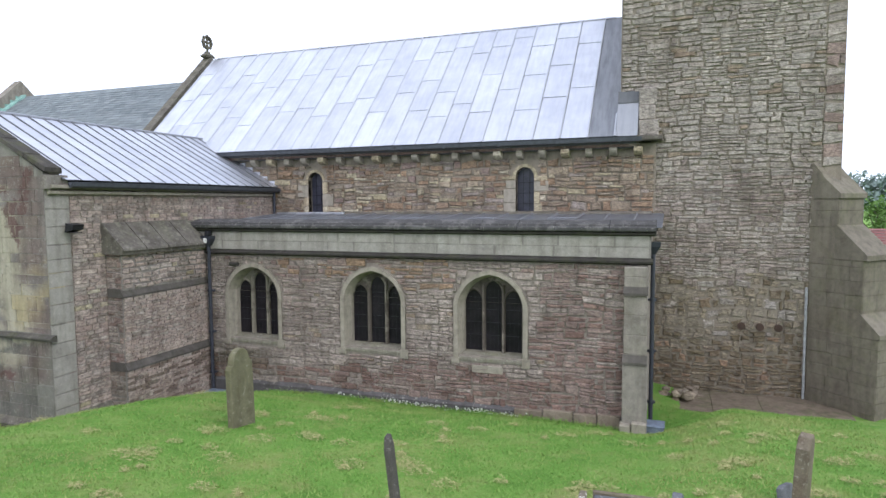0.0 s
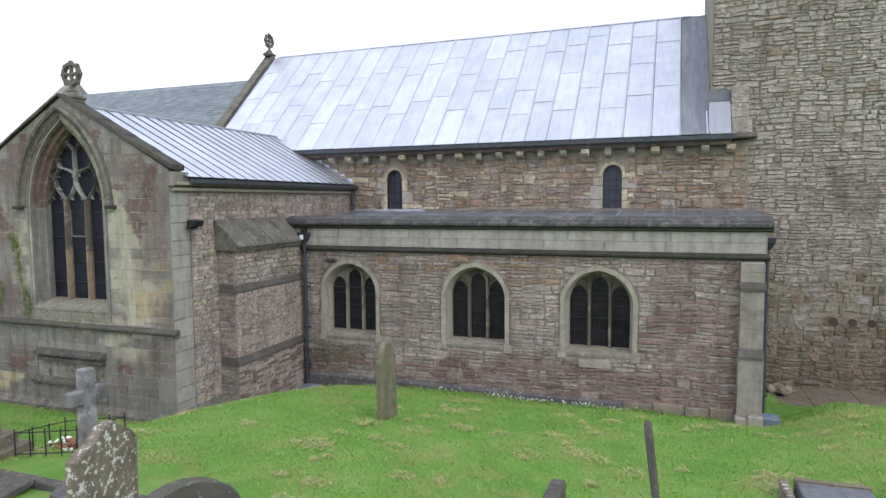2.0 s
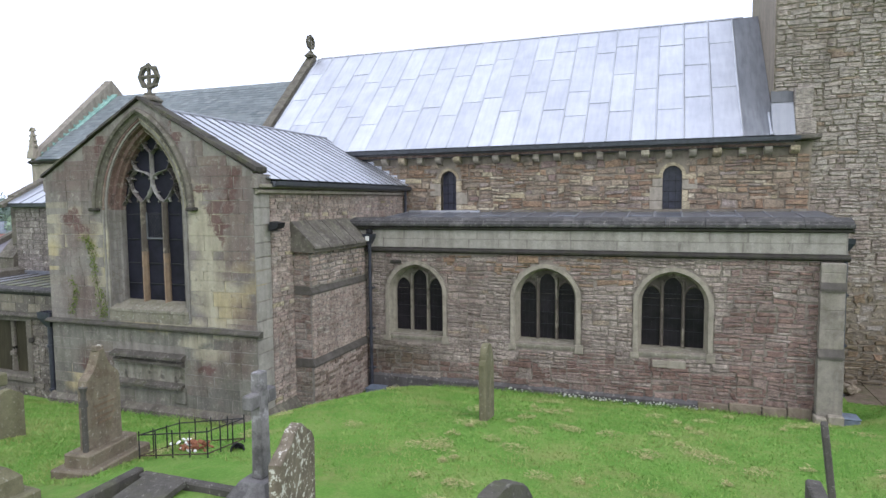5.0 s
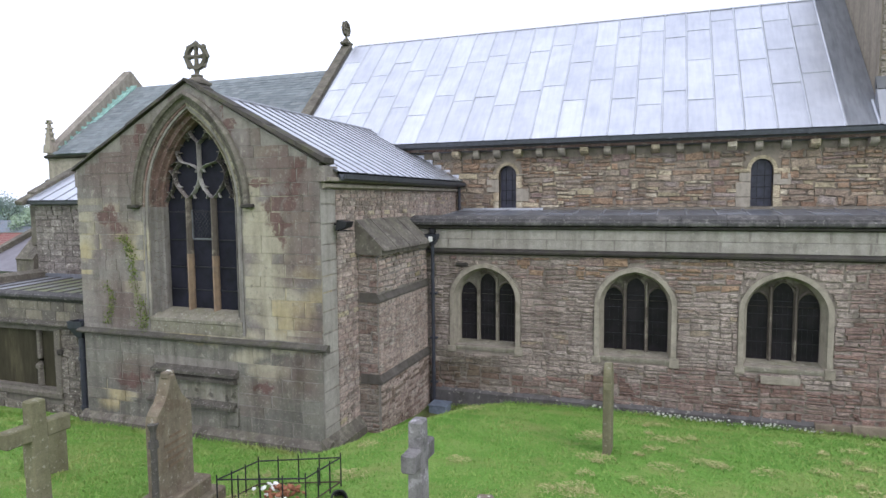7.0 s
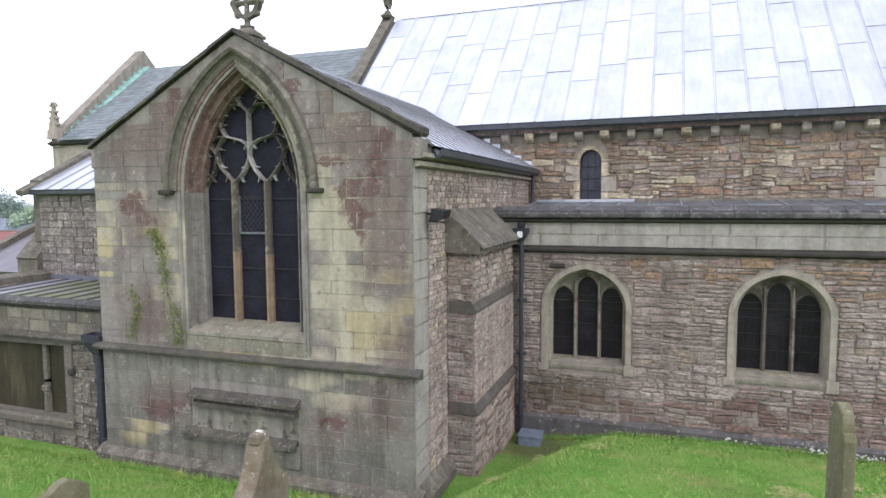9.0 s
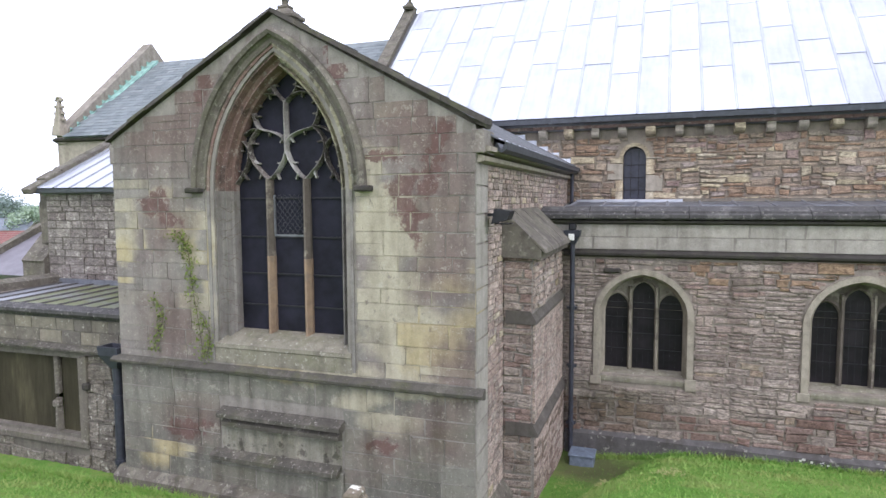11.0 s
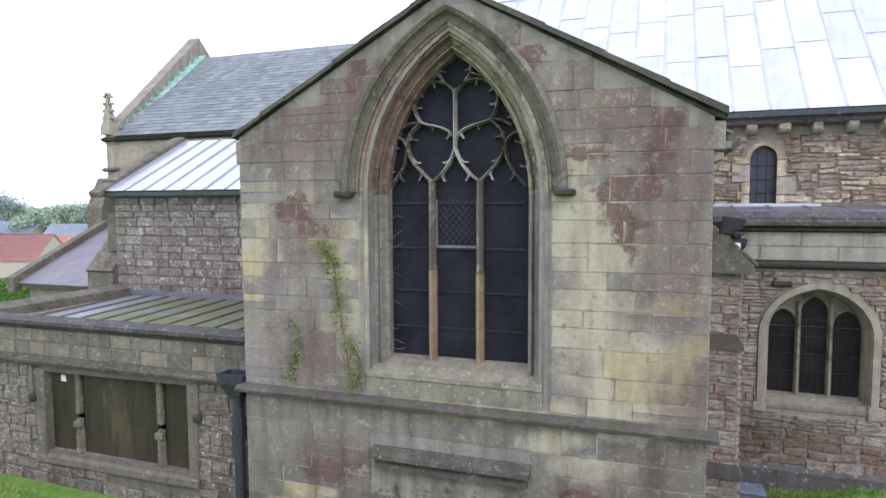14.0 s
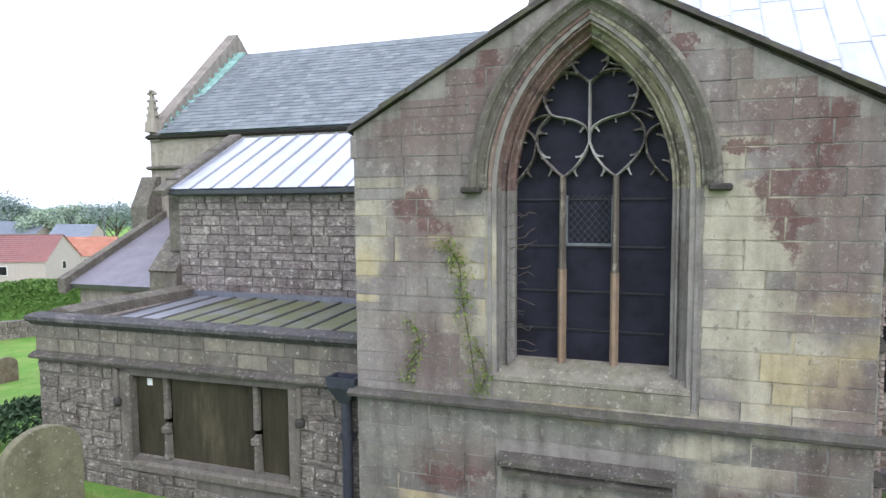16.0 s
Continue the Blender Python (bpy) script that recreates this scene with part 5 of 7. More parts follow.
def face_wall(parent, stones, choose, seed, origin=(0, 0, 0), turn=0.0, near=(0, 0), gap=0.010, proud=(0.012, 0.036), cham=0.012, rough=0.014,
              limit=300, name="stone_block"):
    """Lay the stones on a wall: the nearest as parts, the rest joined."""
    rng = random.Random(seed)
    place_m = Matrix.Translation(origin) @ Matrix.Rotation(turn, 4, "Z")
    inv = parent.matrix_world.inverted() if parent.location.length else Matrix.Identity(4)
    stones = sorted(stones, key=lambda s: (((s[0] + s[1]) / 2 - near[0]) ** 2 + ((s[2] + s[3]) / 2 - near[1]) ** 2))
    bases, joined = {}, {}
    for i, (a, b, c, d) in enumerate(stones):
        w, h = b - a - gap * (0.7 if rough > 0.01 else 1.0), d - c - gap
        if w < 0.03 or h < 0.02:
            continue
        mats = choose((a + b) / 2, (c + d) / 2, rng)
        cu, cv = (a + b) / 2, (c + d) / 2
        slope = 0.0
        if rough > 0.01:
            wave = lambda p, q: 0.045 * noise.noise((p * 0.75, q * 1.1, seed)) + 0.02 * noise.noise((p * 2.3, q * 2.0, seed + 9.0))
            here = wave(cu, cv)
            slope = (wave(cu + 0.1, cv) - here) / 0.1
            cv += here
        if i < limit:
            key = (mats[0].name, 0 if w < 0.22 else (1 if w < 0.4 else 2), 0 if h < 0.1 else (1 if h < 0.2 else 2), rng.randrange(4))
            if key not in bases:
                rw, rh = (0.16, 0.3, 0.55)[key[1]], (0.08, 0.14, 0.28)[key[2]]
                me = bpy.data.meshes.new(name)
                me.from_pydata(stone_verts(rng, rw, rh, rng.uniform(*proud), cham, rough), [], STONE_FACES)
                me.materials.append(mats[0])
                bases[key] = (me, rw, rh)
            me, rw, rh = bases[key]
            ob = new(name, me)
            ob.parent = parent
            ob.matrix_parent_inverse = inv
            ob.matrix_basis = place_m @ Matrix.Translation((cu, 0, cv + rng.uniform(-rough, rough) * 0.5)) @ Matrix.Rotation(rng.uniform(-1, 1) * rough * 2.2 - slope, 4, "Y") @ Matrix.Diagonal((w / rw, rng.uniform(0.7, 1.15), h / rh, 1))
        else:
            vs, fs = joined.setdefault(mats[1].name, ([], [], mats[1]))[:2]
            k = len(vs)
            tip = rng.uniform(-1, 1) * rough * 2.2 + slope
            vs += [tuple(place_m @ Vector((x + cu, y, z + cv + tip * x))) for x, y, z in stone_verts(rng, w, h, rng.uniform(*proud), cham, rough)]
            fs += [tuple(q + k for q in f) for f in STONE_FACES]
    for vs, fs, mat in joined.values():
        me = bpy.data.meshes.new("stone_facing")
        me.from_pydata(vs, [], fs)
        me.materials.append(mat)
        ob = new("stone_facing", me)
        ob.parent = parent
        ob.matrix_parent_inverse = inv
        tagged(ob, kind="stuff")


def pick(rng, table):
    r = rng.random()
    for share, m in table:
        if r < share:
            return m
        r -= share
    return table[-1][1]


def lay_rubble(rng, u0, u1, v0, v1, hs, ws, outlines=(), blocks=(), band=(0.26, 0.5), chunk=(0.35, 1.1)):
    """Broken courses: short runs of thin and thick stones that do not line up with their neighbours."""
    stones = []
    v = v0
    while v < v1 - 0.02:
        h = min(rng.uniform(*band), v1 - v)
        if v1 - (v + h) < band[0] * 0.6:
            h = v1 - v
        u = u0
        while u < u1 - 0.01:
            w = min(rng.uniform(*chunk), u1 - u)
            if u1 - (u + w) < chunk[0] * 0.6:
                w = u1 - u
            part_hs = (hs[0], hs[0] + (hs[1] - hs[0]) * 0.55) if rng.random() < 0.5 else (hs[0] + (hs[1] - hs[0]) * 0.35, hs[1])
            stones += lay(rng, u, u + w, v, v + h, part_hs, ws, outlines, blocks=blocks)
            u += w
        v += h
    return stones


def drift(u, v, k):
    return noise.noise((u * 0.55, v * 0.8, k)) + 0.5 * noise.noise((u * 1.7, v * 2.1, k + 3.0))


def aisle_tone(u, v, rng):
    n = drift(u, v, 1.0)
    if v < 0.5 + 0.35 * n or (u > -2.7 + 0.5 * n and v < 2.3):
        return pick(rng, ((0.42, M_DEEP), (0.46, M_RED), (0.12, M_GREY)))
    if v > 2.62 + 0.2 * n and -9.6 < u < -5.0:
        return pick(rng, ((0.34, M_RUST), (0.26, M_RED), (0.40, M_GREY)))
    if -6.3 < u < -4.9 and v > 2.2:
        return pick(rng, ((0.3, M_RUST), (0.7, M_GREY)))
    if u > -2.7:
        return pick(rng, ((0.15, M_DEEP), (0.45, M_RED), (0.4, M_GREY)))
    if n > 0.3:
        return pick(rng, ((0.78, M_GREY), (0.22, M_RED)))
    return pick(rng, ((0.95, M_GREY), (0.05, M_GOLD)))


def cler_tone(u, v, rng):
    n = drift(u, v, 4.0)
    # darker stone mix in the top courses, just under the eaves
    if v > 5.35:
        return pick(rng, ((0.15, M_RED), (0.5, M_RUST), (0.25, M_GOLD), (0.1, M_GREY)))
    if n > 0.1:
        return pick(rng, ((0.42, M_RUST), (0.05, M_RED), (0.40, M_GOLD), (0.13, M_YELLOW)))
    return pick(rng, ((0.52, M_GOLD), (0.15, M_YELLOW), (0.23, M_RUST), (0.10, M_GREY)))


def tower_tone(u, v, rng):
    n = drift(u, v, 8.0)
    if v < 0.5 + 0.3 * n:
        return pick(rng, ((0.86, M_TOWERLOW), (0.08, M_RUST), (0.06, M_TOWERMID)))
    if v < 1.1 + 0.5 * n:
        return pick(rng, ((0.50, M_TOWERLOW), (0.44, M_TOWERMID), (0.06, M_RUST)))
    if v < 2.5 + 0.4 * n:
        return pick(rng, ((0.74, M_TOWERMID), (0.14, M_TOWER), (0.12, M_TOWERLOW)))
    if v < 5.2 + 0.8 * n:
        return pick(rng, ((0.5, M_GREY), (0.5, M_TOWER)))
    return pick(rng, ((0.95, M_TOWER), (0.05, M_GOLD)))


def gable_tone(u, v, rng):
    return M_FRONT if v > 1.7 else M_FRONT_LOW


R = random.Random(11)
face_wall(wall_aisle, lay_rubble(R, -12.2, -0.6, -0.62, 3.17, (0.05, 0.16), (0.15, 0.55), AISLE_OUT), aisle_tone, 1, near=(-9.0, 1.4), gap=0.002, proud=(0.004, 0.034), rough=0.016)
face_wall(wall_clerestory, lay_rubble(R, -12.9, -0.55, 4.16, 5.70, (0.06, 0.22), (0.16, 0.60), CLER_OUT), cler_tone, 2, origin=(0, 3.76, 0), near=(-9.0, 4.9), rough=0.018, gap=0.002, proud=(0.004, 0.045))
low = random.Random(31)
face_wall(wall_tower, lay_rubble(low, -1.42, 3.3, -0.6, 0.25, (0.06, 0.14), (0.16, 0.46)) + lay_rubble(low, -1.42, 3.3, 0.25, 2.5, (0.11, 0.29), (0.15, 0.40), chunk=(0.25, 0.8)), tower_tone, 14, origin=(0, 4.0, 0), near=(0.8, 1.2), rough=0.030, gap=0.001, proud=(0.004, 0.040))
face_wall(wall_tower, lay_rubble(R, -1.42, 3.3, 2.5, 5.3, (0.05, 0.13), (0.18, 0.55)) + lay_rubble(R, -1.42, 3.3, 5.3, 10.4, (0.06, 0.17), (0.18, 0.58)), tower_tone, 3, origin=(0, 4.0, 0), near=(0.8, 2.0), rough=0.018, gap=0.002, proud=(0.004, 0.036))
quoins = lay(R, 3.3, 3.72, 5.3, 10.4, (0.16, 0.34), (0.2, 0.5))
face_wall(wall_tower, quoins, lambda u, v, r: pick(r, ((0.7, M_TOWER), (0.3, M_RED))), 4, origin=(0, 4.0, 0), proud=(0.012, 0.02))


def gable_edge(v):
    if v <= 5.14:
        return (-18.22, -12.25)
    k = (v - 5.19) / (6.84 - 5.19)
    return (-18.22 + (GCX + 18.22) * k, -12.25 + (GCX + 12.25) * k)


ledges = [(-16.3, -14.2, 0.3, 1.16)]
face_wall(wall_gable, lay(R, -18.22, -12.25, -0.75, 1.66, (0.22, 0.42), (0.35, 1.15), split=0.1, blocks=ledges), gable_tone, 5, origin=(0, -4.19, 0), near=(-15, 0.8), gap=-0.001, proud=(0.002, 0.008), cham=0.0012, rough=0.003, name="ashlar_block")
face_wall(wall_gable, lay(R, -18.22, -12.25, 1.82, 6.72, (0.18, 0.34), (0.26, 0.95), [GABLE_OUT], gable_edge, 0.12), gable_tone, 6, origin=(0, -4.19, 0), near=(-15, 4), gap=-0.001, proud=(0.002, 0.008), cham=0.0012, rough=0.003, name="ashlar_block")
# transept side wall faces east: courses run along y
# pale pink courses and quoins, with some east light put into their tone
side_tone = lambda u, v, r: pick(r, ((0.36, M_GREY), (0.60, M_PINK), (0.04, M_YELLOW)))
face_wall(wall_transept, lay_rubble(R, -3.62, 3.72, -0.75, 4.72, (0.06, 0.13), (0.14, 0.42), blocks=[(-2.75, -0.05, -0.8, 3.5)], band=(0.2, 0.36), chunk=(0.7, 2.2)), side_tone, 7, origin=(-12.25, 0, 0), turn=math.pi / 2, near=(-2.5, 3.0), gap=0.001, proud=(0.003, 0.012), cham=0.008, rough=0.009)
face_wall(wall_transept, lay(R, -4.19, -3.62, -0.75, 4.72, (0.24, 0.42), (0.5, 0.6)), lambda u, v, r: M_PARAPET, 8, origin=(-12.25, 0, 0), turn=math.pi / 2, near=(-3.9, 2.5), gap=0.002, proud=(0.008, 0.012), cham=0.004, rough=0.003, name="quoin")
choir_tone = lambda u, v, r: M_CHOIR
chapel_tone = lambda u, v, r: M_CHAPEL
face_wall(wall_chapel, lay_rubble(R, -24.38, -18.25, -1.0, 1.62, (0.13, 0.27), (0.18, 0.55), [[(-22.62, 0.0), (-22.62, 1.6), (-19.29, 1.6), (-19.29, 0.0)]]), chapel_tone, 9, origin=(0, -3.93, 0), near=(-20.5, 0.8), gap=0.001, proud=(0.003, 0.022), rough=0.012)
face_wall(wall_choir, lay(R, -24.35, -18.1, 2.2, 4.44, (0.10, 0.22), (0.22, 0.75)), choir_tone, 10, origin=(0, -0.5, 0), near=(-21, 3.3), gap=0.001, proud=(0.003, 0.012), cham=0.006, rough=0.008)
par_objs = [o for o in scene.objects if o.name.startswith("parapet") and "coping" not in o.name]
par_a = [o for o in par_objs if o.bound_box[0][0] > -13][0]
par_c = [o for o in par_objs if o.bound_box[0][0] < -20][0]
face_wall(par_a, lay(R, -12.0, -0.52, 3.33, 3.56, (0.23, 0.231), (0.5, 1.5)) + lay(R, -12.0, -0.52, 3.56, 3.83, (0.27, 0.271), (0.7, 1.9)), lambda u, v, r: M_PARAPET, 12, origin=(0, -0.035, 0), gap=0.0015, proud=(0.004, 0.006), cham=0.002, rough=0.003, name="parapet_block")
face_wall(par_c, lay(R, -24.40, -18.25, 1.80, 2.25, (0.2, 0.25), (0.3, 0.6)), lambda u, v, r: M_CHAPELBLOCK, 13, origin=(0, -3.945, 0), gap=0.007, proud=(0.004, 0.010), cham=0.005, rough=0.003, name="parapet_block")
structure(solid("plinth", prism([(-0.09, -1.2), (-0.09, -0.16), (0.0, -0.08), (0.05, -0.08), (0.05, -1.2)], "x", -11.7, -1.0), PLINTHGREY), "grey stone plinth along the aisle foot", "plinth")
foot = structure(base_empty("plinth", (-2.2, -0.1, -0.2)), "tan ashlar footing stones at the aisle corner", "plinth")
for a, b, top in ((-3.35, -2.72, -0.09), (-2.70, -2.05, -0.05), (-2.03, -1.55, -0.07), (-1.53, -1.06, -0.03)):
    part("footing_stone", boxed(a + 2.2, b + 2.2, -0.02, 0.12, -0.8, top + 0.2, 0.015), FOOTSTONE, foot)
structure(solid("plinth", prism([(-4.33, -1.2), (-4.33, -0.18), (-4.19, -0.06), (-4.1, -0.06), (-4.1, -1.2)], "x", -18.35, -12.12), MOULD), "chamfered stone plinth of the gabled front", "plinth")
structure(solid("plinth", prism([(-12.25, -1.2), (-12.08, -1.2), (-12.08, -0.2), (-12.25, 0.02)], "y", -4.33, -2.8), MOULD), "chamfered stone plinth at the transept corner", "plinth")

# ---- the clasping buttress in the angle ----
corner_b = solid("buttress", boxed(-12.3, -11.80, -2.76, 0.05, -1.2, 3.46), MORTAR_PALE)
structure(corner_b, "deep angle buttress of thin pinkish courses with dark sloping offsets", "buttress")
thin_tone = lambda u, v, r: pick(r, ((0.7, M_PINK), (0.3, M_RED)) if v < 0.8 else ((0.85, M_PINK), (0.15, M_GREY)))
face_wall(corner_b, lay(R, -2.76, -0.02, -0.75, 0.70, (0.05, 0.085), (0.14, 0.34)), thin_tone, 21, origin=(-11.735, 0, 0), turn=math.pi / 2, near=(-1.5, 0.2), gap=0.002, limit=150, rough=0.005, proud=(0.004, 0.011), cham=0.005)
face_wall(corner_b, lay(R, -2.76, -0.02, 0.89, 2.40, (0.05, 0.085), (0.14, 0.34)), thin_tone, 22, origin=(-11.765, 0, 0), turn=math.pi / 2, near=(-1.5, 1.6), gap=0.002, limit=150, rough=0.005, proud=(0.004, 0.011), cham=0.005)
face_wall(corner_b, lay(R, -2.76, -0.02, 2.59, 3.38, (0.07, 0.13), (0.2, 0.4)), side_tone, 23, origin=(-11.795, 0, 0), turn=math.pi / 2, near=(-1.5, 3), limit=100)
face_wall(corner_b, lay(R, -12.25, -11.80, -0.75, 3.38, (0.07, 0.15), (0.15, 0.46)), lambda u, v, r: pick(r, ((0.6, M_GREY), (0.4, M_RED))), 24, origin=(0, -2.77, 0), near=(-12, 1), limit=100, gap=0.0, proud=(0.003, 0.014))
for z, x in ((0.70, -11.70), (2.40, -11.735)):
    part("offset", prism([(-12.2, z), (x, z), (x, z + 0.05), (x - 0.09, z + 0.20), (-12.2, z + 0.20)], "y", -2.80, -0.01), SOFTDARK, corner_b, "dark sloping stone offset")
part("core", boxed(-12.2, -11.76, -2.75, 0.0, -1.2, 0.72), MORTAR_PALE, corner_b)
capb = prism([(-12.25, 3.40), (-11.66, 3.38), (-11.65, 3.50), (-12.25, 4.08)], "y", -2.86, 0.05)
part("sloping_cap", capb, MOULD, corner_b, "sloping stone slab cap")
for k in range(4):
    y = -2.86 + 0.68 * k
    part("cap_joint", prism([(-11.60, 3.47), (-11.62, 3.53), (-12.25, 4.115), (-12.25, 4.06)], "y", y + 0.01, y + 0.66), MOULD, corner_b)

# ---- strip buttress at the aisle's end ----
pier = solid("buttress", boxed(-1.0, -0.55, -0.20, 0.3, -1.2, 3.17, 0.012), PIERSTONE)
structure(pier, "narrow dressed-stone buttress strip at the aisle corner", "buttress")
for z, d in ((2.58, 0.03), (1.14, 0.06)):
    part("offset", prism([(-0.2, z), (-0.23 - d, z), (-0.23 - d, z + 0.05), (-0.2, z + 0.2)], "x", -1.02, -0.53), SOFTDARK, pier, "dark stone offset")
part("lower_stage", boxed(-1.02, -0.53, -0.25, 0.2, -1.2, 1.14, 0.012), PIERSTONE, pier)
part("foot_block", boxed(-1.06, -0.84, -0.42, -0.1, -0.4, -0.1, 0.02), PALE, pier)
part("foot_block", boxed(-0.82, -0.52, -0.40, -0.1, -0.4, -0.05, 0.02), PALE, pier)
z = 1.35
while z < 3.1:
    h = R.uniform(0.3, 0.5)
    part("block", boxed(-1.005, -0.545, -0.208, -0.1, z + 0.004, min(z + h, 3.16) - 0.004, 0.008), PIERSTONE, pier)
    z += h

# ---- diagonal tower buttress ----
bprof = [(0.5, -1.0), (0.5, 5.4), (0.0, 5.4), (-0.64, 4.63), (-0.64, 3.84), (-1.27, 3.22), (-1.27, 1.89), (-1.6, 1.45), (-1.65, -1.0)]
tb2 = solid("buttress", prism(bprof, "x", 0.0, 0.95), stone("buttress_ashlar", [(0.185, 0.163, 0.128)], stain=[((0.15, 0.13, 0.10), 1.0, 0.5)], moss=0.2))
structure(tb2, "massive stepped diagonal tower buttress of smooth grey-brown stone", "buttress")
tb2.matrix_world = Matrix.Translation((3.12, 3.95, 0)) @ Matrix.Rotation(radians(45), 4, "Z")
for y0, y1, z0, z1 in ((-0.7, -0.05, 4.55, 4.66), (-1.36, -0.6, 3.12, 3.24), (-1.7, -1.2, 1.37, 1.47)):
    part("offset_slab", prism([(y1, z1 + (y1 - y0) * 0.95), (y0, z1), (y0, z0), (y1, z0)], "x", -0.03, 0.98), BUTT_ASH, tb2, "sloping weathering slab")
for s0, z0, z1 in ((0.64, 3.86, 4.5), (1.27, 1.95, 3.1), (1.64, -0.4, 1.35)):
    z = z0
    while z < z1 - 0.1:
        h = min(R.uniform(0.26, 0.4), z1 - z)
        part("ashlar_block", boxed(0.01, 0.94, -s0 - 0.012, -s0 + 0.1, z + 0.004, z + h - 0.004, 0.006), BUTT_ASH, tb2)
        u = 0.0
        while u < s0 - 0.15:
            w = min(R.uniform(0.4, 0.7), s0 - u)
            part("ashlar_block", boxed(-0.01, 0.1, -u - w + 0.005, -u - 0.005, z + 0.004, z + h - 0.004, 0.006), BUTT_ASH, tb2)
            u += w
        z += h

part("pale_block", boxed(-4.36, -3.62, -0.035, 0.05, 0.62, 0.80, 0.012), PALE, wall_aisle, "smooth pale block under a window")
part("dark_stone", boxed(-11.02, -10.72, -0.07, 0.05, 2.90, 2.99, 0.02), DARKSTONE, wall_aisle, "dark projecting stone")

# ---- tower foot: pipes, paving, rubble ----
for x in (1.62, 2.05, 2.47):
    h = structure(solid("drain_hole", rod(rod(bmesh.new(), (x, 3.94, 1.30), (x, 4.1, 1.30), 0.095, 0.10, 12), (x, 3.935, 1.30), (x, 3.942, 1.30), 0.062, 0.062, 10), RUST), "rusty round pipe end let into the tower wall", "pipe end")
vent = structure(solid("vent_pipe", rod(bmesh.new(), (3.05, 3.92, -0.5), (3.05, 3.92, 2.36), 0.032, 0.032, 10), plain("grey_pipe", (0.33, 0.34, 0.35), 0.5)), "slim grey pipe up the tower foot", "pipe")
pave = bmesh.new()
for k, (x0, x1) in enumerate(((-0.1, 0.9), (0.905, 2.0), (2.005, 3.1), (3.105, 3.9))):
    box(pave, x0, x1, 2.2 + 0.1 * (k % 2), 3.95, -0.8, -0.46 + 0.008 * (k % 3), 0.004)
structure(solid("pavement", pave, CONCRETE), "worn damp paving at the tower foot", "paving")


def boulder(at, r, mat, seed, parent):
    g = random.Random(seed)
    bm = bmesh.new()
    bmesh.ops.create_icosphere(bm, subdivisions=1, radius=r)
    for v in bm.verts:
        v.co = Vector((v.co.x * g.uniform(0.8, 1.3), v.co.y * g.uniform(0.8, 1.2), v.co.z * g.uniform(0.5, 0.9))) + Vector(at)
    return part("rubble_stone", bm, mat, parent)


heap = tagged(base_empty("rubble_heap", (0.2, 3.0, -0.46)), "heap of loose brown rubble against the wall", "rubble")
for k in range(16):
    boulder((R.uniform(-0.45, 0.4), R.uniform(-0.2, 0.5), R.uniform(0.0, 0.32) * (1 - k / 30)), R.uniform(0.08, 0.17), (M_TOWERMID[0], M_TOWERLOW[0], FOOTSTONE)[k % 3], k, heap)


# ---- rainwater pipes ----
def downpipe(x, y, z0, z1, label, hopper=True, r=0.045, big=1.0):
    p = tagged(base_empty("downpipe", (x, y, z0)), label, "downpipe")
    part("pipe", rod(bmesh.new(), (0, 0, 0), (0, 0, z1 - z0), r, r, 12), PIPE, p)
    zz = 0.5
    while zz < z1 - z0 - 0.3:
        part("collar", rod(bmesh.new(), (0, 0, zz), (0, 0, zz + 0.07), r * 1.35, r * 1.35, 12), PIPE, p)
        part("bracket", boxed(-0.09, 0.09, 0.0, r + 0.05, zz + 0.01, zz + 0.05), PIPE, p)
        zz += 1.1
    if hopper:
        h = z1 - z0
        ringa = [[(-0.05, -0.05, h), (0.05, -0.05, h), (0.05, 0.07, h), (-0.05, 0.07, h)], [(-0.14, -0.12, h + 0.16), (0.14, -0.12, h + 0.16), (0.14, 0.08, h + 0.16), (-0.14, 0.08, h + 0.16)],
                 [(-0.15, -0.13, h + 0.26), (0.15, -0.13, h + 0.26), (0.15, 0.08, h + 0.26), (-0.15, 0.08, h + 0.26)],
                 [(-0.12, -0.10, h + 0.26), (0.12, -0.10, h + 0.26), (0.12, 0.06, h + 0.26), (-0.12, 0.06, h + 0.26)], [(-0.10, -0.08, h + 0.12), (0.10, -0.08, h + 0.12), (0.10, 0.05, h + 0.12), (-0.10, 0.05, h + 0.12)]]
        ringa = [[(a * big, b * big, h + (c - h) * big) for a, b, c in ring_] for ring_ in ringa]
        part("hopper", loft(ringa), PIPE, p, "dark rainwater hopper")
    return p


p1 = downpipe(-11.58, -0.14, -0.5, 3.42, "dark iron downpipe in the angle beside the buttress")
part("bird_spot", boxed(-0.06, 0.05, -0.135, -0.12, 4.0, 4.12, 0.01), WHITE, p1, "white splash on the hopper")
part("spout", boxed(-0.06, 0.06, -0.1, 0.1, 4.18, 4.30, 0.02), IRON, p1)
downpipe(-0.46, 0.28, -0.3, 3.40, "dark iron downpipe at the end of the aisle")
downpipe(-18.46, -4.06, -0.6, 1.52, "dark iron downpipe and hopper beside the gabled front", r=0.075, big=1.45)
downpipe(-12.12, 3.60, 4.12, 4.88, "short dark downpipe below the transept gutter", hopper=False)
for at, w in (((-11.32, -0.42, -0.62), 0.44), ((-0.36, 0.0, -0.36), 0.36)):
    g = tagged(base_empty("drain_box", at), "blue-grey drain cover box on the grass at the wall foot", "drain box")
    part("body", boxed(-w / 2, w / 2, -0.2, 0.2, 0, 0.2, 0.02), BLUEBOX, g)
    part("lid", boxed(-w / 2 - 0.015, w / 2 + 0.015, -0.215, 0.215, 0.2, 0.235, 0.01), BLUEBOX, g)

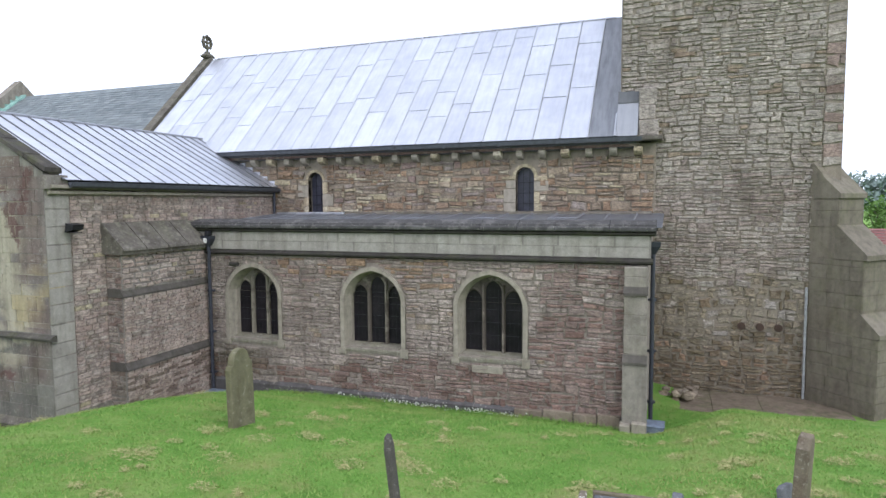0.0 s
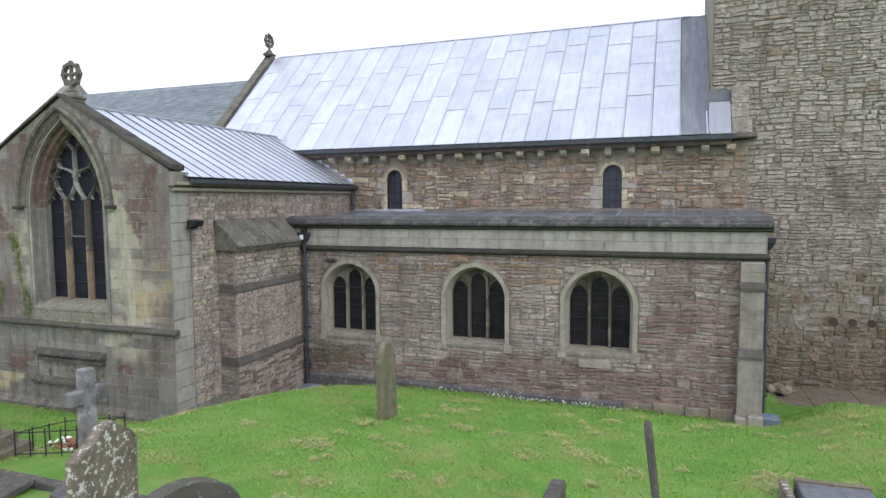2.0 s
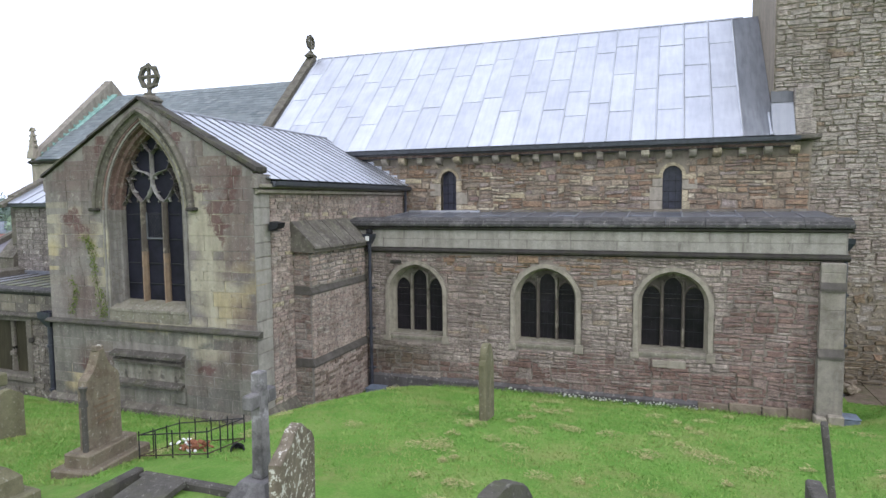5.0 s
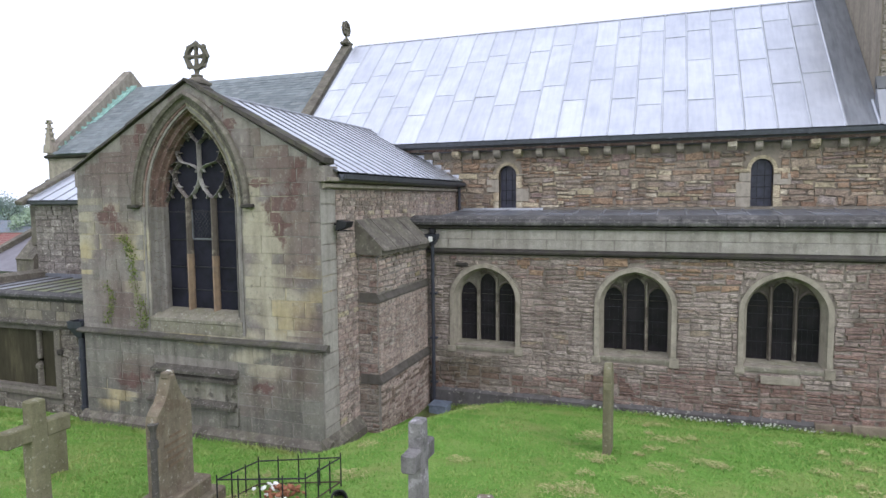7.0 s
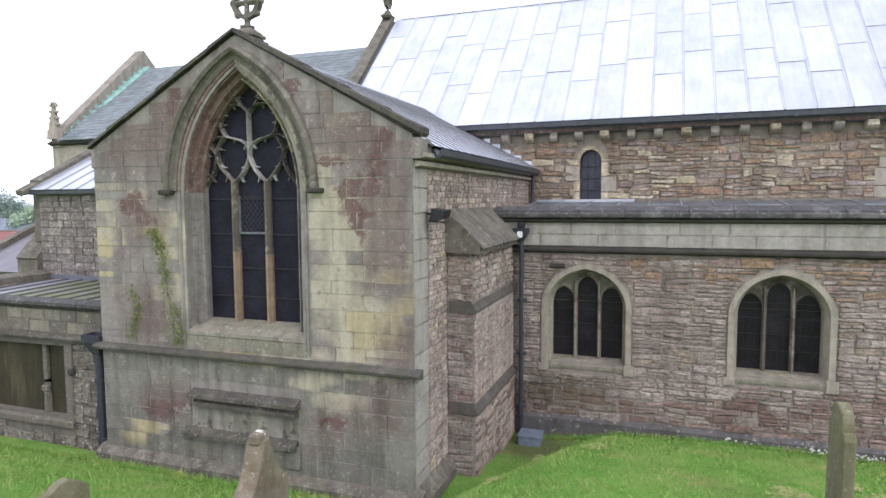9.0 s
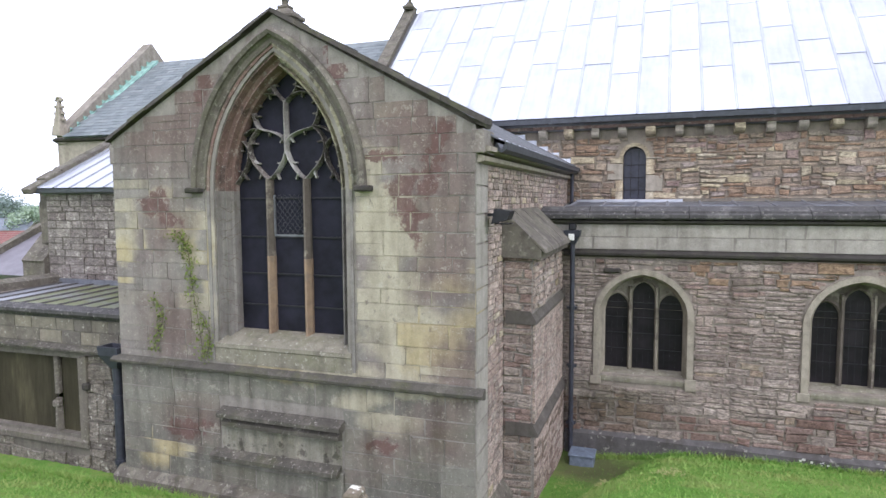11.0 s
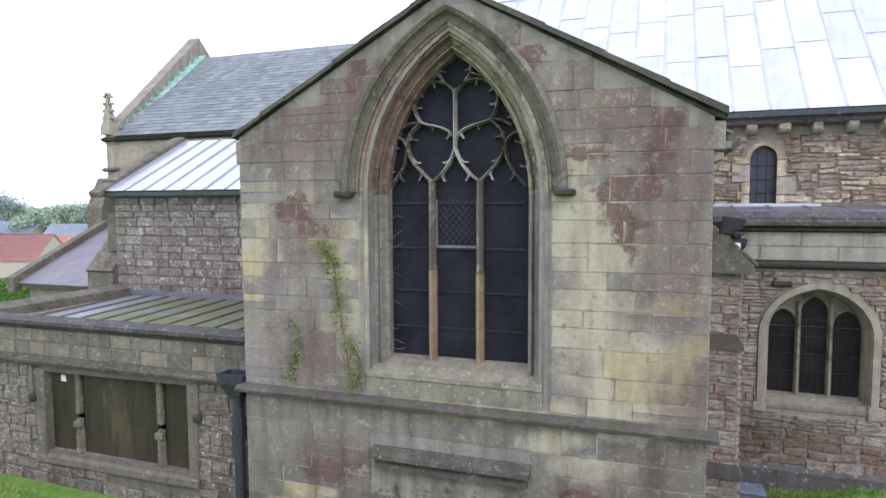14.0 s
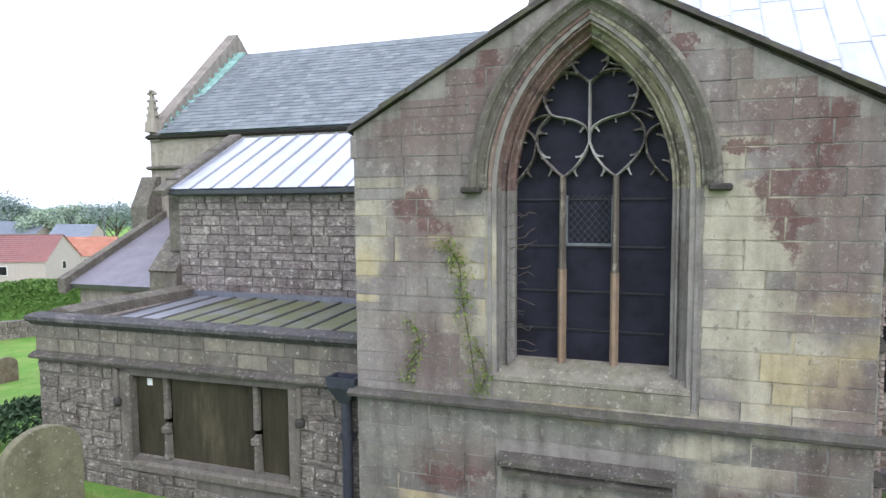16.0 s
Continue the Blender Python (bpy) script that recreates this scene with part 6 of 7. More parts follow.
lamp = tagged(base_empty("flood_lamp", (-12.22, -3.72, 4.05)), "small black floodlight fixed to the transept corner", "floodlight")
part("arm", boxed(0, 0.22, -0.02, 0.02, -0.02, 0.02), IRON, lamp)
part("housing", prism([(0.08, -0.12), (0.30, -0.06), (0.34, 0.05), (0.12, 0.08)], "y", -0.13, 0.13), IRON, lamp)
part("glass", boxed(0.12, 0.32, -0.11, 0.11, -0.125, -0.11), GLASS, lamp)


# ---- gable crosses and chancel coping ----
def wheel_cross(at, size, label, turn=0.0):
    c = tagged(base_empty("gable_cross", at), label, "stone cross")
    c.rotation_euler = (0, 0, turn)
    r = size * 0.30
    zc = size * 0.66
    part("base", loft([[(-0.26 * size, -0.2 * size, -0.1), (0.26 * size, -0.2 * size, -0.1), (0.26 * size, 0.2 * size, -0.1), (-0.26 * size, 0.2 * size, -0.1)],
                       [(-0.24 * size, -0.16 * size, 0.03), (0.24 * size, -0.16 * size, 0.03), (0.24 * size, 0.16 * size, 0.03), (-0.24 * size, 0.16 * size, 0.03)],
                       [(-0.07 * size, -0.07 * size, 0.16 * size), (0.07 * size, -0.07 * size, 0.16 * size), (0.07 * size, 0.07 * size, 0.16 * size), (-0.07 * size, 0.07 * size, 0.16 * size)]]), MOULD, c)
    part("base_moulding", boxed(-0.30 * size, 0.30 * size, -0.23 * size, 0.23 * size, -0.06, 0.0, 0.012), MOULD, c)
    part("collar", boxed(-0.12 * size, 0.12 * size, -0.11 * size, 0.11 * size, 0.13 * size, 0.19 * size, 0.012), MOULD, c)
    part("stem", boxed(-0.05 * size, 0.05 * size, -0.05 * size, 0.05 * size, 0.1 * size, zc - r, 0.01), MOULD, c)
    path = [(r * math.cos(2 * math.pi * k / 24), zc + r * math.sin(2 * math.pi * k / 24)) for k in range(24)]
    part("wheel", sweep(path, [(-0.045 * size, -0.07 * size), (0.045 * size, -0.07 * size), (0.045 * size, 0.07 * size), (-0.045 * size, 0.07 * size)], closed=True), MOULD, c, "pierced wheel")
    for k in range(4):
        a = k * math.pi / 2
        arm = bmesh.new()
        rod(arm, (0, 0, zc), (r * 1.1 * math.cos(a), 0, zc + r * 1.1 * math.sin(a)), 0.055 * size, 0.07 * size, 6)
        part("arm", arm, MOULD, c)
    for k in range(8):
        a = k * math.pi / 4
        knob = bmesh.new()
        bmesh.ops.create_icosphere(knob, subdivisions=1, radius=0.085 * size, matrix=Matrix.Translation((r * 1.13 * math.cos(a), 0, zc + r * 1.13 * math.sin(a))))
        part("knob", knob, MOULD, c)
    return c


wheel_cross((GCX, -3.86, 6.90), 0.76, "carved stone wheel cross on the transept gable")
wheel_cross((-18.0, 7.7, 10.55), 0.78, "slender weathered stone cross on the nave gable", math.pi / 2)


def gable_coping(x0, x1, y_lo, z_lo, y_top, z_top, mat, label, up=0.25):
    a = math.atan2(z_top - z_lo, y_top - y_lo)
    prof = [(y_lo, z_lo - 0.25), (y_lo, z_lo + 0.0), (y_lo + 0.1, z_lo + up), (y_top, z_top + up * 0.6), (2 * y_top - y_lo - 0.1, z_lo + up), (2 * y_top - y_lo, z_lo - 0.25), (y_top, z_top - 0.5)]
    return structure(solid("gable_coping", prism(prof, "x", x0, x1), mat), label, "coping")


gable_coping(-18.2, -17.82, 3.5, 6.2, 7.72, 10.35, MOULD, "dark weathered coping on the nave gable")
gable_coping(-29.22, -28.78, 3.85, 6.42, 7.75, 10.12, PIERSTONE, "brown weathered coping of the chancel gable", 0.32)
green = prism([(3.95, 6.55), (7.72, 9.66), (7.72, 9.52), (3.95, 6.40)], "x", -28.78, -28.47)
structure(solid("copper_flashing", green, VERDIGRIS), "green copper flashing beside the chancel gable", "flashing")
for k in range(14):
    t = k / 14
    part("flashing_step", boxed(-28.80, -28.75, 4.0 + 3.7 * t, 4.25 + 3.7 * t, 6.62 + 3.06 * t, 6.73 + 3.06 * t), VERDIGRIS, bpy.data.objects["copper_flashing"])
course("string_course", 3.9, 6.22, -29.3, -18.0, DARKSTONE, "dark eaves string of the chancel", 1.0)
course("string_course", 3.9, 5.30, -29.35, -18.0, MOULD, "weathered string of the chancel wall", 0.8)
pin = tagged(base_empty("pinnacle", (-29.12, 3.92, 6.45)), "slim crocketed stone pinnacle at the chancel corner", "pinnacle")
pin.scale = (1.15, 1.15, 1.08)
part("shaft", loft([[(-0.16, -0.16, 0), (0.16, -0.16, 0), (0.16, 0.16, 0), (-0.16, 0.16, 0)], [(-0.14, -0.14, 0.3), (0.14, -0.14, 0.3), (0.14, 0.14, 0.3), (-0.14, 0.14, 0.3)]]), DRESSED, pin)
part("spire", loft([[(-0.12, -0.12, 0.3), (0.12, -0.12, 0.3), (0.12, 0.12, 0.3), (-0.12, 0.12, 0.3)], [(-0.03, -0.03, 1.15), (0.03, -0.03, 1.15), (0.03, 0.03, 1.15), (-0.03, 0.03, 1.15)]]), DRESSED, pin)
for k in range(4):
    for s in (-1, 1):
        zc = 0.45 + 0.2 * k
        w = 0.12 - 0.022 * k
        part("crocket", boxed(s * (w + 0.04) - 0.045, s * (w + 0.04) + 0.045, -0.05, 0.05, zc, zc + 0.08, 0.015), DRESSED, pin)
part("finial", boxed(-0.07, 0.07, -0.07, 0.07, 1.12, 1.2, 0.02), DRESSED, pin)
chb = solid("buttress", prism([(0.3, -2.0), (-0.62, -2.0), (-0.62, 2.75), (-0.66, 2.80), (0.0, 3.52), (0.3, 3.52)], "x", -25.12, -24.38), MOULD)
structure(chb, "weathered choir buttress with a sloping cap", "buttress")
part("upper_stage", boxed(-24.78, -24.38, -0.35, 0.3, 3.2, 4.5, 0.02), MOULD, chb)
structure(solid("buttress", prism([(4.2, -2.0), (3.3, -2.0), (3.3, 4.2), (3.75, 5.1), (4.2, 5.1)], "x", -29.5, -28.9), MOULD), "slim corner buttress of the chancel", "buttress")
structure(solid("vestry_coping", prism([(0.30, 2.0), (3.95, 3.7), (3.95, 4.08), (0.28, 2.38)], "x", -28.98, -28.72), MOULD), "dark coping along the vestry verge", "coping")

# ---- chancel slates ----
slate_roof = structure(base_empty("roof_chancel", (-23.5, 3.7, 6.4)), "chancel roof of grey-blue slates with lichen", "slate roof")
inv_s = Matrix.Translation((23.5, -3.7, -6.4))
sang, sl = math.atan2(9.52 - 6.38, 7.72 - 3.70), math.hypot(9.52 - 6.38, 7.72 - 3.70)
frame_s = tilted(sang, "x", (0, 3.66, 6.37))
me = bpy.data.meshes.new("slate")
tmp = sheet_bm(0.292, 0.24, 0.008, 0.012)
tmp.to_mesh(me)
tmp.free()
me.materials.append(SLATE)
rows_n = int(sl / 0.2)
vs, fs = [], []
count = 0
for r in range(rows_n):
    for c in range(37):
        x = -28.6 + 0.3 * c + (0.15 if r % 2 else 0)
        if x > -18.2:
            continue
        local = Matrix.Translation((x, 0.2 * r, R.uniform(0.0, 0.006))) @ Matrix.Rotation(R.uniform(-0.012, 0.012), 4, "Z")
        if x < -21.5 and r < 13 and count < 300:
            count += 1
            ob = new("slate", me)
            ob.parent = slate_roof
            ob.matrix_local = inv_s @ frame_s @ local
        else:
            k = len(vs)
            vs += [tuple(inv_s @ frame_s @ local @ v.co) for v in me.vertices]
            fs += [tuple(i + k for i in p.vertices) for p in me.polygons]
mj = bpy.data.meshes.new("slates")
mj.from_pydata(vs, [], fs)
mj.materials.append(SLATE_JOINED)
ob = new("slates", mj)
ob.parent = slate_roof
tagged(ob, kind="stuff")
ob = part("ridge_tiles", prism([(7.56, 9.42), (7.72, 9.58), (7.88, 9.42)], "x", -28.7, -18.1), SLATE_JOINED, slate_roof)
ob.matrix_local = inv_s


# ---- churchyard: gravestones ----
def stone_outline(style, w, h):
    hw = w / 2
    if style == "round":
        return [(-hw, -0.35), (hw, -0.35)] + [(hw * math.cos(a), h - hw * 0.75 + hw * 0.75 * math.sin(a)) for a in [math.pi * k / 14 for k in range(15)]]
    if style == "shoulder":
        r = hw * 0.72
        top = [(r * math.cos(a), h - r + r * math.sin(a)) for a in [math.pi * k / 12 for k in range(13)]]
        return [(-hw, -0.35), (hw, -0.35), (hw, h - r - 0.10), (hw - 0.03, h - r - 0.04), (r, h - r - 0.03)] + top + [(-r, h - r - 0.03), (-hw + 0.03, h - r - 0.04), (-hw, h - r - 0.10)]
    if style == "gothic":
        return [(-hw, -0.35), (hw, -0.35), (hw, h * 0.66), (hw * 0.94, h * 0.71), (hw * 0.74, h * 0.745), (hw * 0.50, h * 0.78), (hw * 0.33, h * 0.84), (hw * 0.22, h * 0.92), (hw * 0.13, h), (-hw * 0.13, h), (-hw * 0.22, h * 0.92), (-hw * 0.33, h * 0.84), (-hw * 0.50, h * 0.78), (-hw * 0.74, h * 0.745), (-hw * 0.94, h * 0.71), (-hw, h * 0.66)]
    if style == "broken":
        return [(-hw, -0.35), (hw, -0.35), (hw, h * 0.80), (hw * 0.82, h * 0.88), (hw * 0.5, h * 0.92), (hw * 0.22, h), (-hw * 0.12, h * 0.985), (-hw * 0.38, h * 0.9), (-hw * 0.72, h * 0.88), (-hw, h * 0.83)]
    if style == "slant":
        return [(-hw, -0.35), (hw, -0.35), (hw, h * 0.93), (hw * 0.5, h), (-hw * 0.4, h * 0.985), (-hw, h * 0.9)]
    return [(-hw, -0.35), (hw, -0.35), (hw, h), (-hw, h)]


def headstone(at, w, h, thick, style, mat, label, yaw=90.0, lean=(0.0, 0.0), base=None, name="headstone"):
    x, y = at
    g = tagged(base_empty(name, (x, y, ground_z(x, y))), label, "gravestone", "gravestones in the churchyard")
    g.rotation_euler = (radians(lean[0]), radians(lean[1]), radians(yaw))
    lift = 0.0
    if base:
        lift = base[1]
        part("plinth", boxed(-base[0] / 2, base[0] / 2, -base[2] / 2, base[2] / 2, -0.3, base[1], 0.02), mat, g)
        if len(base) > 3:
            part("step", boxed(-base[0] / 2 - base[3], base[0] / 2 + base[3], -base[2] / 2 - base[3], base[2] / 2 + base[3], -0.3, base[1] * 0.45, 0.02), mat, g)
    out = [(a, b + lift if b > 0 else b) for a, b in stone_outline(style, w, h - lift)]
    bm = prism(out, "y", -thick / 2, thick / 2)
    bmesh.ops.bevel(bm, geom=[e for e in bm.edges if abs(e.verts[0].co.y - e.verts[1].co.y) < 0.001], offset=0.012, segments=1, affect="EDGES", clamp_overlap=True)
    part("slab", bm, mat, g)
    return g


headstone((-7.02, -4.80), 0.60, 1.36, 0.12, "shoulder", GRAVE, "tall mossy brown headstone with a rounded shouldered top", 91, (0, -2))
headstone((-2.43, -8.35), 0.11, 1.33, 0.065, "slant", GRAVE_DARK, "narrow weathered headstone leaning edge-on in the turf", 84, (-7, 0))
headstone((1.09, -6.8), 0.26, 1.18, 0.12, "slant", GRAVE_BROWN, "eroded brown headstone with a chipped edge", 70, (2, 3))
headstone((-3.1, -10.6), 0.3, 1.44, 0.10, "plain", GRAVE_DARK, "short dark squared headstone", 88)
headstone((-4.95, -11.95), 0.86, 1.72, 0.11, "round", GRAVE_DARK, "broad dark headstone with a round top", 78)
headstone((-7.38, -10.30), 0.82, 1.30, 0.12, "broken", GRAVE_LICHEN, "broken headstone crusted with white lichen patches", 100, (0, 1))
tall = headstone((-11.7, -8.62), 0.64, 1.72, 0.15, "gothic", GRAVE_BROWN, "tall brown headstone with a pointed top on a stepped base", 96, (0, 0), (0.95, 0.34, 0.42, 0.12))
part("corner_shaft", rod(rod(rod(bmesh.new(), (-0.345, -0.05, 0.34), (-0.345, -0.05, 1.24), 0.04, 0.032, 8), (-0.345, -0.05, 0.98), (-0.345, -0.05, 1.06), 0.058, 0.05, 8), (-0.345, -0.05, 1.16), (-0.345, -0.05, 1.25), 0.03, 0.062, 8), GRAVE_DARK, tall, "dark carved corner shaft")
part("finial", boxed(-0.07, 0.07, -0.05, 0.05, 1.68, 1.76, 0.015), GRAVE_LICHEN, tall)
lines = bmesh.new()
for k, w in enumerate((0.13, 0.19, 0.16, 0.20, 0.11)):
    box(lines, -w, w, -0.079, -0.07, 0.66 + 0.085 * k, 0.69 + 0.085 * k)
part("inscription", lines, RUST_STONE, tall, "worn russet carved lines")
headstone((-14.7, -7.9), 0.58, 0.84, 0.12, "broken", GRAVE, "low worn brown headstone", 85)
headstone((-20.98, -6.6), 0.86, 1.50, 0.12, "round", GRAVE, "wide mossy headstone with a smooth round top", 80)
headstone((-33.5, 2.1), 0.6, 0.8, 0.12, "round", GRAVE_BROWN, "small far brown headstone by the boundary wall", 70)
headstone((1.20, -5.52), 0.34, 0.20, 0.07, "slant", GRAVE_GREY, "low tilted blue-grey slab in the turf", 62, (-10, 6))
headstone((-0.03, -7.93), 0.18, 0.96, 0.08, "round", GRAVE_GREY, "narrow blue-grey headstone with a round top", 80)


def cross_stone(at, top, mat, label, yaw, arm=0.28, thick=0.13, base_h=0.55):
    x, y = at
    z = ground_z(x, y)
    h = top - z
    c = tagged(base_empty("cross_monument", (x, y, z)), label, "gravestone", "gravestones in the churchyard")
    c.rotation_euler = (0, 0, radians(yaw))
    t = thick / 2
    part("base", loft([[(-0.30, -0.26, -0.2), (0.30, -0.26, -0.2), (0.30, 0.26, -0.2), (-0.30, 0.26, -0.2)], [(-0.28, -0.24, base_h * 0.75), (0.28, -0.24, base_h * 0.75), (0.28, 0.24, base_h * 0.75), (-0.28, 0.24, base_h * 0.75)],
                       [(-0.17, -0.15, base_h), (0.17, -0.15, base_h), (0.17, 0.15, base_h), (-0.17, 0.15, base_h)]]), mat, c)
    part("step", boxed(-0.42, 0.42, -0.36, 0.36, -0.3, base_h * 0.35, 0.02), mat, c)
    sh = loft([[(-0.085, -t, base_h), (0.085, -t, base_h), (0.085, t, base_h), (-0.085, t, base_h)], [(-0.07, -t * 0.85, h), (0.07, -t * 0.85, h), (0.07, t * 0.85, h), (-0.07, t * 0.85, h)]])
    bmesh.ops.bevel(sh, geom=sh.edges[:], offset=0.012, segments=1, affect="EDGES")
    part("shaft", sh, mat, c)
    za = h - 0.28
    for s in (-1, 1):
        a, b = sorted((s * 0.06, s * arm))
        part("arm", boxed(a, b, -t * 0.88, t * 0.88, za - 0.075, za + 0.075, 0.014), mat, c)
    return c


cross_stone((-8.03, -9.89), 2.80, CROSS_GREY, "grey granite cross on a tapered base", 90, 0.22)
cross_stone((-11.5, -10.4), 2.76, GRAVE, "mossy stone cross on stepped base", 88, 0.30, 0.14, 0.5)

# kerbed grave of dark fallen slabs
kerb = tagged(base_empty("grave_kerb", (-9.55, -9.75, ground_z(-9.55, -9.75))), "sunken grave kerb of dark mossy slabs", "grave kerb")
for x0, x1, y0, y1, z in ((-0.6, 0.9, 0.27, 0.40, 0.09), (-0.6, 0.9, -0.53, -0.42, 0.05), (-0.75, -0.62, -0.53, 0.40, 0.12), (0.86, 0.98, -0.5, 0.4, 0.08)):
    part("kerb_slab", boxed(x0, x1, y0, y1, -0.2, z, 0.02), GRAVE_DARK, kerb)
part("fallen_slab", prism([(-0.3, -0.02), (0.25, 0.05), (0.25, 0.12), (-0.3, 0.05)], "x", -0.45, 0.15), GRAVE_DARK, kerb)
ledger = tagged(base_empty("ledger_stone", (-0.53, -6.42, ground_z(-0.53, -6.42))), "flat grey ledger stone with pale kerb edge", "grave slab")
ledger.rotation_euler = (0, 0, radians(2))
part("slab", boxed(-0.38, 0.40, -0.27, 0.25, -0.1, 0.18, 0.015), GRAVE_GREY, ledger, "grey flat slab")
part("slab_rim", boxed(-0.40, 0.42, 0.252, 0.31, -0.1, 0.21, 0.012), GRAVE_BROWN, ledger, "pale worn back edge")
part("kerb_edge", boxed(-0.46, 0.46, -0.35, -0.28, -0.1, 0.14, 0.015), GRAVE_LICHEN, ledger)
part("kerb_edge", boxed(-0.56, -0.47, -0.35, 0.34, -0.1, 0.17, 0.015), GRAVE_LICHEN, ledger)


# ---- iron grave railing ----
FX0, FX1, FY0, FY1 = -11.22, -10.0, -8.42, -7.62
rail = tagged(base_empty("grave_railing", (-10.6, -8.0, ground_z(-10.6, -8.0))), "low rusty black iron railing round a grave", "railing")
fz = rail.location.z


def fence_pt(x, y, z):
    return (x + 10.6, y + 8.0, ground_z(x, y) - fz + z)


posts = [(FX0 + (FX1 - FX0) * k / 4, y) for k in range(5) for y in (FY0, FY1)] + [(x, FY0 + (FY1 - FY0) * k / 3) for k in (1, 2) for x in (FX0, FX1)]
for x, y in posts:
    corner = (x in (FX0, FX1)) and (y in (FY0, FY1))
    part("post", rod(bmesh.new(), fence_pt(x, y, -0.1), fence_pt(x, y, 0.43 if corner else 0.40), 0.011, 0.009, 6), IRON, rail)
for z in (0.37, 0.06):
    for (xa, ya), (xb, yb) in (((FX0, FY0), (FX1, FY0)), ((FX0, FY1), (FX1, FY1)), ((FX0, FY0), (FX0, FY1)), ((FX1, FY0), (FX1, FY1))):
        part("rail", rod(bmesh.new(), fence_pt(xa, ya, z), fence_pt(xb, yb, z), 0.009, 0.009, 6), RUST if z < 0.1 else IRON, rail)
pot = tagged(base_empty("flower_pot", (-9.88, -7.95, ground_z(-9.88, -7.95))), "black overturned flower pot beside the railing", "flower pot")
pot.rotation_euler = (radians(78), 0, radians(40))
part("pot_wall", loft([[(r * math.cos(2 * math.pi * k / 12), r * math.sin(2 * math.pi * k / 12), z) for k in range(12)] for r, z in ((0.06, 0), (0.09, 0.16), (0.1, 0.16), (0.1, 0.19), (0.085, 0.19), (0.06, 0.04))]), IRON, pot)
wreath = tagged(base_empty("flower_tribute", (-10.55, -8.05, ground_z(-10.55, -8.05))), "faded white and russet flower tribute on the grave", "flowers")
mats = (plain("russet_petals", (0.24, 0.10, 0.055), 0.9), WHITE)
for k in range(60):
    white = k % 5 == 0
    a, r = R.uniform(0, 6.28), R.uniform(0, 0.26)
    p = Vector((r * math.cos(a) * 1.2 - (0.15 if white else 0), r * math.sin(a) * 0.8, R.uniform(0.02, 0.16 - r * 0.35)))
    s = R.uniform(0.03, 0.05)
    bm = bmesh.new()
    bmesh.ops.create_icosphere(bm, subdivisions=1, radius=s, matrix=Matrix.Translation(p) @ Euler((R.uniform(-1, 1), R.uniform(-1, 1), 0)).to_matrix().to_4x4() @ Matrix.Diagonal((1, 0.8, 0.4, 1)))
    part("flower_head", bm, mats[1 if white else 0], wreath)


# ---- foliage ----
def leaf_mat(name, tones):
    s = Shade(name, 0.7, spec=0.25)
    base = s.ramp(s.random(True), [(i / (len(tones) - 1), c) for i, c in enumerate(tones)])
    s.colour(base)
    s.b.inputs["Transmission Weight"].default_value = 0.0
    return s.m


LEAF_DARK = leaf_mat("dark_leaf", [(0.02, 0.045, 0.02), (0.035, 0.07, 0.03), (0.05, 0.085, 0.04)])
# distance haze is put into the leaf colour of the far trees
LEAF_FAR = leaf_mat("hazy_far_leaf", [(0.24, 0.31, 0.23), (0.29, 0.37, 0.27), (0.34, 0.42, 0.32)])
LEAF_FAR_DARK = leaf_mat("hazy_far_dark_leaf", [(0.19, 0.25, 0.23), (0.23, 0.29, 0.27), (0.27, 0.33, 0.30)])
LEAF_LIME = leaf_mat("lime_leaf", [(0.085, 0.165, 0.04), (0.125, 0.225, 0.052), (0.105, 0.19, 0.045)])
BARK = plain("bark", (0.10, 0.08, 0.06), 0.9, 0, 0.4, 20)
IVYLEAF = leaf_mat("ivy_leaf", [(0.11, 0.16, 0.03), (0.15, 0.20, 0.042), (0.085, 0.125, 0.026), (0.21, 0.23, 0.075)])
STRAW = leaf_mat("dry_cut_grass", [(0.34, 0.33, 0.14), (0.44, 0.40, 0.20), (0.26, 0.28, 0.10), (0.23, 0.20, 0.09)])


def grass_mat():
    s = Shade("mown_grass_blade", 0.7, spec=0.25)
    base = s.ramp(s.random(True), [(0, (0.115, 0.255, 0.04)), (0.4, (0.14, 0.29, 0.052)), (0.75, (0.185, 0.315, 0.07)), (1, (0.235, 0.33, 0.09))])
    s.colour(s.mix(s.band(s.noise(0.7, 5, 0.65), 0.45, 0.64, 0.7), base, (0.315, 0.315, 0.118)))
    return s.m


def leaves(points, size, rng):
    vs, fs = [], []
    for p in points:
        q = Euler((rng.uniform(-1.2, 1.2), rng.uniform(-1.2, 1.2), rng.uniform(0, 6.28))).to_matrix()
        s = size * rng.uniform(0.6, 1.4)
        k = len(vs)
        for v in ((-s, 0, 0), (-s * 0.2, -s * 0.5, s * 0.12), (s, 0, 0), (s * 0.1, s * 0.5, s * 0.12)):
            vs.append(tuple(Vector(p) + q @ Vector(v)))
        fs.append((k, k + 1, k + 2, k + 3))
    return vs, fs


BLADE = grass_mat()


def from_lists(name, vs, fs, mat, parent=None):
    me = bpy.data.meshes.new(name)
    me.from_pydata(vs, [], fs)
    me.materials.append(mat)
    ob = new(name, me)
    if parent:
        ob.parent = parent
    return ob


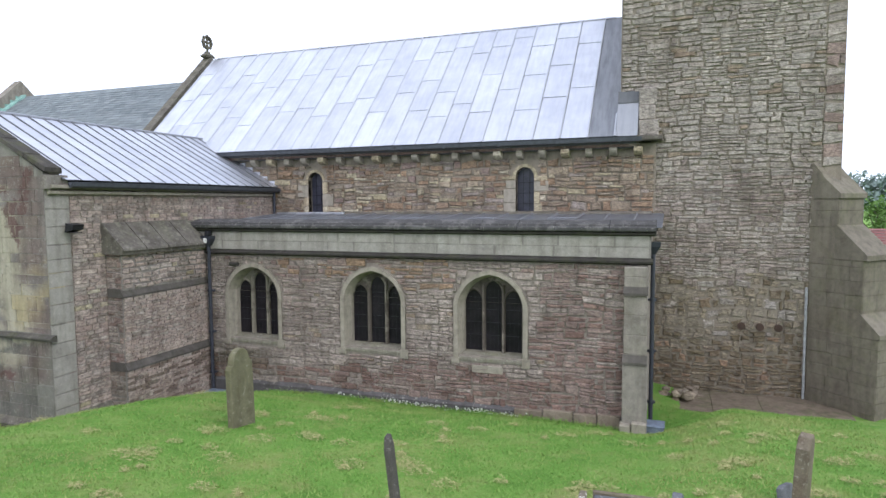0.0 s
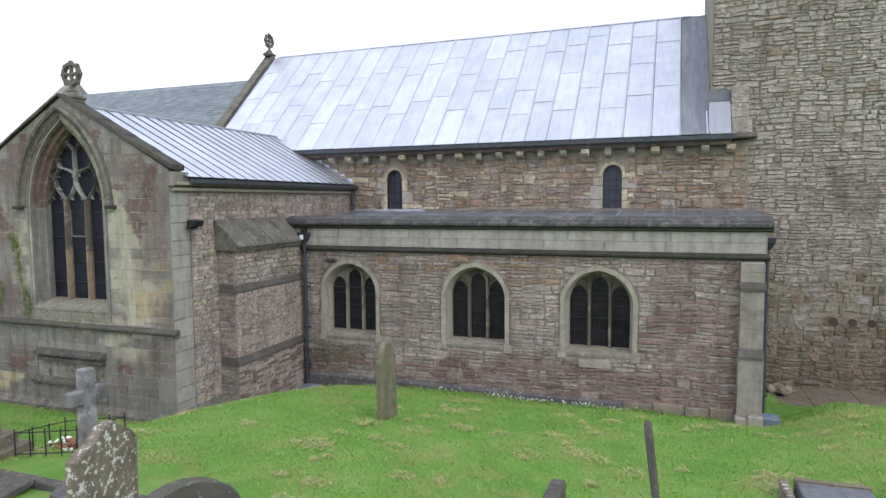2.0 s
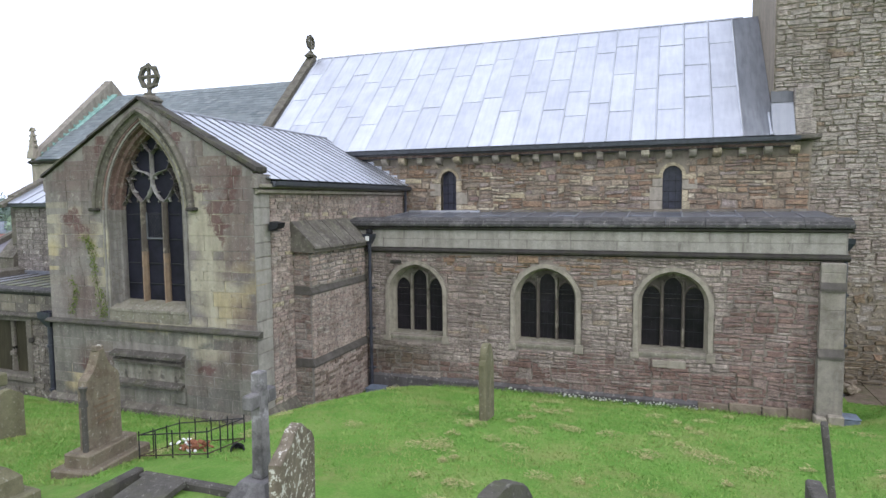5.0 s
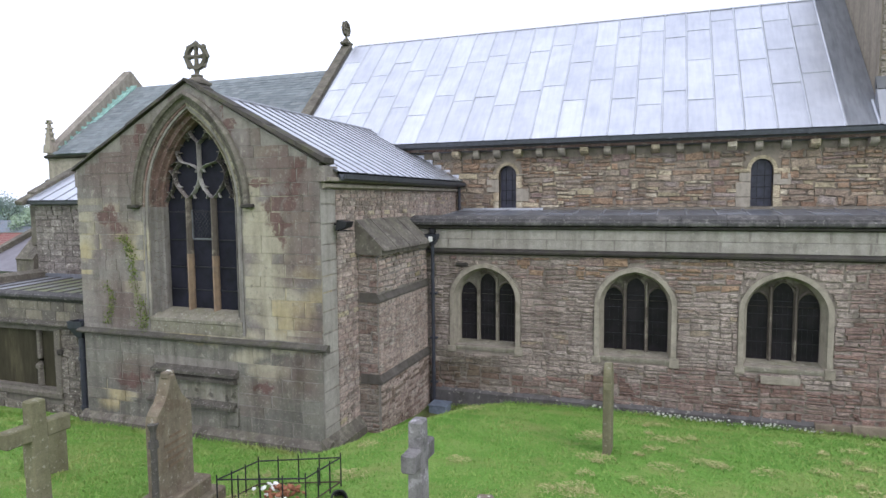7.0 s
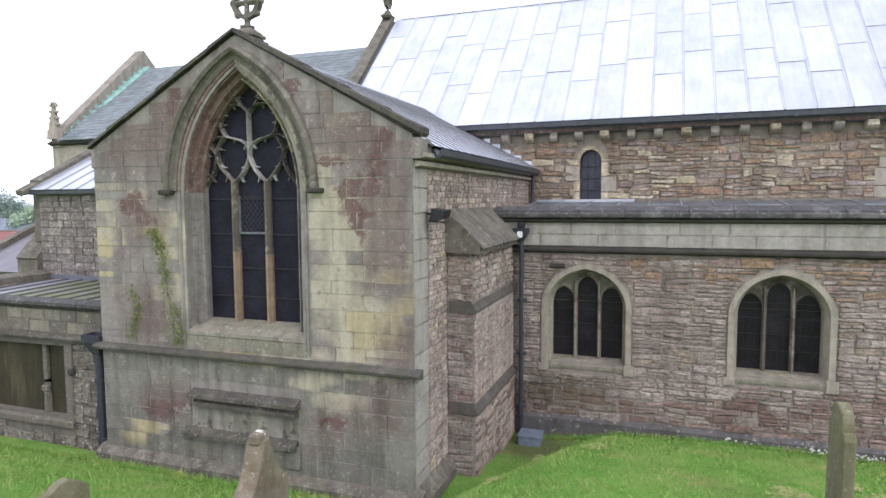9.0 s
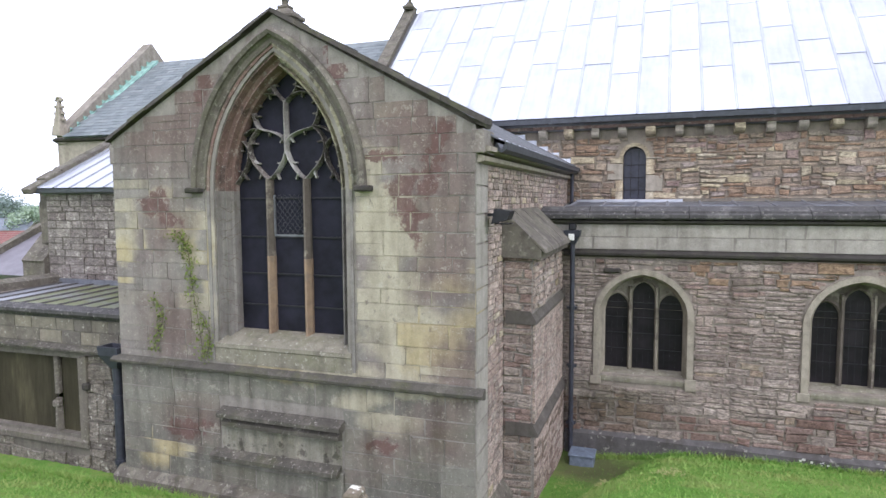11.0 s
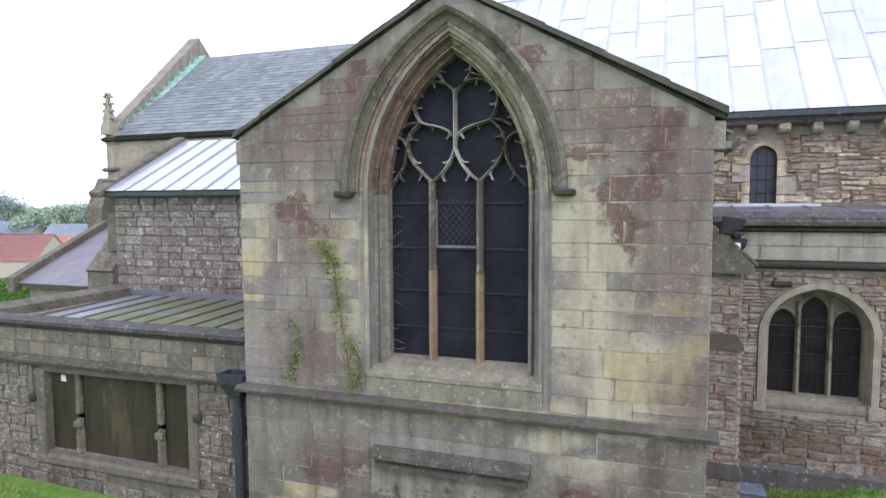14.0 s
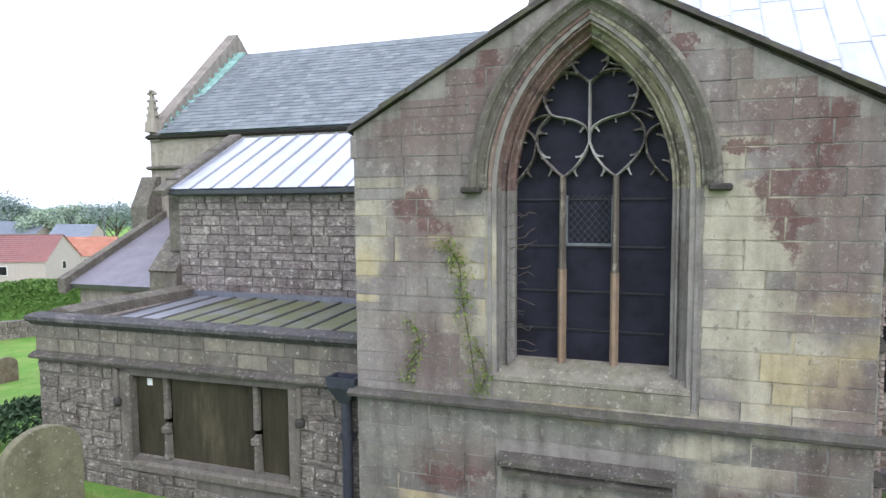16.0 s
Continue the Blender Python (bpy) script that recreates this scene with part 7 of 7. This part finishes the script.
def tree(at, height, spread, mat, seed, count=1400, size=0.22, label="leafy green broadleaf tree beyond the churchyard"):
    g = random.Random(seed)
    t = tagged(base_empty("tree", at), label, "tree", "trees beyond the churchyard")
    bm = bmesh.new()
    rod(bm, (0, 0, -0.5), (0.05, 0, height * 0.55), height * 0.03, height * 0.016, 8)
    tips = []
    for k in range(9):
        a = k * 2.4 + g.uniform(-0.4, 0.4)
        z0 = height * g.uniform(0.3, 0.55)
        tip = Vector((math.cos(a) * spread * g.uniform(0.4, 0.8), math.sin(a) * spread * g.uniform(0.4, 0.8), height * g.uniform(0.55, 0.92)))
        rod(bm, (0, 0, z0), tip, height * 0.011, height * 0.003, 5)
        tips.append(tip)
    tips.append(Vector((0, 0, height * 0.88)))
    part("trunk", bm, BARK, t)
    pts = []
    for k in range(count):
        c = g.choice(tips)
        r = spread * 0.42 * g.random() ** 0.45
        d = Vector((g.gauss(0, 1), g.gauss(0, 1), g.gauss(0, 0.75)))
        p = c + d.normalized() * r
        if p.z > height * 0.22:
            pts.append(p)
    vs, fs = leaves(pts, size, g)
    from_lists("crown", vs, fs, mat, t)
    return t


def far(px, depth, z):
    """A place seen far off to the left, by its bearing."""
    lat = (px - 784) / 1110.0
    return (-14.45 + depth * (-0.34 + 0.94 * lat), -11.66 + depth * (0.94 + 0.34 * lat), z)


def far_ground(x, y):
    return ground_z(x, y)


spots = [(10, 105, 9.5, 4.0), (45, 110, 10.5, 4.5), (75, 118, 8.2, 3.6), (100, 100, 7.5, 3.6), (130, 108, 8.0, 4.0), (165, 104, 8.8, 3.2), (190, 112, 7.5, 3.5), (232, 100, 8.6, 4.2), (262, 108, 8.4, 4.0), (-20, 104, 9.0, 4.2), (300, 115, 8, 4), (-60, 110, 9.5, 4.5)]
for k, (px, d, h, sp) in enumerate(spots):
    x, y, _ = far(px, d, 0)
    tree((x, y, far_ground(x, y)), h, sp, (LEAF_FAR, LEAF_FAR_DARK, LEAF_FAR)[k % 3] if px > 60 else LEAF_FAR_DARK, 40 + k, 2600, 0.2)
tree((12.9, 36, far_ground(12.9, 36)), 6.6, 2.0, LEAF_FAR_DARK, 80, 1600, 0.2, "dark broadleaf tree beyond the tower")
tree((12.8, 31, far_ground(12.8, 31)), 4.9, 2.9, LEAF_LIME, 81, 1600, 0.16, "low bright green tree beyond the tower")


# ---- houses beyond ----
def house(at, yaw, length, depth, wall_h, roof_h, roof_mat, wall_mat, label, chimney=False):
    h = tagged(base_empty("house", at), label, "house", "houses beyond the churchyard")
    h.rotation_euler = (0, 0, radians(yaw))
    L, D = length / 2, depth / 2
    part("wall", prism([(-D, -1), (D, -1), (D, wall_h), (0, wall_h + roof_h), (-D, wall_h)], "x", -L, L), wall_mat, h)
    s = math.hypot(D, roof_h)
    ang = math.atan2(roof_h, D)
    for side in (1, -1):
        vs, fs = [], []
        rows, cols = 14, int(length / 0.6)
        for r in range(rows):
            for c in range(cols):
                u0 = -L - 0.2 + (length + 0.4) * c / cols
                u1 = -L - 0.2 + (length + 0.4) * (c + 1) / cols
                q0, q1 = s * 1.06 * r / rows, s * 1.06 * (r + 1) / rows
                k = len(vs)
                for u, q, lift in ((u0, q0, 0.10), (u1 - 0.02, q0, 0.10), (u1 - 0.02, q1, 0.05), (u0, q1, 0.05)):
                    yy = -D - 0.15 + q * math.cos(ang)
                    vs.append((u, side * yy, wall_h - 0.15 * math.tan(ang) + q * math.sin(ang) + lift))
                fs.append((k, k + 1, k + 2, k + 3))
        from_lists("roof", vs, fs, roof_mat, h)
    for x in (-L * 0.5, L * 0.35):
        w = part("window", boxed(x - 0.5, x + 0.5, -D - 0.03, -D + 0.05, 0.9, 1.9), WHITE, h, "white framed window")
        part("pane", boxed(x - 0.43, x + 0.43, -D - 0.05, -D, 0.97, 1.83), GLASS, w)
    w = part("window", boxed(L - 0.05, L + 0.03, -0.35, 0.35, 1.2, 2.1), WHITE, h, "white framed window")
    part("pane", boxed(L, L + 0.05, -0.28, 0.28, 1.27, 2.03), GLASS, w)
    if chimney:
        part("chimney", boxed(-0.35, 0.35, -0.3, 0.3, wall_h + roof_h - 0.5, wall_h + roof_h + 0.9), REDTILE, h)
    return h


RENDERED = plain("pinkish_render", (0.40, 0.345, 0.315), 0.9, 0.0, 0.15)
ORANGE_TILE = slate_mat("orange_roof_tile", [(0.50, 0.20, 0.12), (0.44, 0.17, 0.10), (0.55, 0.25, 0.16)], True)
BLUE_SLATE = slate_mat("blue_slate", [(0.20, 0.24, 0.30), (0.25, 0.29, 0.35)], True)
x, y, _ = far(60, 68, 0)
house((x - 1.3, y - 1.0, far_ground(x, y) + 0.35), 22, 13, 7, 2.3, 2.5, REDTILE, RENDERED, "low rendered house with a red tiled roof")
x, y, _ = far(185, 82, 0)
house((x, y, far_ground(x, y) - 0.2), 20, 7, 6, 2.2, 2.2, ORANGE_TILE, RENDERED, "small house with an orange tiled roof")
x, y, _ = far(165, 95, 0)
house((x, y, far_ground(x, y) + 0.2), 18, 6.0, 6, 3.0, 2.2, BLUE_SLATE, RENDERED, "house with a blue-grey slate roof")
x, y, _ = far(65, 100, 0)
house((x, y, far_ground(x, y) + 1.0), 20, 9, 7, 3.0, 1.8, BLUE_SLATE, RENDERED, "distant house with a pale grey roof")
house((13.4, 25.0, 0.0), 4, 7.5, 5, 1.2, 1.75, REDTILE, RENDERED, "outbuilding with a red pantile roof beyond the tower")
x, y, _ = far(211, 90, 0)
pole = tagged(base_empty("utility_pole", (x, y, far_ground(x, y))), "thin pale utility pole among the trees", "utility pole")
part("shaft", rod(bmesh.new(), (0, 0, 0), (0, 0, 7.6), 0.12, 0.09, 8), PALEMETAL, pole)


# ---- hedge, boundary wall, shrub ----
def hedge_mass(name, a, b, height, thick, mat, count, seed, label):
    g = random.Random(seed)
    a, b = Vector(a), Vector(b)
    d = b - a
    nrm = Vector((-d.y, d.x, 0)).normalized()
    pts = []
    for k in range(count):
        t = g.random()
        p = a + d * t
        z0 = ground_z(p.x, p.y)
        s = g.uniform(-1, 1)
        top = height * (1 - 0.25 * s * s) + 0.1 * noise.noise((p.x, p.y, 2))
        zz = g.random() ** 0.55 * top
        pts.append(p + nrm * s * thick / 2 + Vector((0, 0, z0 + zz)))
    vs, fs = leaves(pts, 0.075, g)
    return tagged(from_lists(name, vs, fs, mat), label, "hedge", kind="stuff")


hx = [far(px, d, 0) for px, d in ((-140, 31), (170, 33), (330, 36))]
hedge_mass("hedge", hx[0], hx[1], 2.02, 1.3, LEAF_LIME, 26000, 5, "clipped bright green hedge along the boundary")
hedge_mass("hedge", hx[1], hx[2], 1.9, 1.3, LEAF_LIME, 11000, 6, "clipped bright green hedge behind the vestry")
# leaf-green block added inside the hedge to keep its gaps bright
core = bmesh.new()
for (xa, ya, _), (xb, yb, _) in zip(hx, hx[1:]):
    d = Vector((xb - xa, yb - ya, 0))
    nrm = Vector((-d.y, d.x, 0)).normalized() * 0.5
    quad = [(xa - nrm.x, ya - nrm.y), (xb - nrm.x, yb - nrm.y), (xb + nrm.x, yb + nrm.y), (xa + nrm.x, ya + nrm.y)]
    zs = min(ground_z(xa, ya), ground_z(xb, yb))
    loft([[(px, py, zs - 0.3) for px, py in quad], [(px, py, zs + 1.72) for px, py in quad]], core)
tagged(solid("hedge_core", core, LEAF_LIME), "plain bright green block filling the boundary hedge", "hedge", kind="stuff")
wx = [far(px, d, 0) for px, d in ((-140, 25.5), (180, 28.5))]
wall_b = structure(base_empty("boundary_wall", wx[0]), "low grey rubble boundary wall", "stone wall")
d = Vector(wx[1]) - Vector(wx[0])
ang = math.atan2(d.y, d.x)
zb = ground_z(wx[1][0], wx[1][1])
wall_b.location.z = zb
wall_b.rotation_euler = (0, 0, ang)
for k in range(int(d.length / 0.45)):
    for r in range(4):
        part("wall_stone", boxed(0.45 * k + (0.2 if r % 2 else 0) + 0.01, 0.45 * k + 0.44 + (0.2 if r % 2 else 0), -0.18 - R.uniform(0, 0.03), 0.18, -0.3 + 0.26 * r, -0.3 + 0.26 * r + 0.25, 0.0), M_CHAPEL[0], wall_b)
shrub_pts = []
g = random.Random(9)
for k in range(2200):
    dv = Vector((g.gauss(0, 1), g.gauss(0, 1), g.gauss(0, 1))).normalized() * (0.5 + 0.5 * g.random() ** 0.4)
    shrub_pts.append(Vector((-26.3, -2.6, ground_z(-26.3, -2.6) + 0.25)) + Vector((dv.x * 1.1, dv.y * 0.8, abs(dv.z) * 0.62)))
vs, fs = leaves(shrub_pts, 0.07, g)
tagged(from_lists("shrub", vs, fs, LEAF_DARK), "low dark green shrub beside the chapel corner", "shrub")

# ---- ivy on the gabled front ----
ivy = tagged(base_empty("ivy", (-16.8, -4.22, 1.8)), "straggling yellow-green ivy climbing the stone front", "ivy")
g = random.Random(21)
pts = []
runs = [[(-16.55, 1.86), (-16.62, 2.4), (-16.72, 3.0), (-16.78, 3.5), (-16.95, 3.75)], [(-17.5, 1.95), (-17.42, 2.2), (-17.3, 2.45), (-17.45, 2.75)], [(-16.5, 1.9), (-16.42, 2.2), (-16.55, 2.5)]]
for k, run in enumerate(runs):
    path = spline(run, 8)
    bm = bmesh.new()
    for (xa, za), (xb, zb2) in zip(path, path[1:]):
        rod(bm, (xa + 16.8, -0.005, za - 1.8), (xb + 16.8, -0.005, zb2 - 1.8), 0.008, 0.007, 4)
    part("stem", bm, BARK, ivy)
    for xa, za in path:
        dense = 18 if (k == 0 and za > 2.85) else 8
        for _ in range(dense):
            pts.append((xa + 16.8 + g.gauss(0, 0.085 if k == 0 else 0.06), g.uniform(-0.05, -0.01), za - 1.8 + g.gauss(0, 0.06)))
vs, fs = leaves(pts, 0.024, g)
from_lists("leaves", vs, fs, IVYLEAF, ivy)

# dry creeper twigs over the jamb and the first light
g = random.Random(33)
for k in range(16):
    z = 2.45 + 1.75 * k / 15 + g.uniform(-0.05, 0.05)
    run = [(-16.17 + g.uniform(-0.08, 0.02), z)]
    for q in range(4):
        run.append((run[-1][0] + g.uniform(0.04, 0.12), run[-1][1] + g.uniform(-0.05, 0.06)))
    bm = bmesh.new()
    path = spline(run, 3)
    for i, ((xa, za), (xb, zb2)) in enumerate(zip(path, path[1:])):
        ya, yb = (0.03 - 0.05 * abs(math.sin(3.0 * i / len(path))) for i in (i, i + 1))
        rod(bm, (xa + 16.8, ya, za - 1.8), (xb + 16.8, yb, zb2 - 1.8), 0.004, 0.003, 4)
    part("twig", bm, BARK, ivy, "dry brown creeper twig")

# ---- grass ----
g = random.Random(3)


def inside_church(x, y):
    return (y > -0.12 and x < -0.3) or (y > -4.36 and x < -12.05) or (y > -2.85 and x < -11.6) or (y > 2.15 and -0.3 < x < 4.5)


def blades(name, count, area, h, mat, label, lean=0.6, weight=None):
    vs, fs = [], []
    x0, x1, y0, y1 = area
    n = 0
    while n < count:
        x, y = g.uniform(x0, x1), g.uniform(y0, y1)
        n += 1
        if inside_church(x, y):
            continue
        z = ground_z(x, y) - 0.005
        if weight and weight(x, y) < g.random():
            continue
        a = g.uniform(0, 6.28)
        w = g.uniform(0.006, 0.011)
        hh = h * g.uniform(0.5, 1.3)
        bx, by = g.gauss(0, lean) * hh, g.gauss(0, lean) * hh
        k = len(vs)
        vs += [(x - w * math.cos(a), y - w * math.sin(a), z), (x + w * math.cos(a), y + w * math.sin(a), z), (x + bx, y + by, z + hh)]
        fs.append((k, k + 1, k + 2))
    return tagged(from_lists(name, vs, fs, mat), label, "grass", kind="stuff")


def bare(x, y):
    return min(1.0, max(0.15, math.hypot(x + 11.1, y + 0.75) - 0.35 + 0.4 * noise.noise((x * 1.6, y * 1.6, 7.0))))


blades("grass", 110000, (-14, 3.5, -8.5, 2.5), 0.04, BLADE, "short mown green grass blades", weight=bare)
blades("grass", 45000, (-24, -11, -9.5, -3.5), 0.05, BLADE, "short mown green grass blades by the transept")
# rough grass against the walls
blades("grass", 5000, (-11.5, -0.6, -0.28, -0.1), 0.10, BLADE, "longer grass at the aisle foot")
blades("grass", 3500, (-24.4, -12.2, -4.6, -4.35), 0.10, BLADE, "longer grass at the transept foot")
vs, fs = [], []
for k in range(170):
    cx, cy = g.uniform(-12, 3), -0.8 - 8.0 * g.random() ** 0.7
    if inside_church(cx, cy) or cy < -9 or (cx < -7.5 and k % 4):
        continue
    r = 0.05 + 0.17 * g.random() ** 1.6
    for _ in range(int(70 + 700 * r)):
        a, q = g.uniform(0, 6.28), r * g.random() ** 0.6
        x, y = cx + q * math.cos(a) * 1.4, cy + q * math.sin(a)
        z = ground_z(x, y) + g.uniform(0.005, 0.03 + 0.07 * (1 - q / r))
        b, l = g.uniform(0, 6.28), g.uniform(0.03, 0.08)
        i = len(vs)
        vs += [(x, y, z), (x + 0.007 * math.sin(b), y - 0.007 * math.cos(b), z + 0.004), (x + l * math.cos(b), y + l * math.sin(b), z + g.uniform(-0.01, 0.03))]
        fs.append((i, i + 1, i + 2))
tagged(from_lists("grass_cuttings", vs, fs, STRAW), "small heaps of dry straw-coloured grass cuttings", "grass cuttings", kind="stuff")
# small white flakes clustered along the plinth
vs, fs = [], []
spots_x = [g.uniform(-9.2, -3.0) for _ in range(13)]
for k in range(150):
    x = g.choice(spots_x) + g.gauss(0, 0.16)
    y = -0.14 - abs(g.gauss(0, 0.05))
    z = ground_z(x, y) + g.uniform(0.03, 0.14)
    s = g.uniform(0.008, 0.022)
    i = len(vs)
    vs += [(x - s, y, z - s), (x + s, y, z - s), (x + s, y - 0.01, z + s), (x - s, y - 0.01, z + s)]
    fs.append((i, i + 1, i + 2, i + 3))
tagged(from_lists("daisies", vs, fs, WHITE), "scattered tiny white flecks along the wall foot", "wild flowers", kind="stuff")
